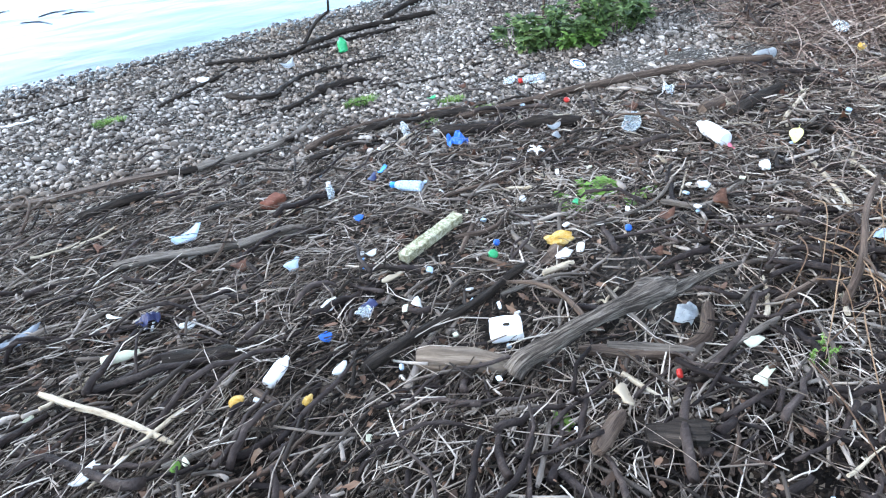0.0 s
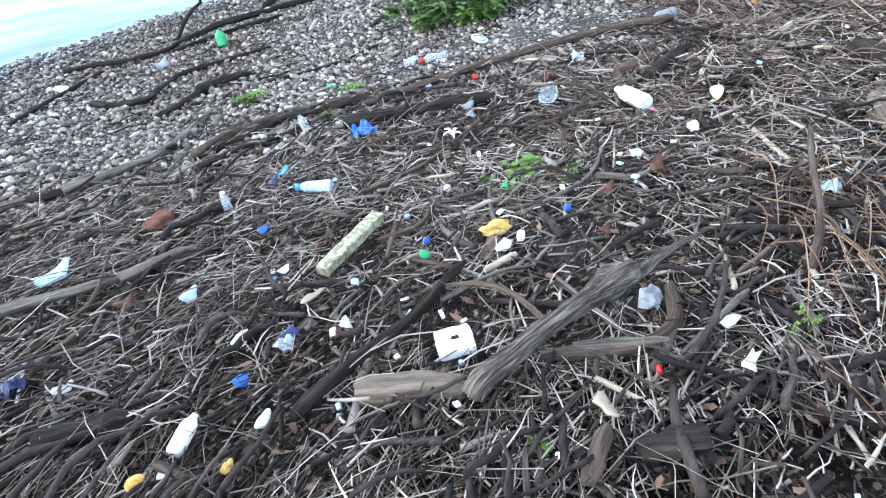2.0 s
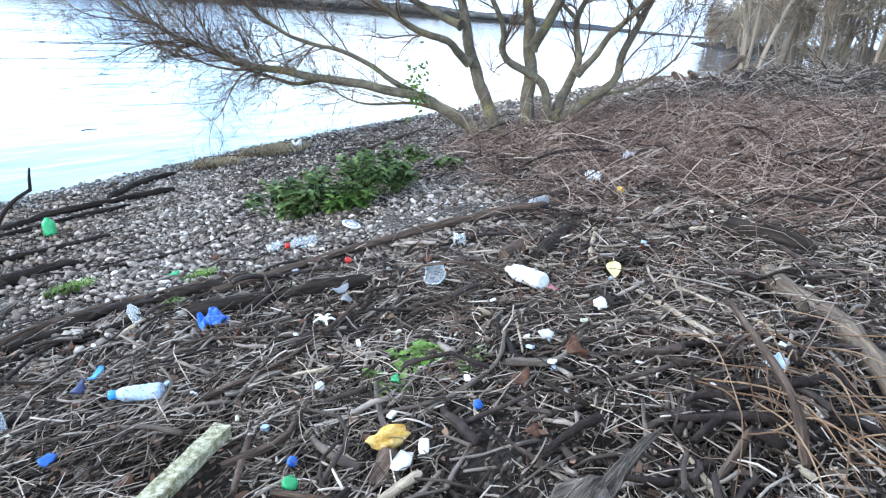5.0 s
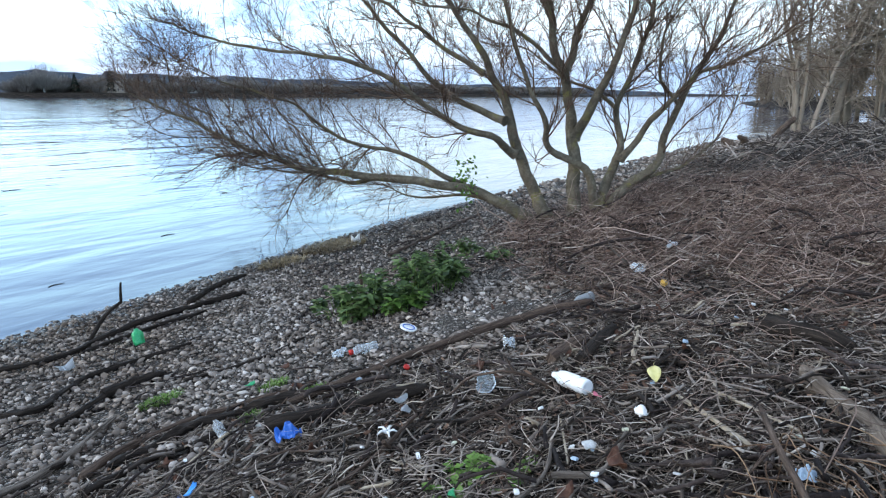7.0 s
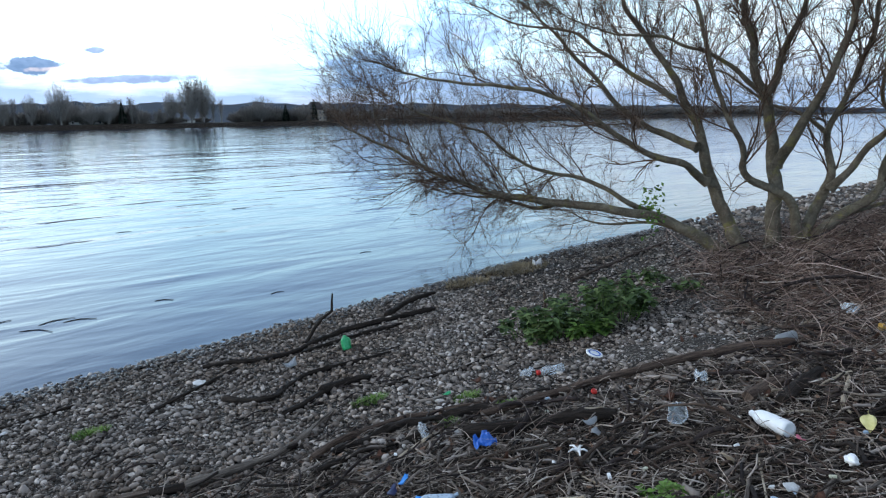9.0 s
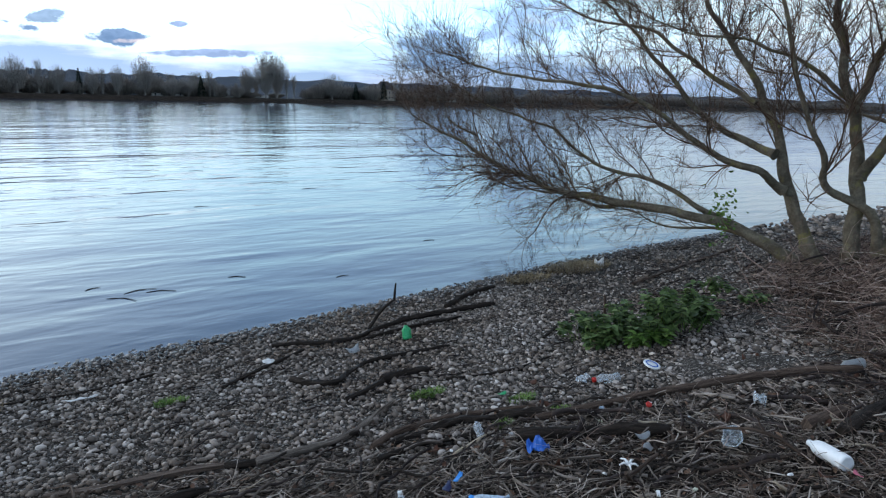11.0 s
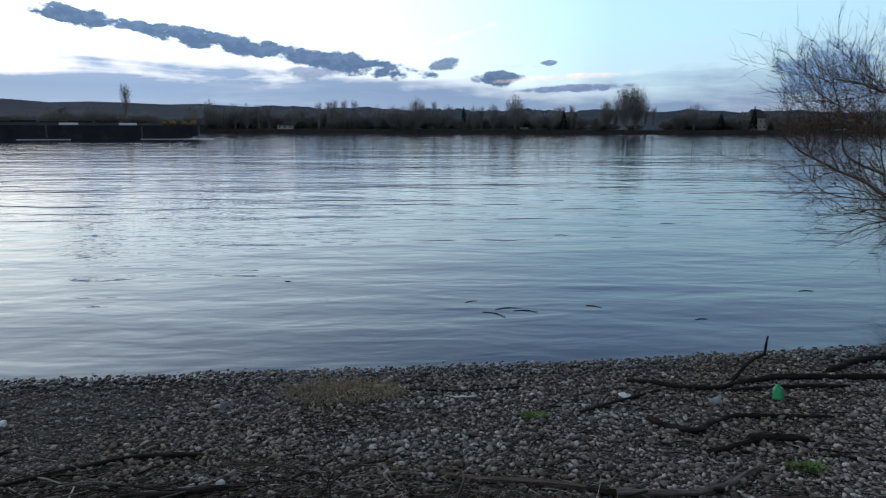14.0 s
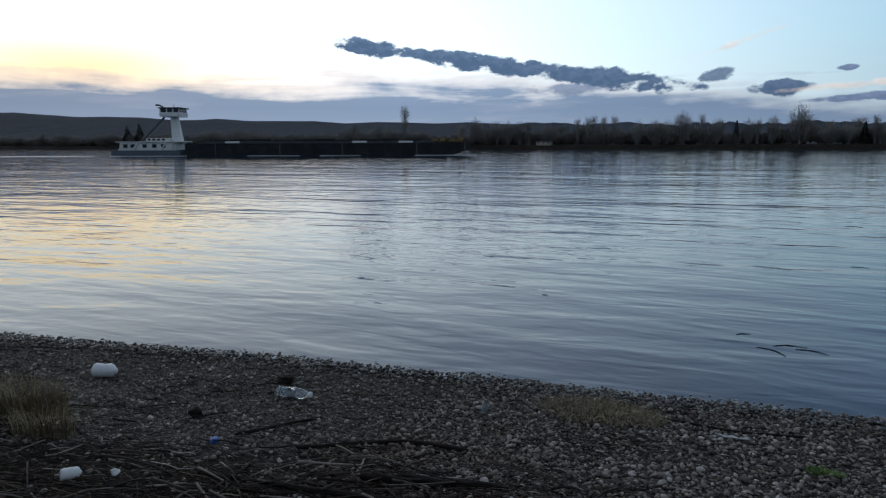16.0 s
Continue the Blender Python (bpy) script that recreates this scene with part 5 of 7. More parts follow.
# ---- plants on the beach ----
prng = random.Random(21)


def nettle(x, y, spread, height, leaves, label, mat=LEAF, group="green weeds on the shingle", name="nettle_plant", size=(0.05, 0.105)):
    ob = thing(name, (x, y, gz(x, y)), label, "plant", group)
    bm = bmesh.new()
    bl = bmesh.new()
    for s in range(max(4, leaves // 16)):
        a, r = prng.uniform(0, 6.283), spread * prng.random() ** 0.5
        foot = Vector((math.cos(a) * r * 0.45, math.sin(a) * r * 0.45, -0.01))
        tip = Vector((math.cos(a) * r, math.sin(a) * r, height * prng.uniform(0.45, 1.05)))
        line = spline([foot, foot.lerp(tip, 0.55) + Vector((0, 0, 0.18 * height)), tip], 6)
        tube(bm, line, [0.0035 - 0.0004 * i for i in range(6)], 4)
        for k in range(16):
            f = prng.uniform(0.2, 1.0)
            at = line[min(5, int(f * 5))].lerp(line[min(5, int(f * 5) + 1)], prng.random())
            b_ = prng.uniform(0, 6.283)
            way = Vector((math.cos(b_), math.sin(b_), prng.uniform(-0.55, 0.35))).normalized()
            L = prng.uniform(*size)
            leaf_blade(bl, at, way, (Vector((0, 0, 1)) - way * way.z).normalized(), L, L * prng.uniform(0.5, 0.8))
    part("stalk", bm, GRASS, ob)["kind"] = "stuff"
    part("foliage", bl, mat, ob)["kind"] = "stuff"
    return ob


for x, y, s, h, n in ((4.32, 3.75, 0.24, 0.20, 220), (4.55, 3.62, 0.28, 0.24, 240), (4.75, 3.42, 0.22, 0.20, 150), (5.02, 3.55, 0.26, 0.36, 300), (5.32, 3.48, 0.26, 0.34, 260), (4.45, 3.95, 0.25, 0.18, 180), (5.62, 3.55, 0.25, 0.2, 170), (5.0, 3.85, 0.25, 0.24, 180)):
    nettle(x, y, s * 1.05, h * 1.25, n, "leafy green nettle clump growing through the shingle")
nettle(6.3, 4.05, 0.22, 0.16, 120, "low green weed on the shingle")
nettle(7.02, 4.33, 0.25, 0.22, 150, "small leafy green weed near the tree")
nettle(6.75, 3.75, 0.22, 0.12, 110, "low green weed beside brushwood")
for k in range(3):
    nettle(4.55 + 0.12 * k, 3.42 - 0.03 * k, 0.10, 0.16, 60, "bright green young weed at the edge of the nettles", GRASS)
nettle(2.47, 1.30, 0.20, 0.045, 260, "flattened green leafy shoot on the debris", GRASS, "green shoots on the debris", "green_shoot", (0.018, 0.05))
nettle(2.66, 1.20, 0.15, 0.045, 190, "flattened green leafy shoot on the debris", GRASS, "green shoots on the debris", "green_shoot", (0.018, 0.05))
nettle(2.10, -0.02, 0.07, 0.13, 230, "small fern-like green shoot beside driftwood", GRASS, "green shoots on the debris", "green_shoot", (0.006, 0.014))
nettle(1.34, 0.33, 0.015, 0.05, 6, "small green leaf standing in the debris", GRASS, "green shoots on the debris", "green_shoot", (0.02, 0.035))


def tuft(x, y, spread, height, blades, mat, label, name="grass_tuft", flat=0.5, category="grass", group="grass tufts", kind=""):
    bm = bmesh.new()
    for k in range(blades):
        a, r = prng.uniform(0, 6.283), spread * prng.random() ** 0.6
        foot = Vector((math.cos(a) * r, math.sin(a) * r * 0.6, 0))
        foot.z = gz(x + foot.x, y + foot.y) - gz(x, y)
        b_ = prng.gauss(a, 0.8)
        L = height * prng.uniform(0.5, 1.2)
        out = Vector((math.cos(b_), math.sin(b_), 0))
        w = out.cross(Vector((0, 0, 1))) * prng.uniform(0.0016, 0.0035)
        p1, p2 = foot + out * L * flat * 0.35 + Vector((0, 0, L * 0.6)), foot + out * L * flat + Vector((0, 0, L * (1 - flat * 0.55)))
        v = [bm.verts.new(p) for p in (foot - w, foot + w, p1 + w * 0.8, p1 - w * 0.8, p2)]
        bm.faces.new((v[0], v[1], v[2], v[3]))
        bm.faces.new((v[3], v[2], v[4]))
    ob = part(name, bm, mat)
    ob.location = (x, y, gz(x, y))
    return tagged(ob, label, category, group, kind)


tuft(0.96, 5.08, 0.14, 0.049, 340, GRASS, "low bright green grass tuft on pebbles")
tuft(2.60, 3.74, 0.15, 0.049, 380, GRASS, "low green grass tuft on pebbles")
tuft(3.02, 3.12, 0.12, 0.042, 240, GRASS, "small green grass tuft beside a log")
tuft(2.62, 2.82, 0.08, 0.042, 140, GRASS, "small green moss tuft beside a log")
tuft(3.0, 2.75, 0.12, 0.035, 240, GRASS, "small green grass tuft beside a log")
tuft(-0.85, 5.85, 0.62, 0.12, 1500, STRAW, "flattened dry straw heap by the water's edge", "straw_heap", 0.95, "straw", "straw heaps", "stuff")
tuft(7.44, 7.10, 0.62, 0.14, 1200, STRAW, "flattened dry straw heap by the water's edge", "straw_heap", 0.95, "straw", "straw heaps", "stuff")
tuft(6.3, 6.95, 0.40, 0.12, 600, STRAW, "flattened dry straw heap by the water's edge", "straw_heap", 0.95, "straw", "straw heaps", "stuff")
tuft(-5.45, 3.30, 0.40, 0.42, 700, STRAW, "standing tuft of tall dry grass", "dry_grass", 0.45, "grass", "dry grass tufts")
tuft(-6.0, 3.10, 0.45, 0.40, 600, STRAW, "standing tuft of tall dry grass", "dry_grass", 0.5, "grass", "dry grass tufts")
tuft(-4.9, 3.05, 0.30, 0.25, 300, STRAW, "small tuft of tall dry grass", "dry_grass", 0.6, "grass", "dry grass tufts")
stake = log("stake", [(5.28, 4.47, gz(5.28, 4.47) - 0.03), (5.27, 4.46, gz(5.28, 4.47) + 0.15), (5.24, 4.45, gz(5.28, 4.47) + 0.30)], 0.016, 0.012, LOG_BROWN, "short brown stake standing in the shingle", "stake", 0, 0.2, 0.3)
# thin rusty stems hanging over the pile
for k in range(40):
    x, y = 2.85 + prng.gauss(0, 0.25), 0.10 + prng.gauss(0, 0.13)
    L = prng.uniform(0.3, 0.75)
    z = gz(x, y) + float(heap(x, y)) + 0.05
    b_ = prng.gauss(3.85, 0.45)
    ex, ey = x + math.cos(b_) * L, y + math.sin(b_) * L
    log("dead_reed", [(x, y, z), ((x + ex) / 2 + prng.gauss(0, 0.04), (y + ey) / 2 + prng.gauss(0, 0.04), z + prng.uniform(0.04, 0.15)), (ex, ey, gz(ex, ey) + float(heap(ex, ey)) + prng.uniform(0.01, 0.05))],
        0.0030, 0.0013, RUST_REED, "thin rust-brown dead reed arching over the debris", "dead reed", 0, 0, 6.0, "dead reeds", 10, 5)

# ---- litter ----
WHITE = material("dirty_white_plastic", [(0.0, (0.55, 0.56, 0.55)), (0.4, (0.74, 0.75, 0.75)), (1.0, (0.85, 0.86, 0.87))], 14.0, 0.4, 0.15, depth=0.003, dirt=((0.30, 0.26, 0.19), 30.0, 0.66))
POLY = material("weathered_polystyrene", [(0.0, (0.62, 0.63, 0.62)), (0.4, (0.80, 0.81, 0.81)), (1.0, (0.88, 0.89, 0.90))], 40.0, 0.75, 0.5, depth=0.004, dirt=((0.34, 0.30, 0.20), 16.0, 0.62))
MOSSY = material("mossy_polystyrene", [(0.0, (0.05, 0.048, 0.024)), (0.40, (0.19, 0.18, 0.105)), (0.62, (0.40, 0.385, 0.28)), (1.0, (0.68, 0.665, 0.56))], 45.0, 0.8, 0.7, depth=0.006)
PALE_BLUE = material("pale_blue_plastic", [(0.0, (0.24, 0.34, 0.45)), (1.0, (0.46, 0.57, 0.68))], 12.0, 0.35, 0.1)
BLUE = material("bright_blue_plastic", [(0.0, (0.010, 0.065, 0.32)), (1.0, (0.022, 0.16, 0.58))], 14.0, 0.4, 0.1)
CYAN = material("sky_blue_plastic", [(0.0, (0.02, 0.20, 0.62)), (1.0, (0.06, 0.34, 0.80))], 14.0, 0.4, 0.1)
NAVY = material("navy_plastic", [(0.0, (0.008, 0.012, 0.05)), (1.0, (0.03, 0.04, 0.12))], 14.0, 0.4, 0.1)
GREEN = material("green_plastic", [(0.0, (0.01, 0.22, 0.08)), (1.0, (0.04, 0.42, 0.16))], 10.0, 0.3, 0.1)
RED = material("red_plastic", [(0.0, (0.32, 0.015, 0.012)), (1.0, (0.55, 0.03, 0.02))], 14.0, 0.4, 0.1)
AMBER = material("yellow_foam", [(0.0, (0.22, 0.10, 0.02)), (0.35, (0.48, 0.27, 0.05)), (0.6, (0.60, 0.42, 0.16)), (1.0, (0.78, 0.68, 0.44))], 34.0, 0.85, 0.8, depth=0.008)
LEMON = material("yellow_leaf", [(0.0, (0.46, 0.40, 0.12)), (1.0, (0.70, 0.64, 0.34))], 30.0, 0.55, 0.2)
CREAM = material("cream_plastic", [(0.0, (0.36, 0.36, 0.26)), (1.0, (0.64, 0.64, 0.50))], 14.0, 0.4, 0.1)
BRICK = material("worn_brick", [(0.0, (0.06, 0.026, 0.018)), (0.5, (0.14, 0.055, 0.036)), (1.0, (0.23, 0.11, 0.08))], 22.0, 0.85, 0.6, depth=0.006)
RUST_LEAF = material("russet_dead_leaf", [(0.0, (0.035, 0.017, 0.011)), (0.5, (0.085, 0.040, 0.026)), (1.0, (0.17, 0.09, 0.058))], 30.0, 0.6, 0.3)
CLEAR = material("scuffed_clear_plastic", [(0.0, (0.72, 0.78, 0.82)), (1.0, (0.92, 0.95, 0.97))], 20.0, 0.22, 0.08, depth=0.003, trans=0.78, ior=1.25)
FILM = material("milky_plastic_film", [(0.0, (0.34, 0.36, 0.38)), (1.0, (0.52, 0.55, 0.58))], 24.0, 0.32, 0.2, depth=0.004, trans=0.6, ior=1.2)
BLUE_CLEAR = material("bluish_clear_plastic", [(0.0, (0.34, 0.46, 0.60)), (1.0, (0.66, 0.76, 0.86))], 16.0, 0.3, 0.3, depth=0.004, trans=0.35, ior=1.25)
DULL = material("grimy_white_plastic", [(0.0, (0.30, 0.29, 0.27)), (0.4, (0.52, 0.52, 0.51)), (1.0, (0.76, 0.77, 0.78))], 26.0, 0.5, 0.3, depth=0.004, dirt=((0.20, 0.17, 0.12), 40.0, 0.58))
SLATE = material("slate_grey_plastic", [(0.0, (0.07, 0.085, 0.11)), (1.0, (0.16, 0.18, 0.22))], 20.0, 0.45, 0.2)
PINK = material("pink_plastic", [(0.0, (0.45, 0.10, 0.16)), (1.0, (0.60, 0.2, 0.25))], 14.0, 0.5, 0.1)


def lathe(bm, profile, seg=18, dent=0.0, seed=0.0, ringed=False):
    """Turn a profile of (radius, along x) about the x axis; dent crumples it."""
    rings = []
    for r, x in profile:
        ring = []
        for k in range(seg):
            a = 2 * math.pi * k / seg
            q = 1 + dent * noise.noise(Vector((x * 14 + seed, math.cos(a) * 1.2, math.sin(a) * 1.2 + seed)))
            ring.append(bm.verts.new((x, math.cos(a) * r * q, math.sin(a) * r * q)))
        rings.append(ring)
    for a, b_ in zip(rings, rings[1:]):
        for k in range(seg):
            bm.faces.new((a[k], a[(k + 1) % seg], b_[(k + 1) % seg], b_[k]))
    if ringed:
        a, b_ = rings[-1], rings[0]
        for k in range(seg):
            bm.faces.new((a[k], a[(k + 1) % seg], b_[(k + 1) % seg], b_[k]))
    else:
        bm.faces.new(list(reversed(rings[0])))
        bm.faces.new(rings[-1])


def on_heap(x, y, lift, turn, tilt=0.0, lean=0.0):
    away = Vector((0.45 - x, -0.05 - y, 0)).normalized() * lift * 1.4
    x, y = x + away.x, y + away.y
    return lay(x, y, lift + float(heap(x, y)) * 0.95, turn, tilt, lean)


def bottle(x, y, length, r, turn, body_mat, label, cap_mat=None, cap_label="", neck=0.32, dent=0.1, lift=None, band=None, tilt=0.0, lean=0.0, name="plastic_bottle", group="littered bottles", seed=0.0, ribs=True):
    """A bottle lying on its side, its neck along +x."""
    ob = thing(name, on_heap(x, y, r * 0.95 if lift is None else lift, turn, tilt, lean), label, "bottle", group)
    L = length
    prof = [(r * 0.55, -L / 2 + 0.004), (r * 0.86, -L / 2), (r, -L / 2 + 0.012)]
    n = 9
    for i in range(n):
        f = i / (n - 1)
        prof.append((r * (1 - (0.05 if ribs and i % 2 else 0.0)), -L / 2 + 0.02 + (L * (0.98 - neck) - 0.02) * f))
    prof += [(r * 0.88, L / 2 - L * neck * 0.7), (r * 0.60, L / 2 - L * neck * 0.42), (r * 0.42, L / 2 - L * neck * 0.28), (r * 0.40, L / 2 - 0.003), (r * 0.34, L / 2)]
    bm = bmesh.new()
    lathe(bm, prof, 20, dent, seed)
    part("body", bm, body_mat, ob)
    if band:
        bm = bmesh.new()
        lathe(bm, [(r * 1.012, -L * 0.18), (r * 1.02, -L * 0.175), (r * 1.02, L * 0.08), (r * 1.012, L * 0.085)], 20, dent, seed, True)
        part("label_band", bm, band, ob)
    if cap_mat:
        bm = bmesh.new()
        lathe(bm, [(r * 0.40, L / 2 - 0.020), (r * 0.56, L / 2 - 0.0195), (r * 0.57, L / 2 + 0.004), (r * 0.52, L / 2 + 0.008), (r * 0.2, L / 2 + 0.0085)], 18)
        part("cap", bm, cap_mat, ob, cap_label)
    return ob


def shard(x, y, w, h, turn, mat, label, tilt=20.0, lift=0.03, curl=0.25, seed=0, name="plastic_shard", category="plastic fragment", group="plastic fragments", thick=0.003, sharp=0.3):
    """A torn, bent scrap of sheet with thickness."""
    bm = bmesh.new()
    n = 11
    rim = []
    rr = random.Random(seed * 13 + 5)
    for k in range(n):
        a = 2 * math.pi * k / n
        q = 1 + rr.uniform(-sharp, sharp)
        rim.append((math.cos(a) * w / 2 * q, math.sin(a) * h / 2 * q))
    top, bot = [], []
    for f in (0.0, 0.55, 1.0):
        ring_t, ring_b = [], []
        for (px, py) in (rim if f else [(0, 0)]):
            p, q = px * f, py * f
            z = curl * (p * p / max(w, 0.01) * 2.2 - q * q / max(h, 0.01) * 1.2) + 0.1 * w * noise.noise(Vector((p * 30, q * 30, seed)))
            ring_t.append(bm.verts.new((p, q, z + thick / 2)))
            ring_b.append(bm.verts.new((p, q, z - thick / 2)))
        top.append(ring_t)
        bot.append(ring_b)
    for rows, flip in ((top, False), (bot, True)):
        for k in range(n):
            j = (k + 1) % n
            for f in ((rows[0][0], rows[1][k], rows[1][j]), (rows[1][k], rows[2][k], rows[2][j], rows[1][j])):
                bm.faces.new(tuple(reversed(f)) if flip else f)
    for k in range(n):
        j = (k + 1) % n
        bm.faces.new((top[2][k], bot[2][k], bot[2][j], top[2][j]))
    ob = part(name, bm, mat)
    ob.matrix_world = on_heap(x, y, lift, turn, tilt, 0)
    return tagged(ob, label, category, group)


def block(x, y, dims, turn, mat, label, name, category, tilt=0.0, lean=0.0, lift=0.0, bevel=0.012, chew=0.006, group="", cut=7):
    """A worn block with rounded, chewed edges, sitting on its base."""
    bm = bmesh.new()
    bmesh.ops.create_cube(bm, size=1.0)
    bmesh.ops.subdivide_edges(bm, edges=list(bm.edges), cuts=cut, use_grid_fill=True)
    half = Vector(dims) / 2
    for v in bm.verts:
        p = Vector(2 * s * abs(s) ** 0.25 * h * 1.19 for s, h in zip(v.co, half))
        core = Vector(max(-h + bevel, min(h - bevel, q)) for q, h in zip(p, half))
        if (p - core).length > 1e-6:
            p = core + (p - core).normalized() * bevel
        q = p * 22.0 + Vector((x, y, 0))
        p += Vector((noise.noise(q), noise.noise(q + Vector((4, 1, 8))), noise.noise(q + Vector((9, 2, 3))))) * chew
        v.co = p + Vector((0, 0, half.z))
    ob = part(name, bm, mat, smooth=False)
    ob.matrix_world = on_heap(x, y, lift, turn, tilt, lean)
    return tagged(ob, label, category, group)


def cap(x, y, r, mat, label, tilt=40.0, turn=0.0, lift=0.02):
    bm = bmesh.new()
    lathe(bm, [(r * 0.82, 0.0), (r, 0.001), (r * 1.0, r * 0.7), (r * 0.9, r * 0.84), (r * 0.3, r * 0.86)], 20)
    bmesh.ops.rotate(bm, verts=bm.verts, cent=(0, 0, 0), matrix=Matrix.Rotation(-math.pi / 2, 3, "Y"))
    ob = part("bottle_cap", bm, mat)
    ob.matrix_world = on_heap(x, y, lift, turn, tilt)
    return tagged(ob, label, "bottle cap", "bottle caps")


def cup(x, y, r, h, mat, label, turn=0.0, tilt=70.0, lift=None, name="plastic_cup"):
    """An open cup with a wall, a base and a rolled rim."""
    ob = thing(name, on_heap(x, y, r * 0.9 if lift is None else lift, turn, 0, 0) @ pose(0, 0, 0, 0, tilt - 90, 0), label, "cup", "littered cups")
    bm = bmesh.new()
    lathe(bm, [(r * 0.2, 0), (r * 0.68, 0), (r * 0.74, 0.004), (r * 0.86, h * 0.5), (r * 0.97, h), (r * 0.93, h), (r * 0.83, h * 0.5), (r * 0.70, 0.006), (r * 0.2, 0.005)], 22, 0.38, x)
    part("wall", bm, mat, ob)
    bm = bmesh.new()
    lathe(bm, [(r * 0.95, h - 0.002), (r * 1.04, h - 0.001), (r * 1.05, h + 0.003), (r * 0.95, h + 0.004), (r * 0.93, h + 0.001)], 22, 0.38, x, True)
    part("rim", bm, mat, ob)
    return ob


def film(x, y, w, h, turn, mat, label, lift=0.03, rise=0.05, seed=0, name="plastic_bag", category="plastic film", group="plastic films"):
    """A crumpled piece of thin film with thickness."""
    bm = bmesh.new()
    n = 13
    grid = [[[], []] for _ in range(n)]
    for i in range(n):
        for j in range(n):
            u, v = i / (n - 1) - 0.5, j / (n - 1) - 0.5
            edge = (1 + 0.12 * noise.noise(Vector((u * 3, v * 3, seed)))) * (1 - 0.35 * max(0, 2 * (u * u + v * v) - 0.4))
            p = Vector((u * w * edge, v * h * edge, 0))
            z = rise * (0.5 * (1 - 3 * (u * u + v * v)) + 0.9 * noise.noise(p * 22 + Vector((0, 0, seed))) + 0.5 * noise.noise(p * 48 + Vector((seed, 0, 0))))
            for k, o in ((0, 0.0), (1, -0.0015)):
                grid[i][k].append(bm.verts.new((p.x, p.y, z + o)))
    for i in range(n - 1):
        for j in range(n - 1):
            bm.faces.new((grid[i][0][j], grid[i + 1][0][j], grid[i + 1][0][j + 1], grid[i][0][j + 1]))
            bm.faces.new((grid[i][1][j + 1], grid[i + 1][1][j + 1], grid[i + 1][1][j], grid[i][1][j]))
    for i in range(n - 1):
        for a, b_ in (((grid[i][0][0], grid[i][1][0]), (grid[i + 1][0][0], grid[i + 1][1][0])), ((grid[i + 1][0][-1], grid[i + 1][1][-1]), (grid[i][0][-1], grid[i][1][-1])),
                      ((grid[0][0][i + 1], grid[0][1][i + 1]), (grid[0][0][i], grid[0][1][i])), ((grid[-1][0][i], grid[-1][1][i]), (grid[-1][0][i + 1], grid[-1][1][i + 1]))):
            bm.faces.new((a[0], a[1], b_[1], b_[0]))
    ob = part(name, bm, mat, smooth=False)
    ob.matrix_world = on_heap(x, y, lift, turn)
    return tagged(ob, label, category, group)



def lump(x, y, dims, turn, mat, label, name, category, lift=0.0, rough=0.25, seed=0.0, group=""):
    """A rounded, pitted lump resting on its underside."""
    bm = bmesh.new()
    bmesh.ops.create_icosphere(bm, subdivisions=3, radius=0.5)
    for v in bm.verts:
        q = v.co * 3.0 + Vector((seed, x, y))
        v.co *= 1 + rough * noise.noise(q) + 0.5 * rough * noise.noise(q * 2.7)
        v.co = Vector((v.co.x * dims[0], v.co.y * dims[1], (v.co.z + 0.4) * dims[2]))
    ob = part(name, bm, mat)
    ob.matrix_world = on_heap(x, y, lift, turn)
    return tagged(ob, label, category, group)


# bottles
bottle(3.54, 1.31, 0.27, 0.042, 66, WHITE, "dirty white plastic bottle lying on the reeds", neck=0.34, dent=0.05, lift=0.035, ribs=False)
bottle(1.94, 2.085, 0.175, 0.029, 127, BLUE_CLEAR, "crushed pale blue water bottle with a blue cap", CYAN, "bright blue screw cap", dent=0.22, lift=0.04, seed=3.0)
bottle(0.755, 1.145, 0.120, 0.024, 22, WHITE, "small white plastic bottle standing askew in the debris", dent=0.06, lift=0.035, lean=-20, ribs=False, seed=5.0)
bottle(0.32, 1.635, 0.125, 0.020, -12, CREAM, "small cream plastic bottle lying in the debris", CREAM, dent=0.15, lift=0.03, seed=7.0)
bottle(-3.90, 5.05, 0.38, 0.055, 4, CLEAR, "crushed clear plastic bottle lying on the pebbles", WHITE, "white screw cap", dent=0.25, band=FILM, seed=9.0)
bottle(-6.30, 4.82, 0.26, 0.075, 20, WHITE, "milky plastic canister lying on the beach", neck=0.25, dent=0.12, ribs=False, seed=11.0)
bottle(3.72, 2.98, 0.20, 0.034, 150, CLEAR, "crushed clear bottle with a red cap on the shingle", RED, "red screw cap", dent=0.3, seed=13.0)
bottle(5.95, 1.80, 0.22, 0.038, 40, CLEAR, "clear plastic bottle lying on brushwood", WHITE, "white screw cap", dent=0.2, lift=0.10, seed=15.0)
bottle(5.05, 1.90, 0.19, 0.035, 160, FILM, "milky flattened bottle at the end of a pole", dent=0.25, lift=0.06, seed=17.0)
bottle(-3.87, 2.47, 0.12, 0.04, 60, WHITE, "small white plastic pot on flattened reed", dent=0.05, neck=0.2, ribs=False, seed=19.0)
bottle(3.42, 5.55, 0.15, 0.050, 80, GREEN, "green plastic bottle end standing on the shingle", neck=0.34, dent=0.10, lift=0.07, lean=-78, seed=21.0, ribs=False)
bottle(1.60, 2.35, 0.09, 0.021, 70, CLEAR, "small milky bottle standing in the debris", WHITE, "white cap", dent=0.05, lift=0.05, lean=-70, seed=23.0)
bottle(2.42, 2.83, 0.11, 0.028, 100, CLEAR, "small clear bottle standing beside a log", dent=0.1, lift=0.06, lean=-65, seed=25.0)
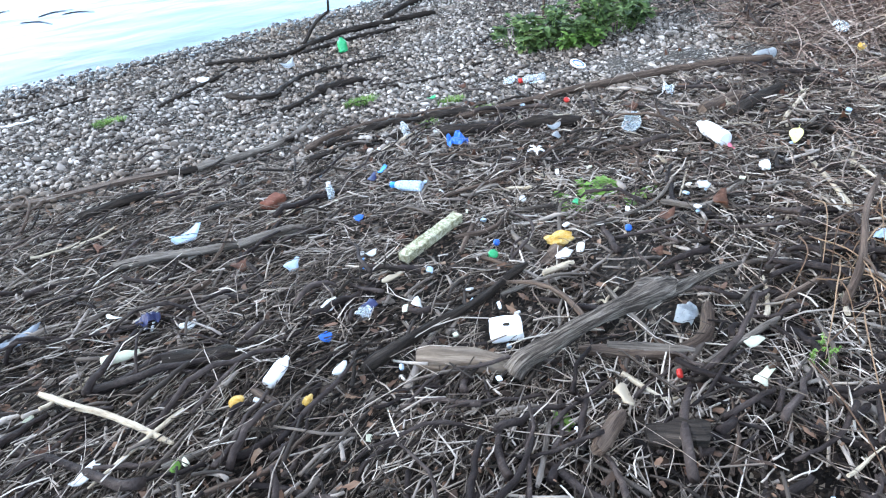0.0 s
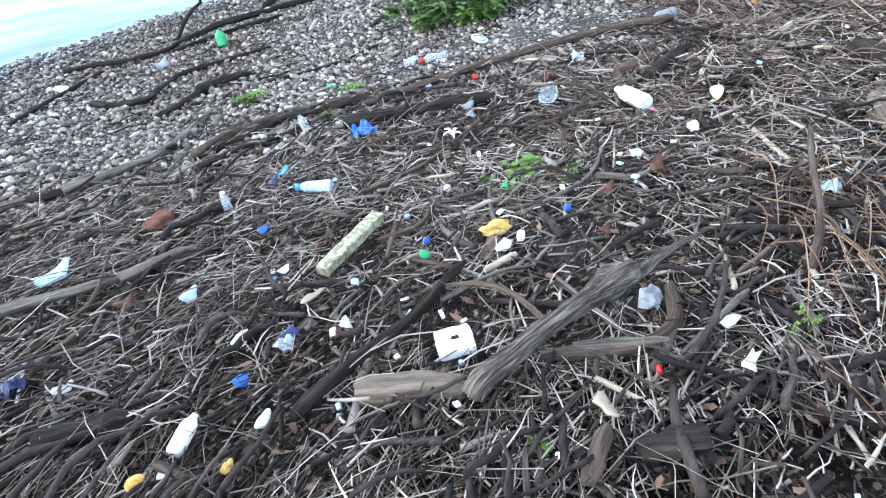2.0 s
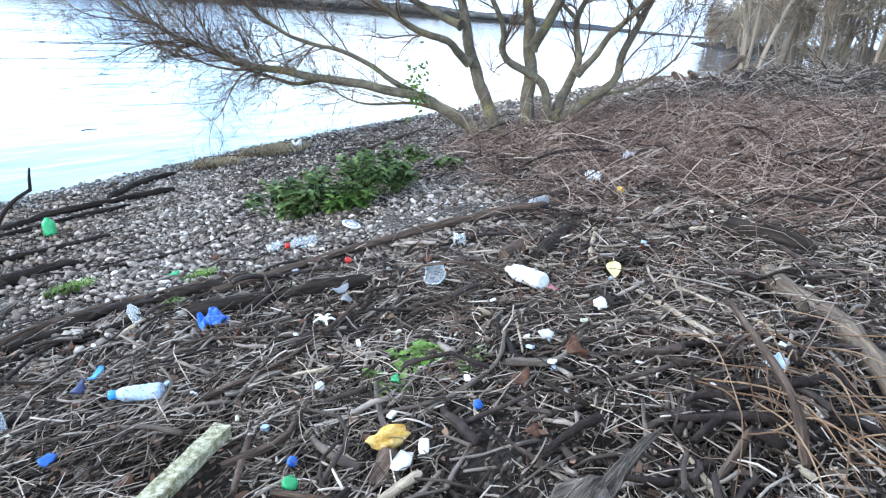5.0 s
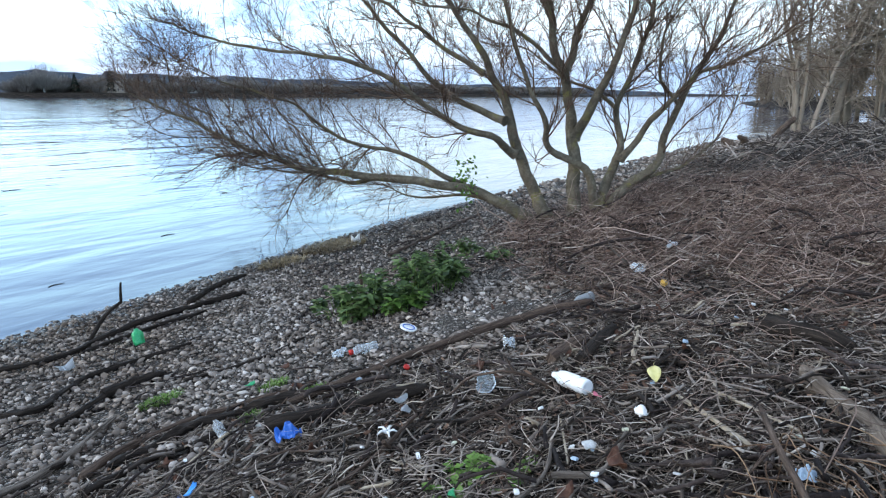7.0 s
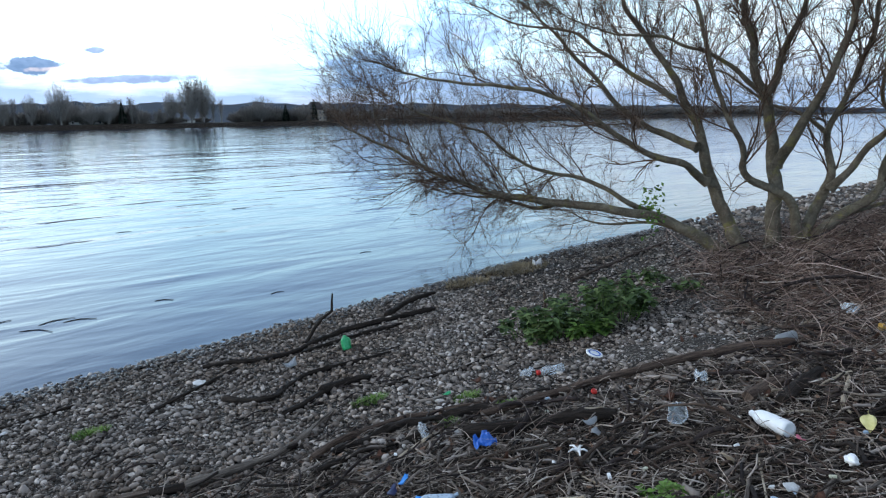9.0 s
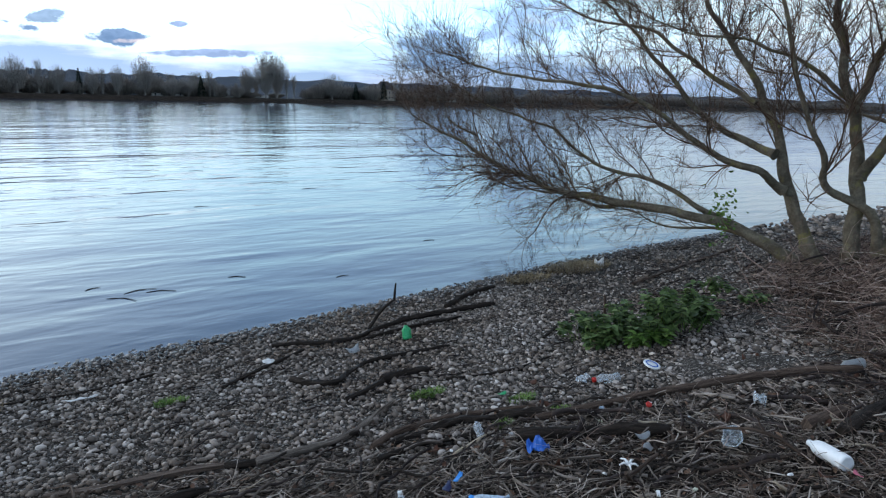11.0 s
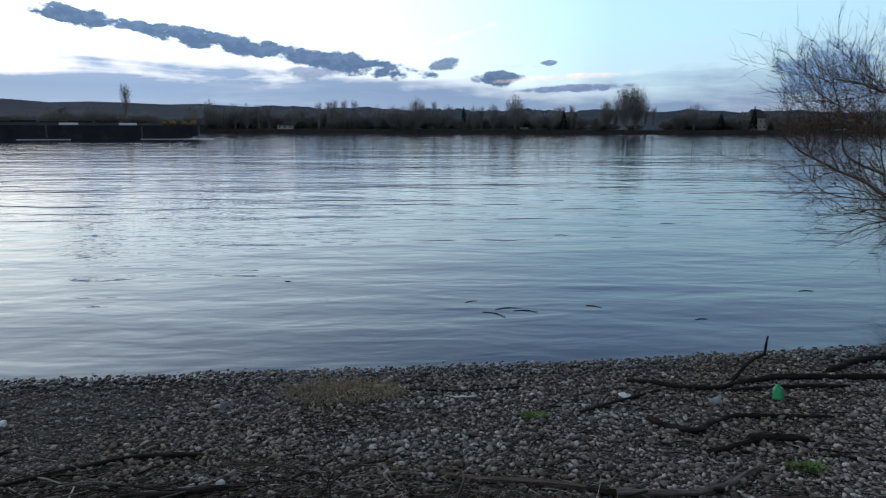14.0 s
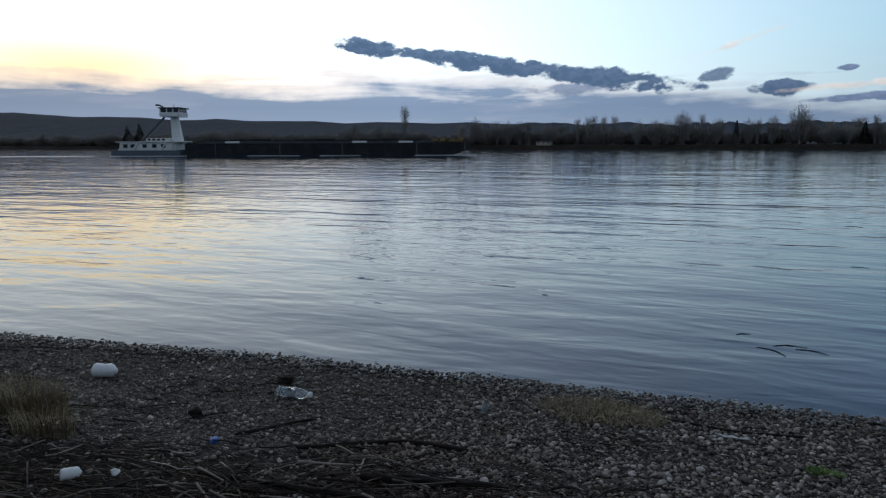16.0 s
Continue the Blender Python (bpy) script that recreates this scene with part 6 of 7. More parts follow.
# lids, cups, caps
ring = thing("jar_lid", on_heap(4.19, 2.95, 0.035, 20, 24, 0), "white and blue plastic lid lying on the shingle", "lid")
bm = bmesh.new()
lathe(bm, [(0.060, 0.0), (0.066, 0.001), (0.067, 0.012), (0.060, 0.014), (0.052, 0.013), (0.050, 0.006)], 26, ringed=True)
bmesh.ops.rotate(bm, verts=bm.verts, cent=(0, 0, 0), matrix=Matrix.Rotation(-math.pi / 2, 3, "Y"))
part("rim", bm, WHITE, ring)
bm = bmesh.new()
lathe(bm, [(0.041, 0.012), (0.0475, 0.012), (0.049, 0.0155), (0.042, 0.016), (0.040, 0.0125)], 26, ringed=True)
bmesh.ops.rotate(bm, verts=bm.verts, cent=(0, 0, 0), matrix=Matrix.Rotation(-math.pi / 2, 3, "Y"))
part("blue_print", bm, BLUE, ring, "blue printed ring")
bm = bmesh.new()
lathe(bm, [(0.01, 0.009), (0.050, 0.009), (0.0505, 0.0118), (0.01, 0.0119)], 26)
bmesh.ops.rotate(bm, verts=bm.verts, cent=(0, 0, 0), matrix=Matrix.Rotation(-math.pi / 2, 3, "Y"))
part("disc", bm, WHITE, ring)
cup(3.36, 1.70, 0.05, 0.10, CLEAR, "crumpled clear plastic cup on the reeds", 200, 60)
film(4.00, 1.95, 0.10, 0.08, 30, CLEAR, "torn clear plastic film on the reeds", 0.05, 0.06, 16)
cup(-1.92, 5.39, 0.035, 0.09, FILM, "small milky cup on the pebbles", 0, 10, 0.01)
cap(3.49, 2.40, 0.020, RED, "red bottle cap in the drift line")
cap(2.37, 0.94, 0.016, BLUE, "blue bottle cap in the debris", 60)
cap(1.88, 1.27, 0.015, BLUE, "blue bottle cap in the debris", 70)
cap(1.80, 1.20, 0.021, GREEN, "green bottle cap in the debris", 50)
cap(1.76, 0.22, 0.015, RED, "red bottle cap in the debris", 65, 30, 0.04)
cap(-3.58, 3.50, 0.035, BLUE, "blue plastic cap on the pebbles", 20)
# foam and blocks
block(1.685, 1.495, (0.39, 0.055, 0.045), 14, MOSSY, "mossy strip of polystyrene lying in the debris", "polystyrene_strip", "polystyrene", 8, 0, 0.02, 0.006, 0.005)
tray = block(1.49, 0.755, (0.118, 0.10, 0.042), -35, POLY, "white polystyrene block with a square hole", "polystyrene_block", "polystyrene", 10, 0, 0.02, 0.012, 0.006, cut=9)
# no hole is cut: a dark box in the top gives its shade
box_part("socket", (-0.008, 0.016, -0.010, 0.004, 0.038, 0.0455), LOG_DARK, tray, "dark square box in place of a shaded hole")
lump(2.075, 1.065, (0.105, 0.06, 0.06), -42, AMBER, "lump of crumbling yellow foam", "foam_lump", "foam", 0.02, 0.5)
lump(0.58, 1.07, (0.055, 0.042, 0.038), 10, AMBER, "round yellow plastic ball half sunk in debris", "yellow_ball", "ball", 0.01, 0.08)
lump(0.77, 0.92, (0.045, 0.028, 0.024), 30, AMBER, "amber-coloured lump in the debris", "amber_lump", "foam", 0.01, 0.4)
block(2.09, 0.955, (0.035, 0.032, 0.03), 30, POLY, "small white polystyrene crumb", "polystyrene_crumb", "polystyrene", 0, 0, 0.03, 0.008, 0.004, "polystyrene crumbs")
lump(3.27, 0.84, (0.07, 0.05, 0.045), 50, POLY, "crumbling white polystyrene lump", "polystyrene_crumb", "polystyrene", 0.02, 0.5, 3.0, "polystyrene crumbs")
block(1.31, 2.47, (0.15, 0.075, 0.05), 30, BRICK, "worn red brick half buried in debris", "brick_piece", "brick", 6, 5, -0.012, 0.014, 0.008)
lump(5.49, 1.42, (0.09, 0.05, 0.05), 30, AMBER, "lump of orange foam on brushwood", "foam_lump", "foam", 0.05, 0.4)
block(2.72, 0.83, (0.032, 0.03, 0.012), 0, POLY, "small white polystyrene crumb", "polystyrene_crumb", "polystyrene", 0, 0, 0.03, 0.004, 0.004, "polystyrene crumbs")
lump(-4.28, 4.05, (0.13, 0.11, 0.09), 20, LOG_DARK, "dark round stone beside a blue cap", "dark_stone", "stone", 0.0, 0.3, 7.0, "dark stones")
lump(-4.28, 5.45, (0.20, 0.14, 0.10), 0, LOG_DARK, "dark lump of wood behind a clear bottle", "dark_stone", "stone", 0.0, 0.4, 9.0, "dark stones")
# scraps
S = shard
S(2.02, 0.985, 0.095, 0.06, 15, DULL, "flat white plastic scrap under yellow foam", 12, 0.03, 0.1, 1)
S(2.93, 0.95, 0.08, 0.05, -20, DULL, "bent white plastic scrap on the reeds", 25, 0.04, 0.4, 2)
S(2.05, 0.15, 0.075, 0.035, -15, CREAM, "torn cream plastic scrap beside driftwood", 15, 0.05, 0.5, 3)
S(1.93, 0.03, 0.09, 0.04, 10, CREAM, "torn cream plastic scrap on the pile", 15, 0.06, 0.5, 4)
S(1.08, 1.37, 0.085, 0.045, 30, DULL, "oval white plastic scrap in the debris", 30, 0.03, 0.2, 5, sharp=0.12)
S(0.93, 1.00, 0.075, 0.035, 25, DULL, "oval white plastic scrap in the debris", 25, 0.03, 0.2, 6, sharp=0.12)
S(0.59, 1.65, 0.065, 0.04, 0, DULL, "small white plastic scrap in the debris", 25, 0.03, 0.2, 7)
S(0.36, 1.93, 0.085, 0.03, 120, DULL, "narrow white plastic scrap in the debris", 25, 0.03, 0.2, 8, sharp=0.12)
S(1.10, 1.77, 0.085, 0.05, 20, PALE_BLUE, "pale blue torn plastic scrap in the debris", 30, 0.03, 0.4, 9)
S(0.81, 2.43, 0.17, 0.07, 5, PALE_BLUE, "crumpled pale plastic wrapper in the debris", 20, 0.03, 0.5, 10)
S(1.57, 0.26, 0.085, 0.06, 60, LOG_PALE, "broken pale bark chip", 30, 0.05, 0.3, 11, "bark_chip", "bark", "bark chips", 0.006)
S(3.05, 1.28, 0.06, 0.07, 60, LOG_PALE, "pale bark chip standing in reeds", 50, 0.04, 0.3, 12, "bark_chip", "bark", "bark chips", 0.006)
S(1.35, 1.13, 0.06, 0.05, 60, DULL, "small white plastic scrap in the debris", 35, 0.03, 0.3, 13)
S(1.42, 1.60, 0.06, 0.03, 0, DULL, "small white plastic scrap in the debris", 15, 0.03, 0.3, 14)
S(1.53, 1.29, 0.05, 0.035, 40, PALE_BLUE, "pale blue plastic scrap in the debris", 40, 0.03, 0.3, 15)
S(1.38, 1.36, 0.12, 0.03, 3, LOG_PALE, "flat pale wood chip in the debris", 5, 0.03, 0.05, 16, "wood_chip", "wood chip", "wood chips", 0.006)
S(2.25, 1.50, 0.035, 0.03, 0, DULL, "small white plastic scrap in the debris", 40, 0.03, 0.3, 17)
S(2.71, 5.39, 0.19, 0.11, 10, FILM, "milky plastic scrap on the shingle", 12, 0.05, 0.5, 18)
S(1.93, 5.64, 0.11, 0.09, 0, DULL, "white plastic scrap on the shingle", 15, 0.04, 0.1, 19)
S(0.35, 5.70, 0.25, 0.04, -8, DULL, "white plastic strip on the shingle", 5, 0.03, 0.05, 20, sharp=0.1)
S(-3.64, 2.62, 0.09, 0.06, 0, DULL, "white plastic scrap on flattened reed", 25, 0.04, 0.4, 21)
S(7.89, 7.05, 0.18, 0.12, 0, DULL, "white block of litter near the water's edge", 10, 0.06, 0.6, 22, thick=0.05)
S(2.95, 1.96, 0.10, 0.05, 30, FILM, "milky torn scrap in the drift line", 20, 0.04, 0.4, 23)
S(3.05, 2.08, 0.09, 0.05, -20, FILM, "milky torn scrap in the drift line", 20, 0.04, 0.4, 24)
S(0.0, 2.06, 0.20, 0.085, 20, SLATE, "flat slate-grey plastic sheet in the debris", 4, 0.03, 0.15, 25, sharp=0.12)
S(0.10, 1.10, 0.10, 0.04, 30, DULL, "torn white plastic strip in the debris", 15, 0.03, 0.4, 26)
S(0.33, 0.95, 0.05, 0.03, 60, GRASS, "pale green scrap in the debris", 30, 0.03, 0.3, 27)
S(3.40, 1.10, 0.05, 0.03, 60, PINK, "pink scrap beside a white bottle", 30, 0.04, 0.3, 28)
S(2.40, 1.28, 0.07, 0.03, 40, GREEN, "bright green plastic scrap under a leafy shoot", 25, 0.03, 0.3, 29)
S(2.98, 3.30, 0.10, 0.03, 20, GREEN, "green plastic scrap on the shingle", 10, 0.03, 0.2, 30)
S(2.55, 0.88, 0.10, 0.06, 0, RUST_LEAF, "russet dead leaf on the debris", 12, 0.04, 0.5, 31, "dead_leaf", "leaf", "dead leaves", 0.002)
S(2.83, 0.78, 0.13, 0.07, 30, RUST_LEAF, "curled brown dead leaf on the debris", 12, 0.04, 0.5, 32, "dead_leaf", "leaf", "dead leaves", 0.002)
S(2.30, 0.72, 0.06, 0.04, 0, RUST_LEAF, "small russet dead leaf on the debris", 20, 0.04, 0.5, 33, "dead_leaf", "leaf", "dead leaves", 0.002)
S(0.92, 1.95, 0.08, 0.06, 0, RUST_LEAF, "brown dead leaf on the debris", 15, 0.03, 0.5, 34, "dead_leaf", "leaf", "dead leaves", 0.002)
S(3.62, 1.95, 0.08, 0.07, 0, RUST_LEAF, "russet dead leaf in the drift line", 15, 0.03, 0.5, 35, "dead_leaf", "leaf", "dead leaves", 0.002)
S(3.3, 3.35, 0.10, 0.05, 0, RUST_LEAF, "brown dead leaf on the shingle", 15, 0.03, 0.4, 36, "dead_leaf", "leaf", "dead leaves", 0.002)
S(1.55, 1.95, 0.06, 0.035, 30, BLUE, "blue scrap beside a stick", 40, 0.03, 0.3, 37)
S(1.34, 1.54, 0.095, 0.014, 62, CYAN, "narrow blue plastic strip in the debris", 20, 0.04, 0.1, 38)
S(1.96, 2.38, 0.13, 0.03, 40, CYAN, "blue plastic strip in the debris", 20, 0.04, 0.2, 39)
S(1.86, 2.33, 0.10, 0.04, 40, NAVY, "navy torn plastic beside a blue strip", 20, 0.03, 0.3, 40)
S(0.98, 1.20, 0.05, 0.04, 0, BLUE, "blue scrap in the debris", 30, 0.03, 0.3, 41)
S(1.20, 1.25, 0.06, 0.05, 0, NAVY, "navy scrap in the debris", 30, 0.03, 0.3, 42)
film(2.52, 2.38, 0.13, 0.12, 30, BLUE, "crumpled bright blue plastic bag caught on sticks", 0.05, 0.07, 2)
film(2.03, 0.39, 0.105, 0.075, 20, FILM, "milky plastic bag behind the grey root", 0.03, 0.04, 4)
film(0.47, 1.80, 0.10, 0.09, 30, NAVY, "crumpled navy plastic bag in the debris", 0.02, 0.05, 6)
film(3.62, 3.12, 0.14, 0.10, 30, CLEAR, "crumpled clear film on the shingle", 0.03, 0.04, 8)
film(1.16, 1.22, 0.07, 0.06, 10, CLEAR, "crumpled clear film in the debris", 0.04, 0.04, 10)
film(6.6, 1.7, 0.18, 0.10, 10, FILM, "milky film caught in brushwood", 0.16, 0.05, 12)
film(2.98, 0.16, 0.10, 0.07, 10, PALE_BLUE, "pale blue film scrap on the brush", 0.06, 0.04, 14)
# a torn white star-shaped lid
star = bmesh.new()
for k in range(5):
    a = 2 * math.pi * k / 5 + 0.3
    tube(star, [Vector((math.cos(a) * 0.008, math.sin(a) * 0.008, 0)), Vector((math.cos(a) * 0.03, math.sin(a) * 0.03, 0.012)), Vector((math.cos(a) * 0.055, math.sin(a) * 0.055, 0.0))], [0.009, 0.006, 0.004], 5)
ob = part("torn_lid", star, WHITE)
ob.matrix_world = on_heap(2.73, 1.90, 0.03, 0, 15)
tagged(ob, "torn star-shaped white plastic lid in the drift line", "lid")
yellow = thing("yellow_leaf", on_heap(3.71, 0.92, 0.05, 17, 0, -30) @ Matrix.Scale(0.85, 4), "single pale yellow leaf lying on the reeds", "leaf")
bm = bmesh.new()
rows = []
for i in range(11):
    u = i / 10
    w = 0.040 * math.sin(math.pi * u ** 0.75) ** 0.8 + 0.0006
    rows.append([bm.verts.new((0.062 - 0.125 * u, w * v + 0.004 * math.sin(u * 5), 0.010 * v * v + 0.012 * math.sin(u * 3.1) + z)) for z in (0.0, -0.0012) for v in (-1, -0.5, 0, 0.5, 1)])
for a, b_ in zip(rows, rows[1:]):
    for k in range(4):
        bm.faces.new((a[k], a[k + 1], b_[k + 1], b_[k]))
        bm.faces.new((b_[k + 5], b_[k + 6], a[k + 6], a[k + 5]))
    bm.faces.new((a[5], a[0], b_[0], b_[5]))
    bm.faces.new((a[4], a[9], b_[9], b_[4]))
part("blade", bm, LEMON, yellow)
bm = bmesh.new()
tube(bm, spline([(0.060, 0, 0.0), (0.085, 0.006, -0.002), (0.105, 0.004, -0.012)], 6), [0.0016, 0.0015, 0.0014, 0.0013, 0.0013, 0.0015], 5)
part("stalk", bm, LEMON, yellow)
for x0, y0, x1, y1 in ((0.56, 1.98, 0.46, 1.79), ):
    bm = bmesh.new()
    tube(bm, [Vector((0, 0, 0)), Vector((x1 - x0, y1 - y0, -0.01))], [0.006, 0.006], 8)
    ob = part("drinking_straw", bm, WHITE)
    ob.location = (x0, y0, gz(x0, y0) + 0.07)
    tagged(ob, "white plastic stick lying on a navy bag", "straw")
# odd white crumbs strewn through the drift
CRUMB = []
for k in range(4):
    CRUMB.append(block(2.2 + 0.3 * k, 1.15 - 0.1 * k, (0.03, 0.022, 0.012), 40 * k, (DULL, POLY, PALE_BLUE, CREAM)[k], ("small dirty white plastic chip in the drift", "small polystyrene crumb in the drift", "small pale blue plastic chip in the drift", "small cream plastic chip in the drift")[k],
                       "plastic_chip", "plastic fragment", 12, 0, 0.03, 0.003, 0.003, "plastic chips", 2))
for i in range(80):
    x = prng.uniform(-0.4, 5.5)
    y = float(shore(x)) - prng.uniform(4.2, 7.6)
    if math.hypot(x - 0.5, y + 0.1) < 0.8:
        continue
    ob = copy_thing(CRUMB[i % 4], on_heap(x, y, 0.012, prng.uniform(0, 360), prng.uniform(-40, 40), prng.uniform(-30, 30)))
    ob.scale = (prng.uniform(0.5, 1.3), prng.uniform(0.5, 1.3), prng.uniform(0.6, 1.2))
# russet leaves strewn through the drift
LEAFLET = shard(3.9, 1.5, 0.07, 0.045, 0, RUST_LEAF, "small russet dead leaf in the drift", 12, 0.03, 0.5, 50, "dead_leaf", "leaf", "dead leaves", 0.002)
for i in range(60):
    x = prng.uniform(-0.4, 6.5)
    y = float(shore(x)) - prng.uniform(4.0, 7.6)
    ob = copy_thing(LEAFLET, on_heap(x, y, 0.014, prng.uniform(0, 360), prng.gauss(0, 18), prng.gauss(0, 18)))
    ob.scale = (prng.uniform(0.6, 1.3),) * 3
# sticks and scraps afloat
for x, y, L, turn in ((4.0, 8.6, 0.25, 10), (2.6, 9.3, 0.3, -20), (6.5, 10.2, 0.3, 5), (1.0, 8.9, 0.5, -35), (1.25, 9.2, 0.5, 15), (1.5, 9.05, 0.45, -10), (0.7, 9.6, 0.25, 30), (-2.5, 11.0, 0.15, 0), (3.5, 16.0, 0.4, 0),
                      (7.0, 18.0, 0.5, 10), (11, 17.0, 0.4, -10), (5.0, 24.0, 0.6, 0), (-8.0, 19.0, 0.9, 5), (10, 13.5, 0.3, 20), (14, 26, 0.6, 0)):
    bm = bmesh.new()
    L *= 0.85
    tube(bm, spline([(-L / 2, 0, 0), (0, 0.12 * L, 0.002), (L / 2, -0.1 * L, 0.003)], 7), [0.003, 0.006, 0.005, 0.006, 0.005, 0.004, 0.003], 6, 0.2)
    ob = part("floating_stick", bm, LOG_DARK)
    ob.matrix_world = pose(x, y, 0.004, 0, 0, turn)
    tagged(ob, "dark stick floating on the river", "stick", "floating sticks")

# ---- far bank ----
frng = random.Random(5)


def far_crown(height, width, form, count, thick):
    """Trunk and crown of a bare tree for the distance: (trunk bmesh, crown arrays)."""
    bm = bmesh.new()
    twigs = []
    top = height * (0.95 if form == "p" else 0.62)
    line = [Vector((0.01 * height * noise.noise(Vector((i, height, 0))), 0, top * i / 7)) for i in range(8)]
    tube(bm, line, [0.032 * height * (1 - 0.8 * i / 7) * (0.5 if form == "p" else 0.75) for i in range(8)], 6, 0.1)
    for k in range(count):
        if form == "p":
            z0 = frng.uniform(0.12, 0.9)
            a = frng.uniform(0, 6.283)
            r = width / 2 * math.sin(math.pi * min(1, (1 - z0) * 1.25 + 0.1)) * 0.9
            start = Vector((0, 0, z0 * height * 0.9))
            end = Vector((math.cos(a) * r, math.sin(a) * r, min(height, z0 * height + frng.uniform(0.08, 0.2) * height)))
        else:
            a, b_ = frng.uniform(0, 6.283), math.acos(frng.uniform(-0.55, 1))
            r = frng.uniform(0.35, 1.0) ** 0.5
            if form == "v":
                b_ = math.acos(frng.uniform(-0.15, 1))
            cz, rz = (0.57, 0.43) if form == "r" else (0.5, 0.5)
            end = Vector((math.cos(a) * math.sin(b_) * r * width / 2, math.sin(a) * math.sin(b_) * r * width / 2, height * (cz + rz * math.cos(b_) * r)))
            end *= 1 + 0.10 * noise.noise(end * 0.5)
            pull = frng.uniform(0.04, 0.30) if form == "v" else frng.uniform(0.1, 0.6)
            foot = {"b": (0.0, 0.4), "v": (0.08, 0.35)}.get(form, (0.10, 0.5))
            start = Vector((end.x * pull, end.y * pull, height * frng.uniform(*foot)))
        mid = start.lerp(end, 0.55) + Vector((frng.gauss(0, 0.05), frng.gauss(0, 0.05), frng.gauss(-0.01, 0.03))) * height * 0.6
        twigs.append(([start, mid, end], [thick * 1.5, thick, thick * 0.45]))
        if form != "f":
            for j in range(2):
                q = mid.lerp(end, frng.random())
                twigs.append(([q, q + Vector((frng.gauss(0, 0.05), frng.gauss(0, 0.05), abs(frng.gauss(0.03, 0.04)))) * height], [thick * 0.7, thick * 0.35]))
    return bm, thin_rods(twigs)


def far_tree(name, x, y, height, width, form, label, mat=None, count=170, thick=0.072, extra=None):
    ob = thing(name, (x, y, gz(x, y) - 0.1), label, "tree", "trees of the far bank")
    bm, crown = far_crown(height, width, form, count, thick)
    part("trunk", bm, mat or FAR_TWIG, ob)
    c = new("crown", mesh_from("crown", *crown, mat or FAR_TWIG))
    c.parent = ob
    if extra:
        for k in range(extra):
            bm = bmesh.new()
            a = frng.uniform(0, 6.283)
            at = Vector((math.cos(a) * width * frng.uniform(0.05, 0.36), math.sin(a) * width * 0.3, height * frng.uniform(0.35, 0.85)))
            for j in range(26):
                way = Vector((frng.gauss(0, 1), frng.gauss(0, 1), frng.gauss(0, 1))).normalized()
                leaf_blade(bm, at + way * frng.uniform(0.1, 0.45), way, way.orthogonal(), 0.3, 0.22)
            part("mistletoe", bm, FAR_DARK, ob, "dark ball of mistletoe")["kind"] = "stuff"
    return ob


def conifer(x, y, height, width):
    ob = thing("conifer", (x, y, gz(x, y) - 0.1), "dark narrow conifer on the far bank", "tree", "trees of the far bank")
    bm = bmesh.new()
    tube(bm, [Vector((0, 0, height * i / 5)) for i in range(6)], [0.02 * height * (1 - 0.9 * i / 5) for i in range(6)], 6)
    part("trunk", bm, FAR_TWIG, ob)
    bm = bmesh.new()
    for k in range(420):
        f = frng.random() ** 0.8
        a = frng.uniform(0, 6.283)
        r = width / 2 * (1 - f) * frng.uniform(0.5, 1.05)
        way = Vector((math.cos(a), math.sin(a), -0.35)).normalized()
        leaf_blade(bm, Vector((math.cos(a) * r * 0.5, math.sin(a) * r * 0.5, height * (0.08 + 0.92 * f))), way, Vector((0, 0, 1)), r * 0.7 + 0.3, 0.5 + r * 0.2)
    part("needles", bm, FAR_DARK, ob)
    return ob


protos = {
    "p": far_tree("poplar", -149, 326, 21.5, 5.2, "p", "tall slim bare poplar on the far bank", count=150, thick=0.058),
    "r": far_tree("bare_tree", -109, 330, 15.0, 9.0, "r", "bare round-headed tree on the far bank", count=210, thick=0.06),
    "o": far_tree("bare_tree", 45, 326, 18.5, 12.0, "r", "broad bare oak on the far bank", count=280, thick=0.06),
    "b": far_tree("bare_shrub", 86, 324, 7.5, 9.0, "b", "dense bare shrub on the far bank", FAR_HEDGE, 170, 0.11),
    "m": far_tree("bare_tree", 100, 323, 24.0, 14.0, "v", "tall bare poplar full of mistletoe on the far bank", count=380, thick=0.055, extra=14),
}
first = {"p": 21.5, "r": 15.0, "o": 18.5, "b": 7.5, "m": 24.0}
wide = {"p": 5.2, "r": 9.0, "o": 12.0, "b": 9.0, "m": 14.0}


def plant_far(form, x, top, w, y=327.0):
    h = top - gz(x, y)
    if form == "f":
        return conifer(x, y, h, w)
    ob = copy_thing(protos[form], pose(x, y, gz(x, y) - 0.1, 0, 0, frng.uniform(0, 360)))
    s = h / first[form]
    w *= {"r": 1.35, "o": 1.1}.get(form, 1.0)
    ob.scale = (w / wide[form], w / wide[form], s)
    return ob


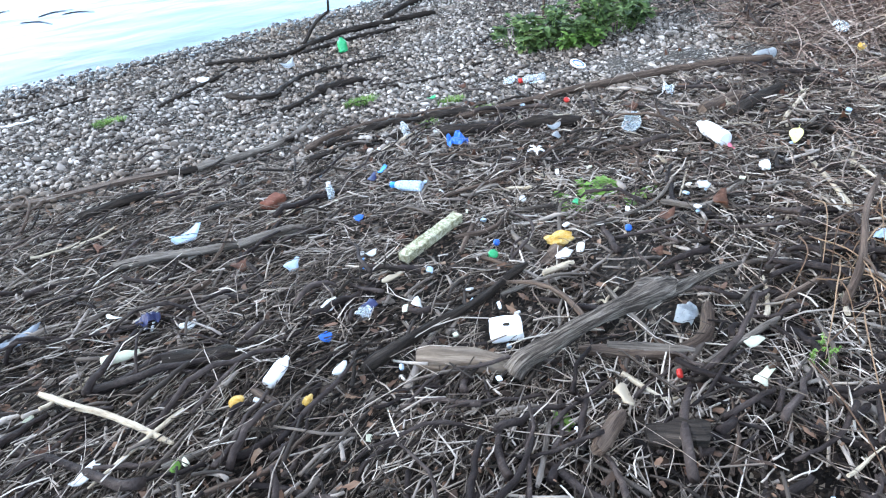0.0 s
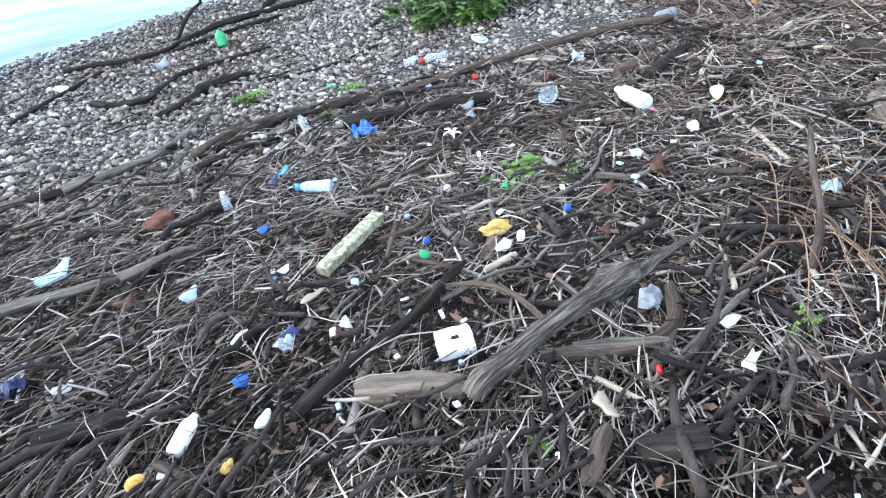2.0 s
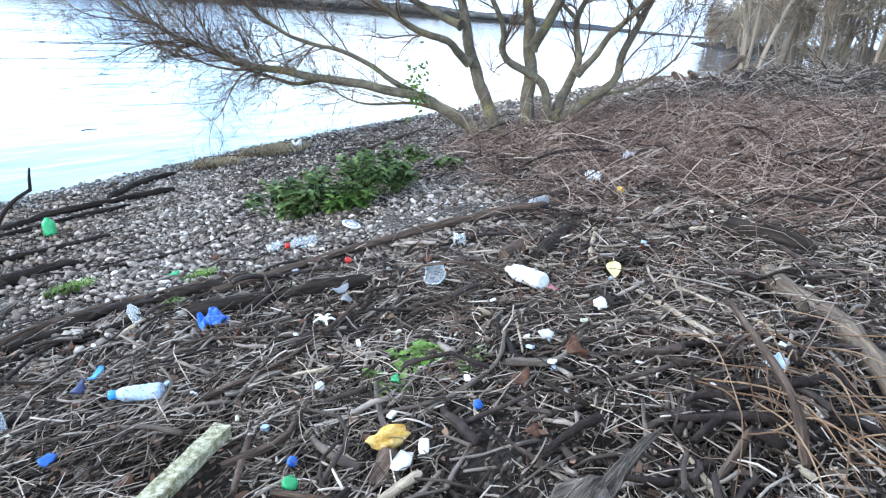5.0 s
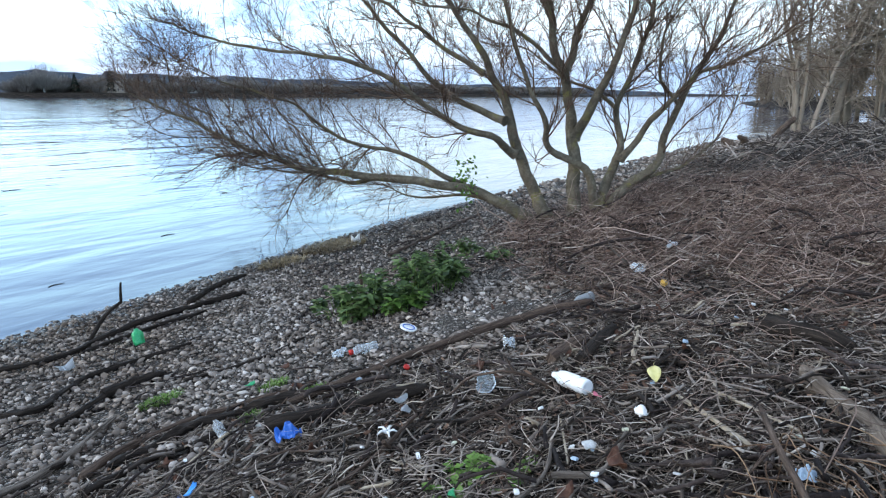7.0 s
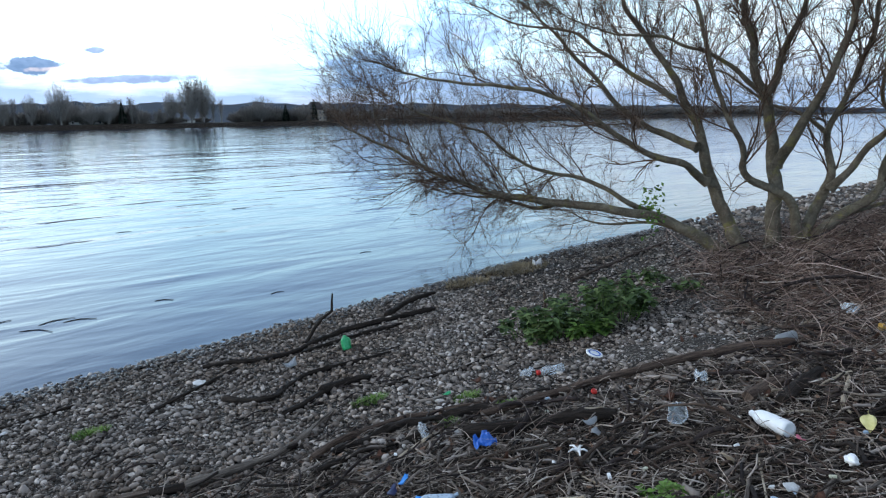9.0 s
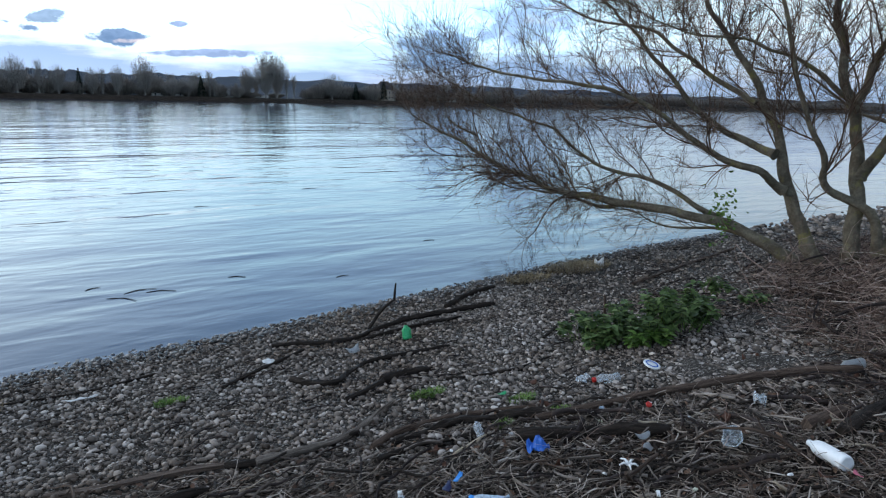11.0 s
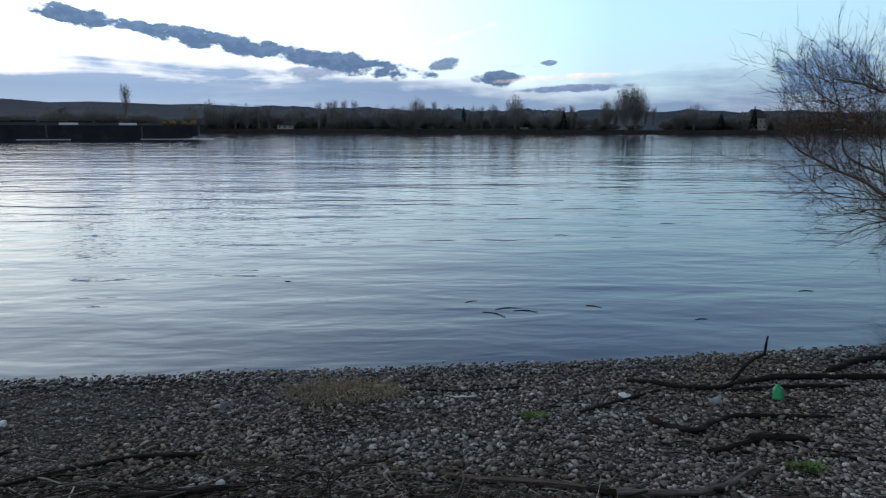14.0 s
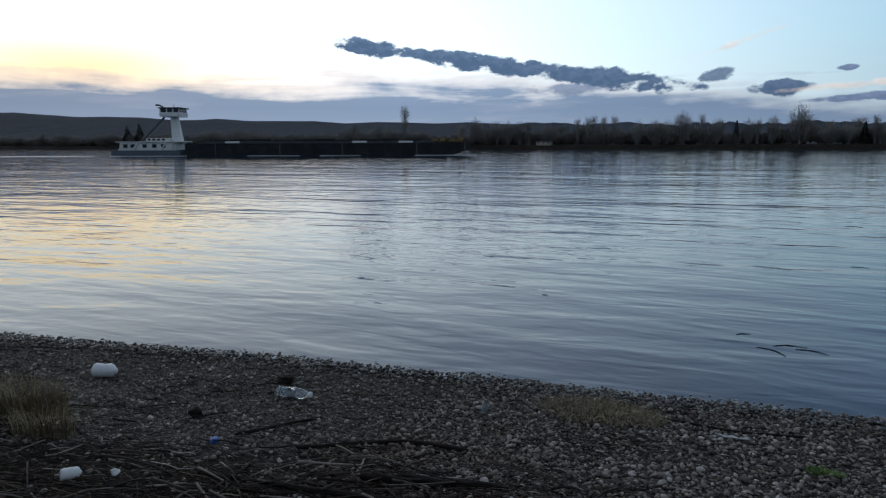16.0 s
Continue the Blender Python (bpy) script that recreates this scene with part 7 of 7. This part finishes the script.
for row in (("f", -354, 16.0, 9.0), ("f", -343, 17.0, 10.0), ("r", -167, 13.5, 6), ("r", -161, 13.5, 6), ("r", -96, 14.9, 8.8), ("r", -90, 14.9, 7.1), ("p", -84, 14.1, 4.7), ("p", -79, 14.1, 4.7), ("r", -68, 12.9, 8.7),
            ("p", -54, 15.2, 4), ("p", -49, 15.7, 4), ("p", -46, 16.6, 4), ("p", -41, 16.3, 3.5), ("p", -36, 16.3, 4), ("r", -25, 14.3, 6), ("r", -17, 14.3, 6), ("r", -11, 14.3, 6)):
    plant_far(*row)
for row in (("r", -4, 18.4, 8), ("p", 4, 16.2, 3.6), ("r", 11, 14.9, 6), ("f", 19, 13.2, 4.5), ("r", 24, 14.3, 6), ("p", 28, 13.5, 3.4), ("r", 34, 15.7, 5), ("r", 57, 11.6, 8), ("r", 64, 11.6, 8),
            ("f", 70, 12.1, 4.9), ("p", 74, 14.5, 3.8), ("p", 76, 11.6, 3.8)):
    plant_far(*row)
for row in (("m", 92, 18.5, 9), ("m", 107, 26.0, 14), ("p", 112, 13.7, 4.2), ("p", 116, 13.7, 3.7), ("b", 129, 11, 10.5), ("o", 137, 15.6, 14.6), ("f", 151, 11, 5.2), ("b", 161, 12.1, 13),
            ("p", 175, 13.4, 3.6), ("b", 181, 11.6, 8), ("f", 168, 14.2, 5)):
    plant_far(*row)
x = -640.0
while x < 760:
    gap = 82 < x < 128
    if not gap or frng.random() < 0.4:
        w = frng.uniform(10, 17)
        plant_far("b", x, 2.6 + frng.uniform(4.8, 9.0) * (0.5 if gap else 1), w, 329 + frng.uniform(-3, 9))
    if frng.random() < (0.30 if x < 80 else 0.14):
        plant_far(frng.choice("rrpr"), x + 2, frng.uniform(10.5, 14.5), frng.uniform(5, 9), 338)
    if not gap:
        plant_far("r", x + frng.uniform(-2, 2), 2.6 + frng.uniform(4.5, 8.0), frng.uniform(7, 12), 334 + frng.uniform(-3, 6))
        plant_far("b", x + frng.uniform(-3, 3), 2.8 + frng.uniform(3.5, 6.0), frng.uniform(11, 17), 343)
    x += frng.uniform(4.6, 7.4) * (1 if -380 < x < 260 else 1.9)

PAINT_WHITE = material("white_paint", [(0.0, (0.62, 0.62, 0.60)), (1.0, (0.82, 0.82, 0.80))], 0.8, 0.5, 0.0)
ROOF = material("dark_slate_roof", [(0.0, (0.03, 0.03, 0.035)), (1.0, (0.07, 0.065, 0.07))], 0.8, 0.7, 0.0)
PLASTER = material("buff_plaster", [(0.0, (0.30, 0.25, 0.20)), (1.0, (0.45, 0.39, 0.32))], 0.5, 0.85, 0.0)
DARK_GLASS = material("dark_window_glass", [(0.0, (0.015, 0.018, 0.022)), (1.0, (0.03, 0.035, 0.04))], 0.5, 0.15, 0.0)


def house(x, y, w, d, h, roof, label, wall_mat, rows=2, cols=4):
    ob = thing("house", (x, y, gz(x, y) - 0.2), label, "house", "houses of the far bank")
    box_part("wall", (-w / 2, w / 2, -d / 2, d / 2, 0, h), wall_mat, ob)
    bm = bmesh.new()
    v = [bm.verts.new(p) for p in ((-w / 2 - 0.4, -d / 2 - 0.4, h), (w / 2 + 0.4, -d / 2 - 0.4, h), (w / 2 + 0.4, d / 2 + 0.4, h), (-w / 2 - 0.4, d / 2 + 0.4, h), (-w * 0.28, 0, h + roof), (w * 0.28, 0, h + roof))]
    for f in ((0, 1, 5, 4), (1, 2, 5), (2, 3, 4, 5), (3, 0, 4), (3, 2, 1, 0)):
        bm.faces.new([v[i] for i in f])
    part("roof", bm, ROOF, ob, smooth=False)
    for r in range(rows):
        for c in range(cols):
            cx = -w / 2 + w * (c + 0.5) / cols
            z = h * (r + 0.35) / rows
            win = box_part("window", (cx - 0.45, cx + 0.45, -d / 2 - 0.03, -d / 2 + 0.1, z, z + 1.2), PAINT_WHITE, ob)
            box_part("pane", (cx - 0.38, cx + 0.38, -d / 2 - 0.05, -d / 2 - 0.032, z + 0.07, z + 1.13), DARK_GLASS, win)
    return ob


house(171, 332, 9, 8, 6.2, 4.6, "buff house with a steep dark roof on the far bank", PLASTER)
house(92, 338, 26, 8, 1.3, 0.8, "long low white shed on the far bank", PAINT_WHITE, 1, 9)
house(-70, 324, 7.5, 4, 1.9, 0.7, "small low pavilion on the far bank", PLASTER, 1, 3)
house(56, 336, 14, 6, 1.2, 0.7, "low white shed behind the trees of the far bank", PAINT_WHITE, 1, 5)
house(215, 336, 10, 8, 4.0, 2.8, "pale house behind the far bank's brush", PAINT_WHITE, 1, 3)
house(260, 340, 12, 8, 4.2, 3.0, "buff house behind the far bank's brush", PLASTER, 1, 3)

# woods on the near bank, downstream


def wood_tree(x, y, label, seed, low):
    """A branching bare tree about five metres tall, to be set out at two to three times its size."""
    global trng
    trng = random.Random(seed)
    ob = thing("bare_tree" if low else "woodland_tree", (x, y, gz(x, y) - 0.1), label, "tree", "wood on the near bank")
    bm, bmb, twigs = bmesh.new(), bmesh.new(), []
    for s in range(4 if low else 1):
        lean = Vector((trng.gauss(0, 0.5), trng.gauss(0, 0.5), 0)) * (1.0 if low else 0.3)
        line = spline([Vector((0, 0, -0.1)) + lean * 0.2, lean * 0.5 + Vector((0, 0, 1.4)), lean * 1.1 + Vector((0, 0, 3.0)), lean * 1.5 + Vector((trng.gauss(0, 0.2), 0, 4.6))], 14)
        tube(bm, line, [0.10 * (0.6 if low else 1.0) * (1 - 0.8 * i / 13) for i in range(14)], 7, 0.1)
        for k in range(13 if low else 26):
            i = trng.randint(1 if low else 4, 12)
            side = Vector((trng.gauss(0, 1), trng.gauss(0, 1), trng.uniform(0.1, 1.1))).normalized()
            twig_mesh(bmb, twigs, line[i].copy(), side, trng.uniform(0.8, 1.9), 0.024, 0, 1)
    part("trunk", bm, NEAR_WOOD, ob)
    part("branchwork", bmb, NEAR_WOOD, ob)["kind"] = "stuff"
    c = new("twig_spray", mesh_from("twig_spray", *thin_rods(twigs), NEAR_WOOD))
    c.parent = ob
    c["kind"] = "stuff"
    return ob


near_proto = {"t": wood_tree(64, 1.0, "tall bare grey-brown tree in the wood along the near bank", 31, False),
              "s": wood_tree(58, -1.0, "low many-stemmed brown thicket along the near bank", 32, True)}
for o in near_proto.values():
    tagged(o, group="wood on the near bank")
for k in range(64):
    form = "s" if k % 2 else "t"
    x = frng.uniform(50, 130)
    y = float(np.interp(x, [46, 60, 80, 130], [3.5, -7, -12, -8])) - frng.uniform(0.5, 16)
    ob = copy_thing(near_proto[form], pose(x, y, gz(x, y) - 0.1, 0, 0, frng.uniform(0, 360)))
    s = frng.uniform(1.6, 3.0) if form == "t" else frng.uniform(0.9, 1.7)
    ob.scale = (s, s, s * frng.uniform(0.8, 1.15))
for k in range(76):
    form = "s" if k % 2 else "t"
    x = frng.uniform(146, 240)
    y = float(shore(x)) - frng.uniform(1.5, 22)
    ob = copy_thing(near_proto[form], pose(x, y, gz(x, y) - 0.1, 0, 0, frng.uniform(0, 360)))
    s = frng.uniform(1.4, 2.8) if form == "t" else frng.uniform(1.0, 2.0)
    ob.scale = (s * 1.2, s * 1.2, s * frng.uniform(0.65, 1.4))
for k, (x, y, h) in enumerate(((44, 5.2, 12), (46, 3.9, 12), (47.5, 3.2, 11), (49, 1.2, 13), (51.5, -1.5, 12), (48.5, -2.5, 9), (54, -4, 14), (47, -5, 10), (46, -1.0, 7), (46.5, 1.6, 8), (50.5, 3.0, 9), (52.5, 0.8, 13), (55, -1.0, 12), (57, -6, 14), (50, -5, 12), (53, -8, 13), (47, -8, 11), (58, -3, 10), (49.5, 4.0, 7), (51, -10, 14))):
    ob = copy_thing(near_proto["t" if k % 3 else "s"], pose(x, y, gz(x, y) - 0.1, frng.uniform(-9, 9), frng.uniform(-9, 9), frng.uniform(0, 360)))
    ob.scale = (h / 5, h / 5, h / 5)

mark = thing("daymark", (150, 31.0, 0.3), "white river daymark on a trestle at the far inlet", "signpost")
box_part("panel", (-0.12, 0.12, -0.75, 0.75, 3.0, 4.5), PAINT_WHITE, mark)
for s in (-1, 1):
    bm = bmesh.new()
    tube(bm, [Vector((0, s * 0.9, -0.3)), Vector((0, s * 0.35, 3.2))], [0.12, 0.1], 6)
    part("leg", bm, PAINT_WHITE, mark)

# ---- push tow under way ----
HULL = material("black_hull", [(0.0, (0.012, 0.013, 0.016)), (0.6, (0.028, 0.028, 0.032)), (1.0, (0.06, 0.05, 0.048))], 0.3, 0.55, 0.0)
DECK = material("grey_deck", [(0.0, (0.05, 0.055, 0.06)), (1.0, (0.12, 0.125, 0.13))], 0.5, 0.7, 0.0)
YELLOW = material("rusty_yellow_paint", [(0.0, (0.12, 0.07, 0.03)), (1.0, (0.30, 0.20, 0.07))], 0.5, 0.6, 0.0)
FOAM = material("white_bow_wave", [(0.0, (0.55, 0.58, 0.60)), (1.0, (0.9, 0.92, 0.93))], 0.4, 0.4, 0.3)
BOW, STERN = Vector((-53.5, 157, 0)), Vector((-138.5, 123, 0))
fwd = (BOW - STERN).normalized()
place_tow = Matrix.Translation(STERN) @ Matrix.Rotation(math.atan2(fwd.y, fwd.x), 4, "Z")
long_ = (BOW - STERN).length


def hull(bm, x0, x1, half, z0, z1, rake_bow, rake_stern=0.5):
    rows = []
    n = 24
    for i in range(n + 1):
        u = i / n
        x = x0 + (x1 - x0) * u
        w = half * (1 - max(0, (u - 0.93) / 0.07) ** 2 * 0.25)
        low = z0 + (z1 - z0) * max(0, (u - (1 - rake_bow)) / rake_bow) ** 1.6 * 0.7
        rows.append([bm.verts.new(p) for p in ((x, -w, low), (x, w, low), (x, w, z1 + 0.25 * max(0, u - 0.9) * 10), (x, -w, z1 + 0.25 * max(0, u - 0.9) * 10))])
    for a, b_ in zip(rows, rows[1:]):
        for k in range(4):
            bm.faces.new((a[k], b_[k], b_[(k + 1) % 4], a[(k + 1) % 4]))
    bm.faces.new(rows[0])
    bm.faces.new(list(reversed(rows[-1])))


barge = thing("barge", place_tow, "long black cargo barge pushed along the river", "barge")
bm = bmesh.new()
hull(bm, 20.5, long_, 5.7, -0.6, 3.0, 0.10)
body = part("hull", bm, HULL, barge, smooth=False)
box_part("coaming", (24, long_ - 9, -4.6, 4.6, 3.05, 3.6), DECK, barge, bevel=0.08)
for i in range(10):
    xx = 26 + i * (long_ - 38) / 10
    box_part("hatch_cover", (xx, xx + (long_ - 38) / 10 - 0.5, -4.3, 4.3, 3.63, 3.85 + 0.12 * (i % 3)), HULL, barge, bevel=0.1)
for xx in (30.5, 62.0, 73.5):
    box_part("name_board", (xx, xx + 3.6, -5.85, -5.75, 3.1, 3.6), PAINT_WHITE, barge, "pale board on the rail")
for xx in (28, 44, 59.5, 78, 90):
    bm = bmesh.new()
    tube(bm, [Vector((xx, -5.82, 0.3)), Vector((xx, -5.82, 3.2))], [0.16, 0.16], 6)
    part("fender_post", bm, DECK, barge)
for xx, hh in ((long_ - 7, 1.2), (long_ - 4.5, 0.9), (long_ - 2.5, 1.6), (long_ - 9, 0.8)):
    bm = bmesh.new()
    tube(bm, [Vector((xx, -2, 3.1)), Vector((xx, -2, 3.7 + hh))], [0.14, 0.1], 6)
    box(bm, xx - 0.7, xx + 0.7, -2.8, -1.4, 3.2, 3.7 + hh * 0.3)
    part("bow_winch", bm, YELLOW, barge, "rusty yellow deck gear")
tug = thing("pusher_tug", place_tow, "white pusher tug with a raised wheelhouse behind a barge", "tugboat")
bm = bmesh.new()
hull(bm, 1.8, 19.6, 5.0, -0.5, 1.35, 0.06)
part("hull", bm, material("grey_blue_hull", [(0.0, (0.07, 0.085, 0.10)), (1.0, (0.15, 0.17, 0.20))], 0.4, 0.5, 0.0), tug, smooth=False)
cabin = box_part("deckhouse", (3.4, 17.4, -3.8, 3.8, 1.38, 3.35), PAINT_WHITE, tug, bevel=0.12)
for xx in (4.4, 6.2, 9.2, 11.6, 13.8):
    win = box_part("window", (xx, xx + 1.05, -3.88, -3.80, 2.05, 2.95), DECK, cabin)
    box_part("pane", (xx + 0.1, xx + 0.95, -3.92, -3.885, 2.15, 2.85), DARK_GLASS, win)
for xx in (8.2, 15.2):
    bm = bmesh.new()
    tube(bm, [Vector((xx - 1.5, -4.05, 1.4)), Vector((xx, -4.05, 3.4))], [0.2, 0.2], 6)
    part("brace", bm, PAINT_WHITE, tug)
box_part("upper_deck", (2.6, 18.8, -4.3, 4.3, 3.38, 3.62), PAINT_WHITE, tug, bevel=0.05)
top_house = box_part("upper_cabin", (9.6, 15.0, -2.6, 2.6, 3.65, 4.45), PAINT_WHITE, tug, bevel=0.1)
for xx in (10.0, 11.2, 12.4, 13.6):
    box_part("window", (xx, xx + 0.8, -2.66, -2.58, 3.85, 4.3), DARK_GLASS, top_house)
bm = bmesh.new()
foot = [bm.verts.new(p) for p in ((15.5, -1.1, 3.65), (17.8, -1.1, 3.65), (17.8, 1.1, 3.65), (15.5, 1.1, 3.65))]
head = [bm.verts.new(p) for p in ((15.4, -0.8, 9.7), (17.0, -0.8, 9.7), (17.0, 0.8, 9.7), (15.4, 0.8, 9.7))]
for k in range(4):
    bm.faces.new((foot[k], foot[(k + 1) % 4], head[(k + 1) % 4], head[k]))
bm.faces.new(list(reversed(foot)))
bm.faces.new(head)
bmesh.ops.bevel(bm, geom=list(bm.edges), offset=0.08, segments=2, affect="EDGES")
part("column", bm, PAINT_WHITE, tug, "tapered white column", smooth=False)
wheel = box_part("wheelhouse", (13.4, 18.6, -2.7, 2.7, 9.73, 10.85), PAINT_WHITE, tug, bevel=0.15)
box_part("window_band", (13.7, 18.4, -2.55, 2.55, 10.87, 11.75), DARK_GLASS, wheel)
for xx in (13.6, 15.2, 16.8, 18.3):
    box_part("mullion", (xx, xx + 0.22, -2.66, -2.56, 10.87, 11.75), PAINT_WHITE, wheel)
box_part("wheelhouse_roof", (13.2, 18.9, -2.9, 2.9, 11.78, 12.05), DECK, wheel, bevel=0.08)
bm = bmesh.new()
tube(bm, [Vector((7.4, 0, 3.65)), Vector((13.7, 0, 9.8))], [0.32, 0.26], 6)
part("stay", bm, DECK, tug)
bm = bmesh.new()
tube(bm, [Vector((11.6, 0, 12.75)), Vector((12.6, 0, 12.7)), Vector((13.8, 0, 12.0))], [0.25, 0.22, 0.12], 6)
tube(bm, [Vector((16.2, 0, 12.0)), Vector((16.2, 0, 12.9))], [0.08, 0.06], 6)
part("mast", bm, DECK, tug)
for xx in (3.4, 16.2):
    bm = bmesh.new()
    tube(bm, [Vector((xx, -4.2, 1.4)), Vector((xx + 0.8, -3.9, 3.4))], [0.16, 0.16], 6)
    part("stanchion", bm, PAINT_WHITE, tug)
wake_rng = np.random.default_rng(3)
for x0, x1, w in ((-42, -2, 3.0), (2, 21, 0.9), (36, 49, 0.8), (54, 64, 0.6), (long_ - 14, long_ + 1.5, 0.7)):
    u = np.linspace(0, 1, 30)
    X = x0 + (x1 - x0) * u
    half = w * np.sin(np.pi * u) ** 0.6 * (0.75 + 0.25 * wake_rng.uniform(size=30)) + 0.02
    V = np.concatenate([np.stack([X, -6.3 - half, np.full(30, 0.02)], -1), np.stack([X, -6.3 + half * 0, np.full(30, 0.09)], -1), np.stack([X, -6.0 + half * 0, np.full(30, 0.02)], -1)])
    i = np.arange(29)
    F = np.concatenate([np.stack([i, i + 1, i + 31, i + 30], -1), np.stack([i + 30, i + 31, i + 61, i + 60], -1)])
    ob = new("wake_foam", mesh_from("wake_foam", V, F, FOAM))
    ob.matrix_world = place_tow
    tagged(ob, "strip of white foam along the tow's waterline", "foam", kind="stuff")
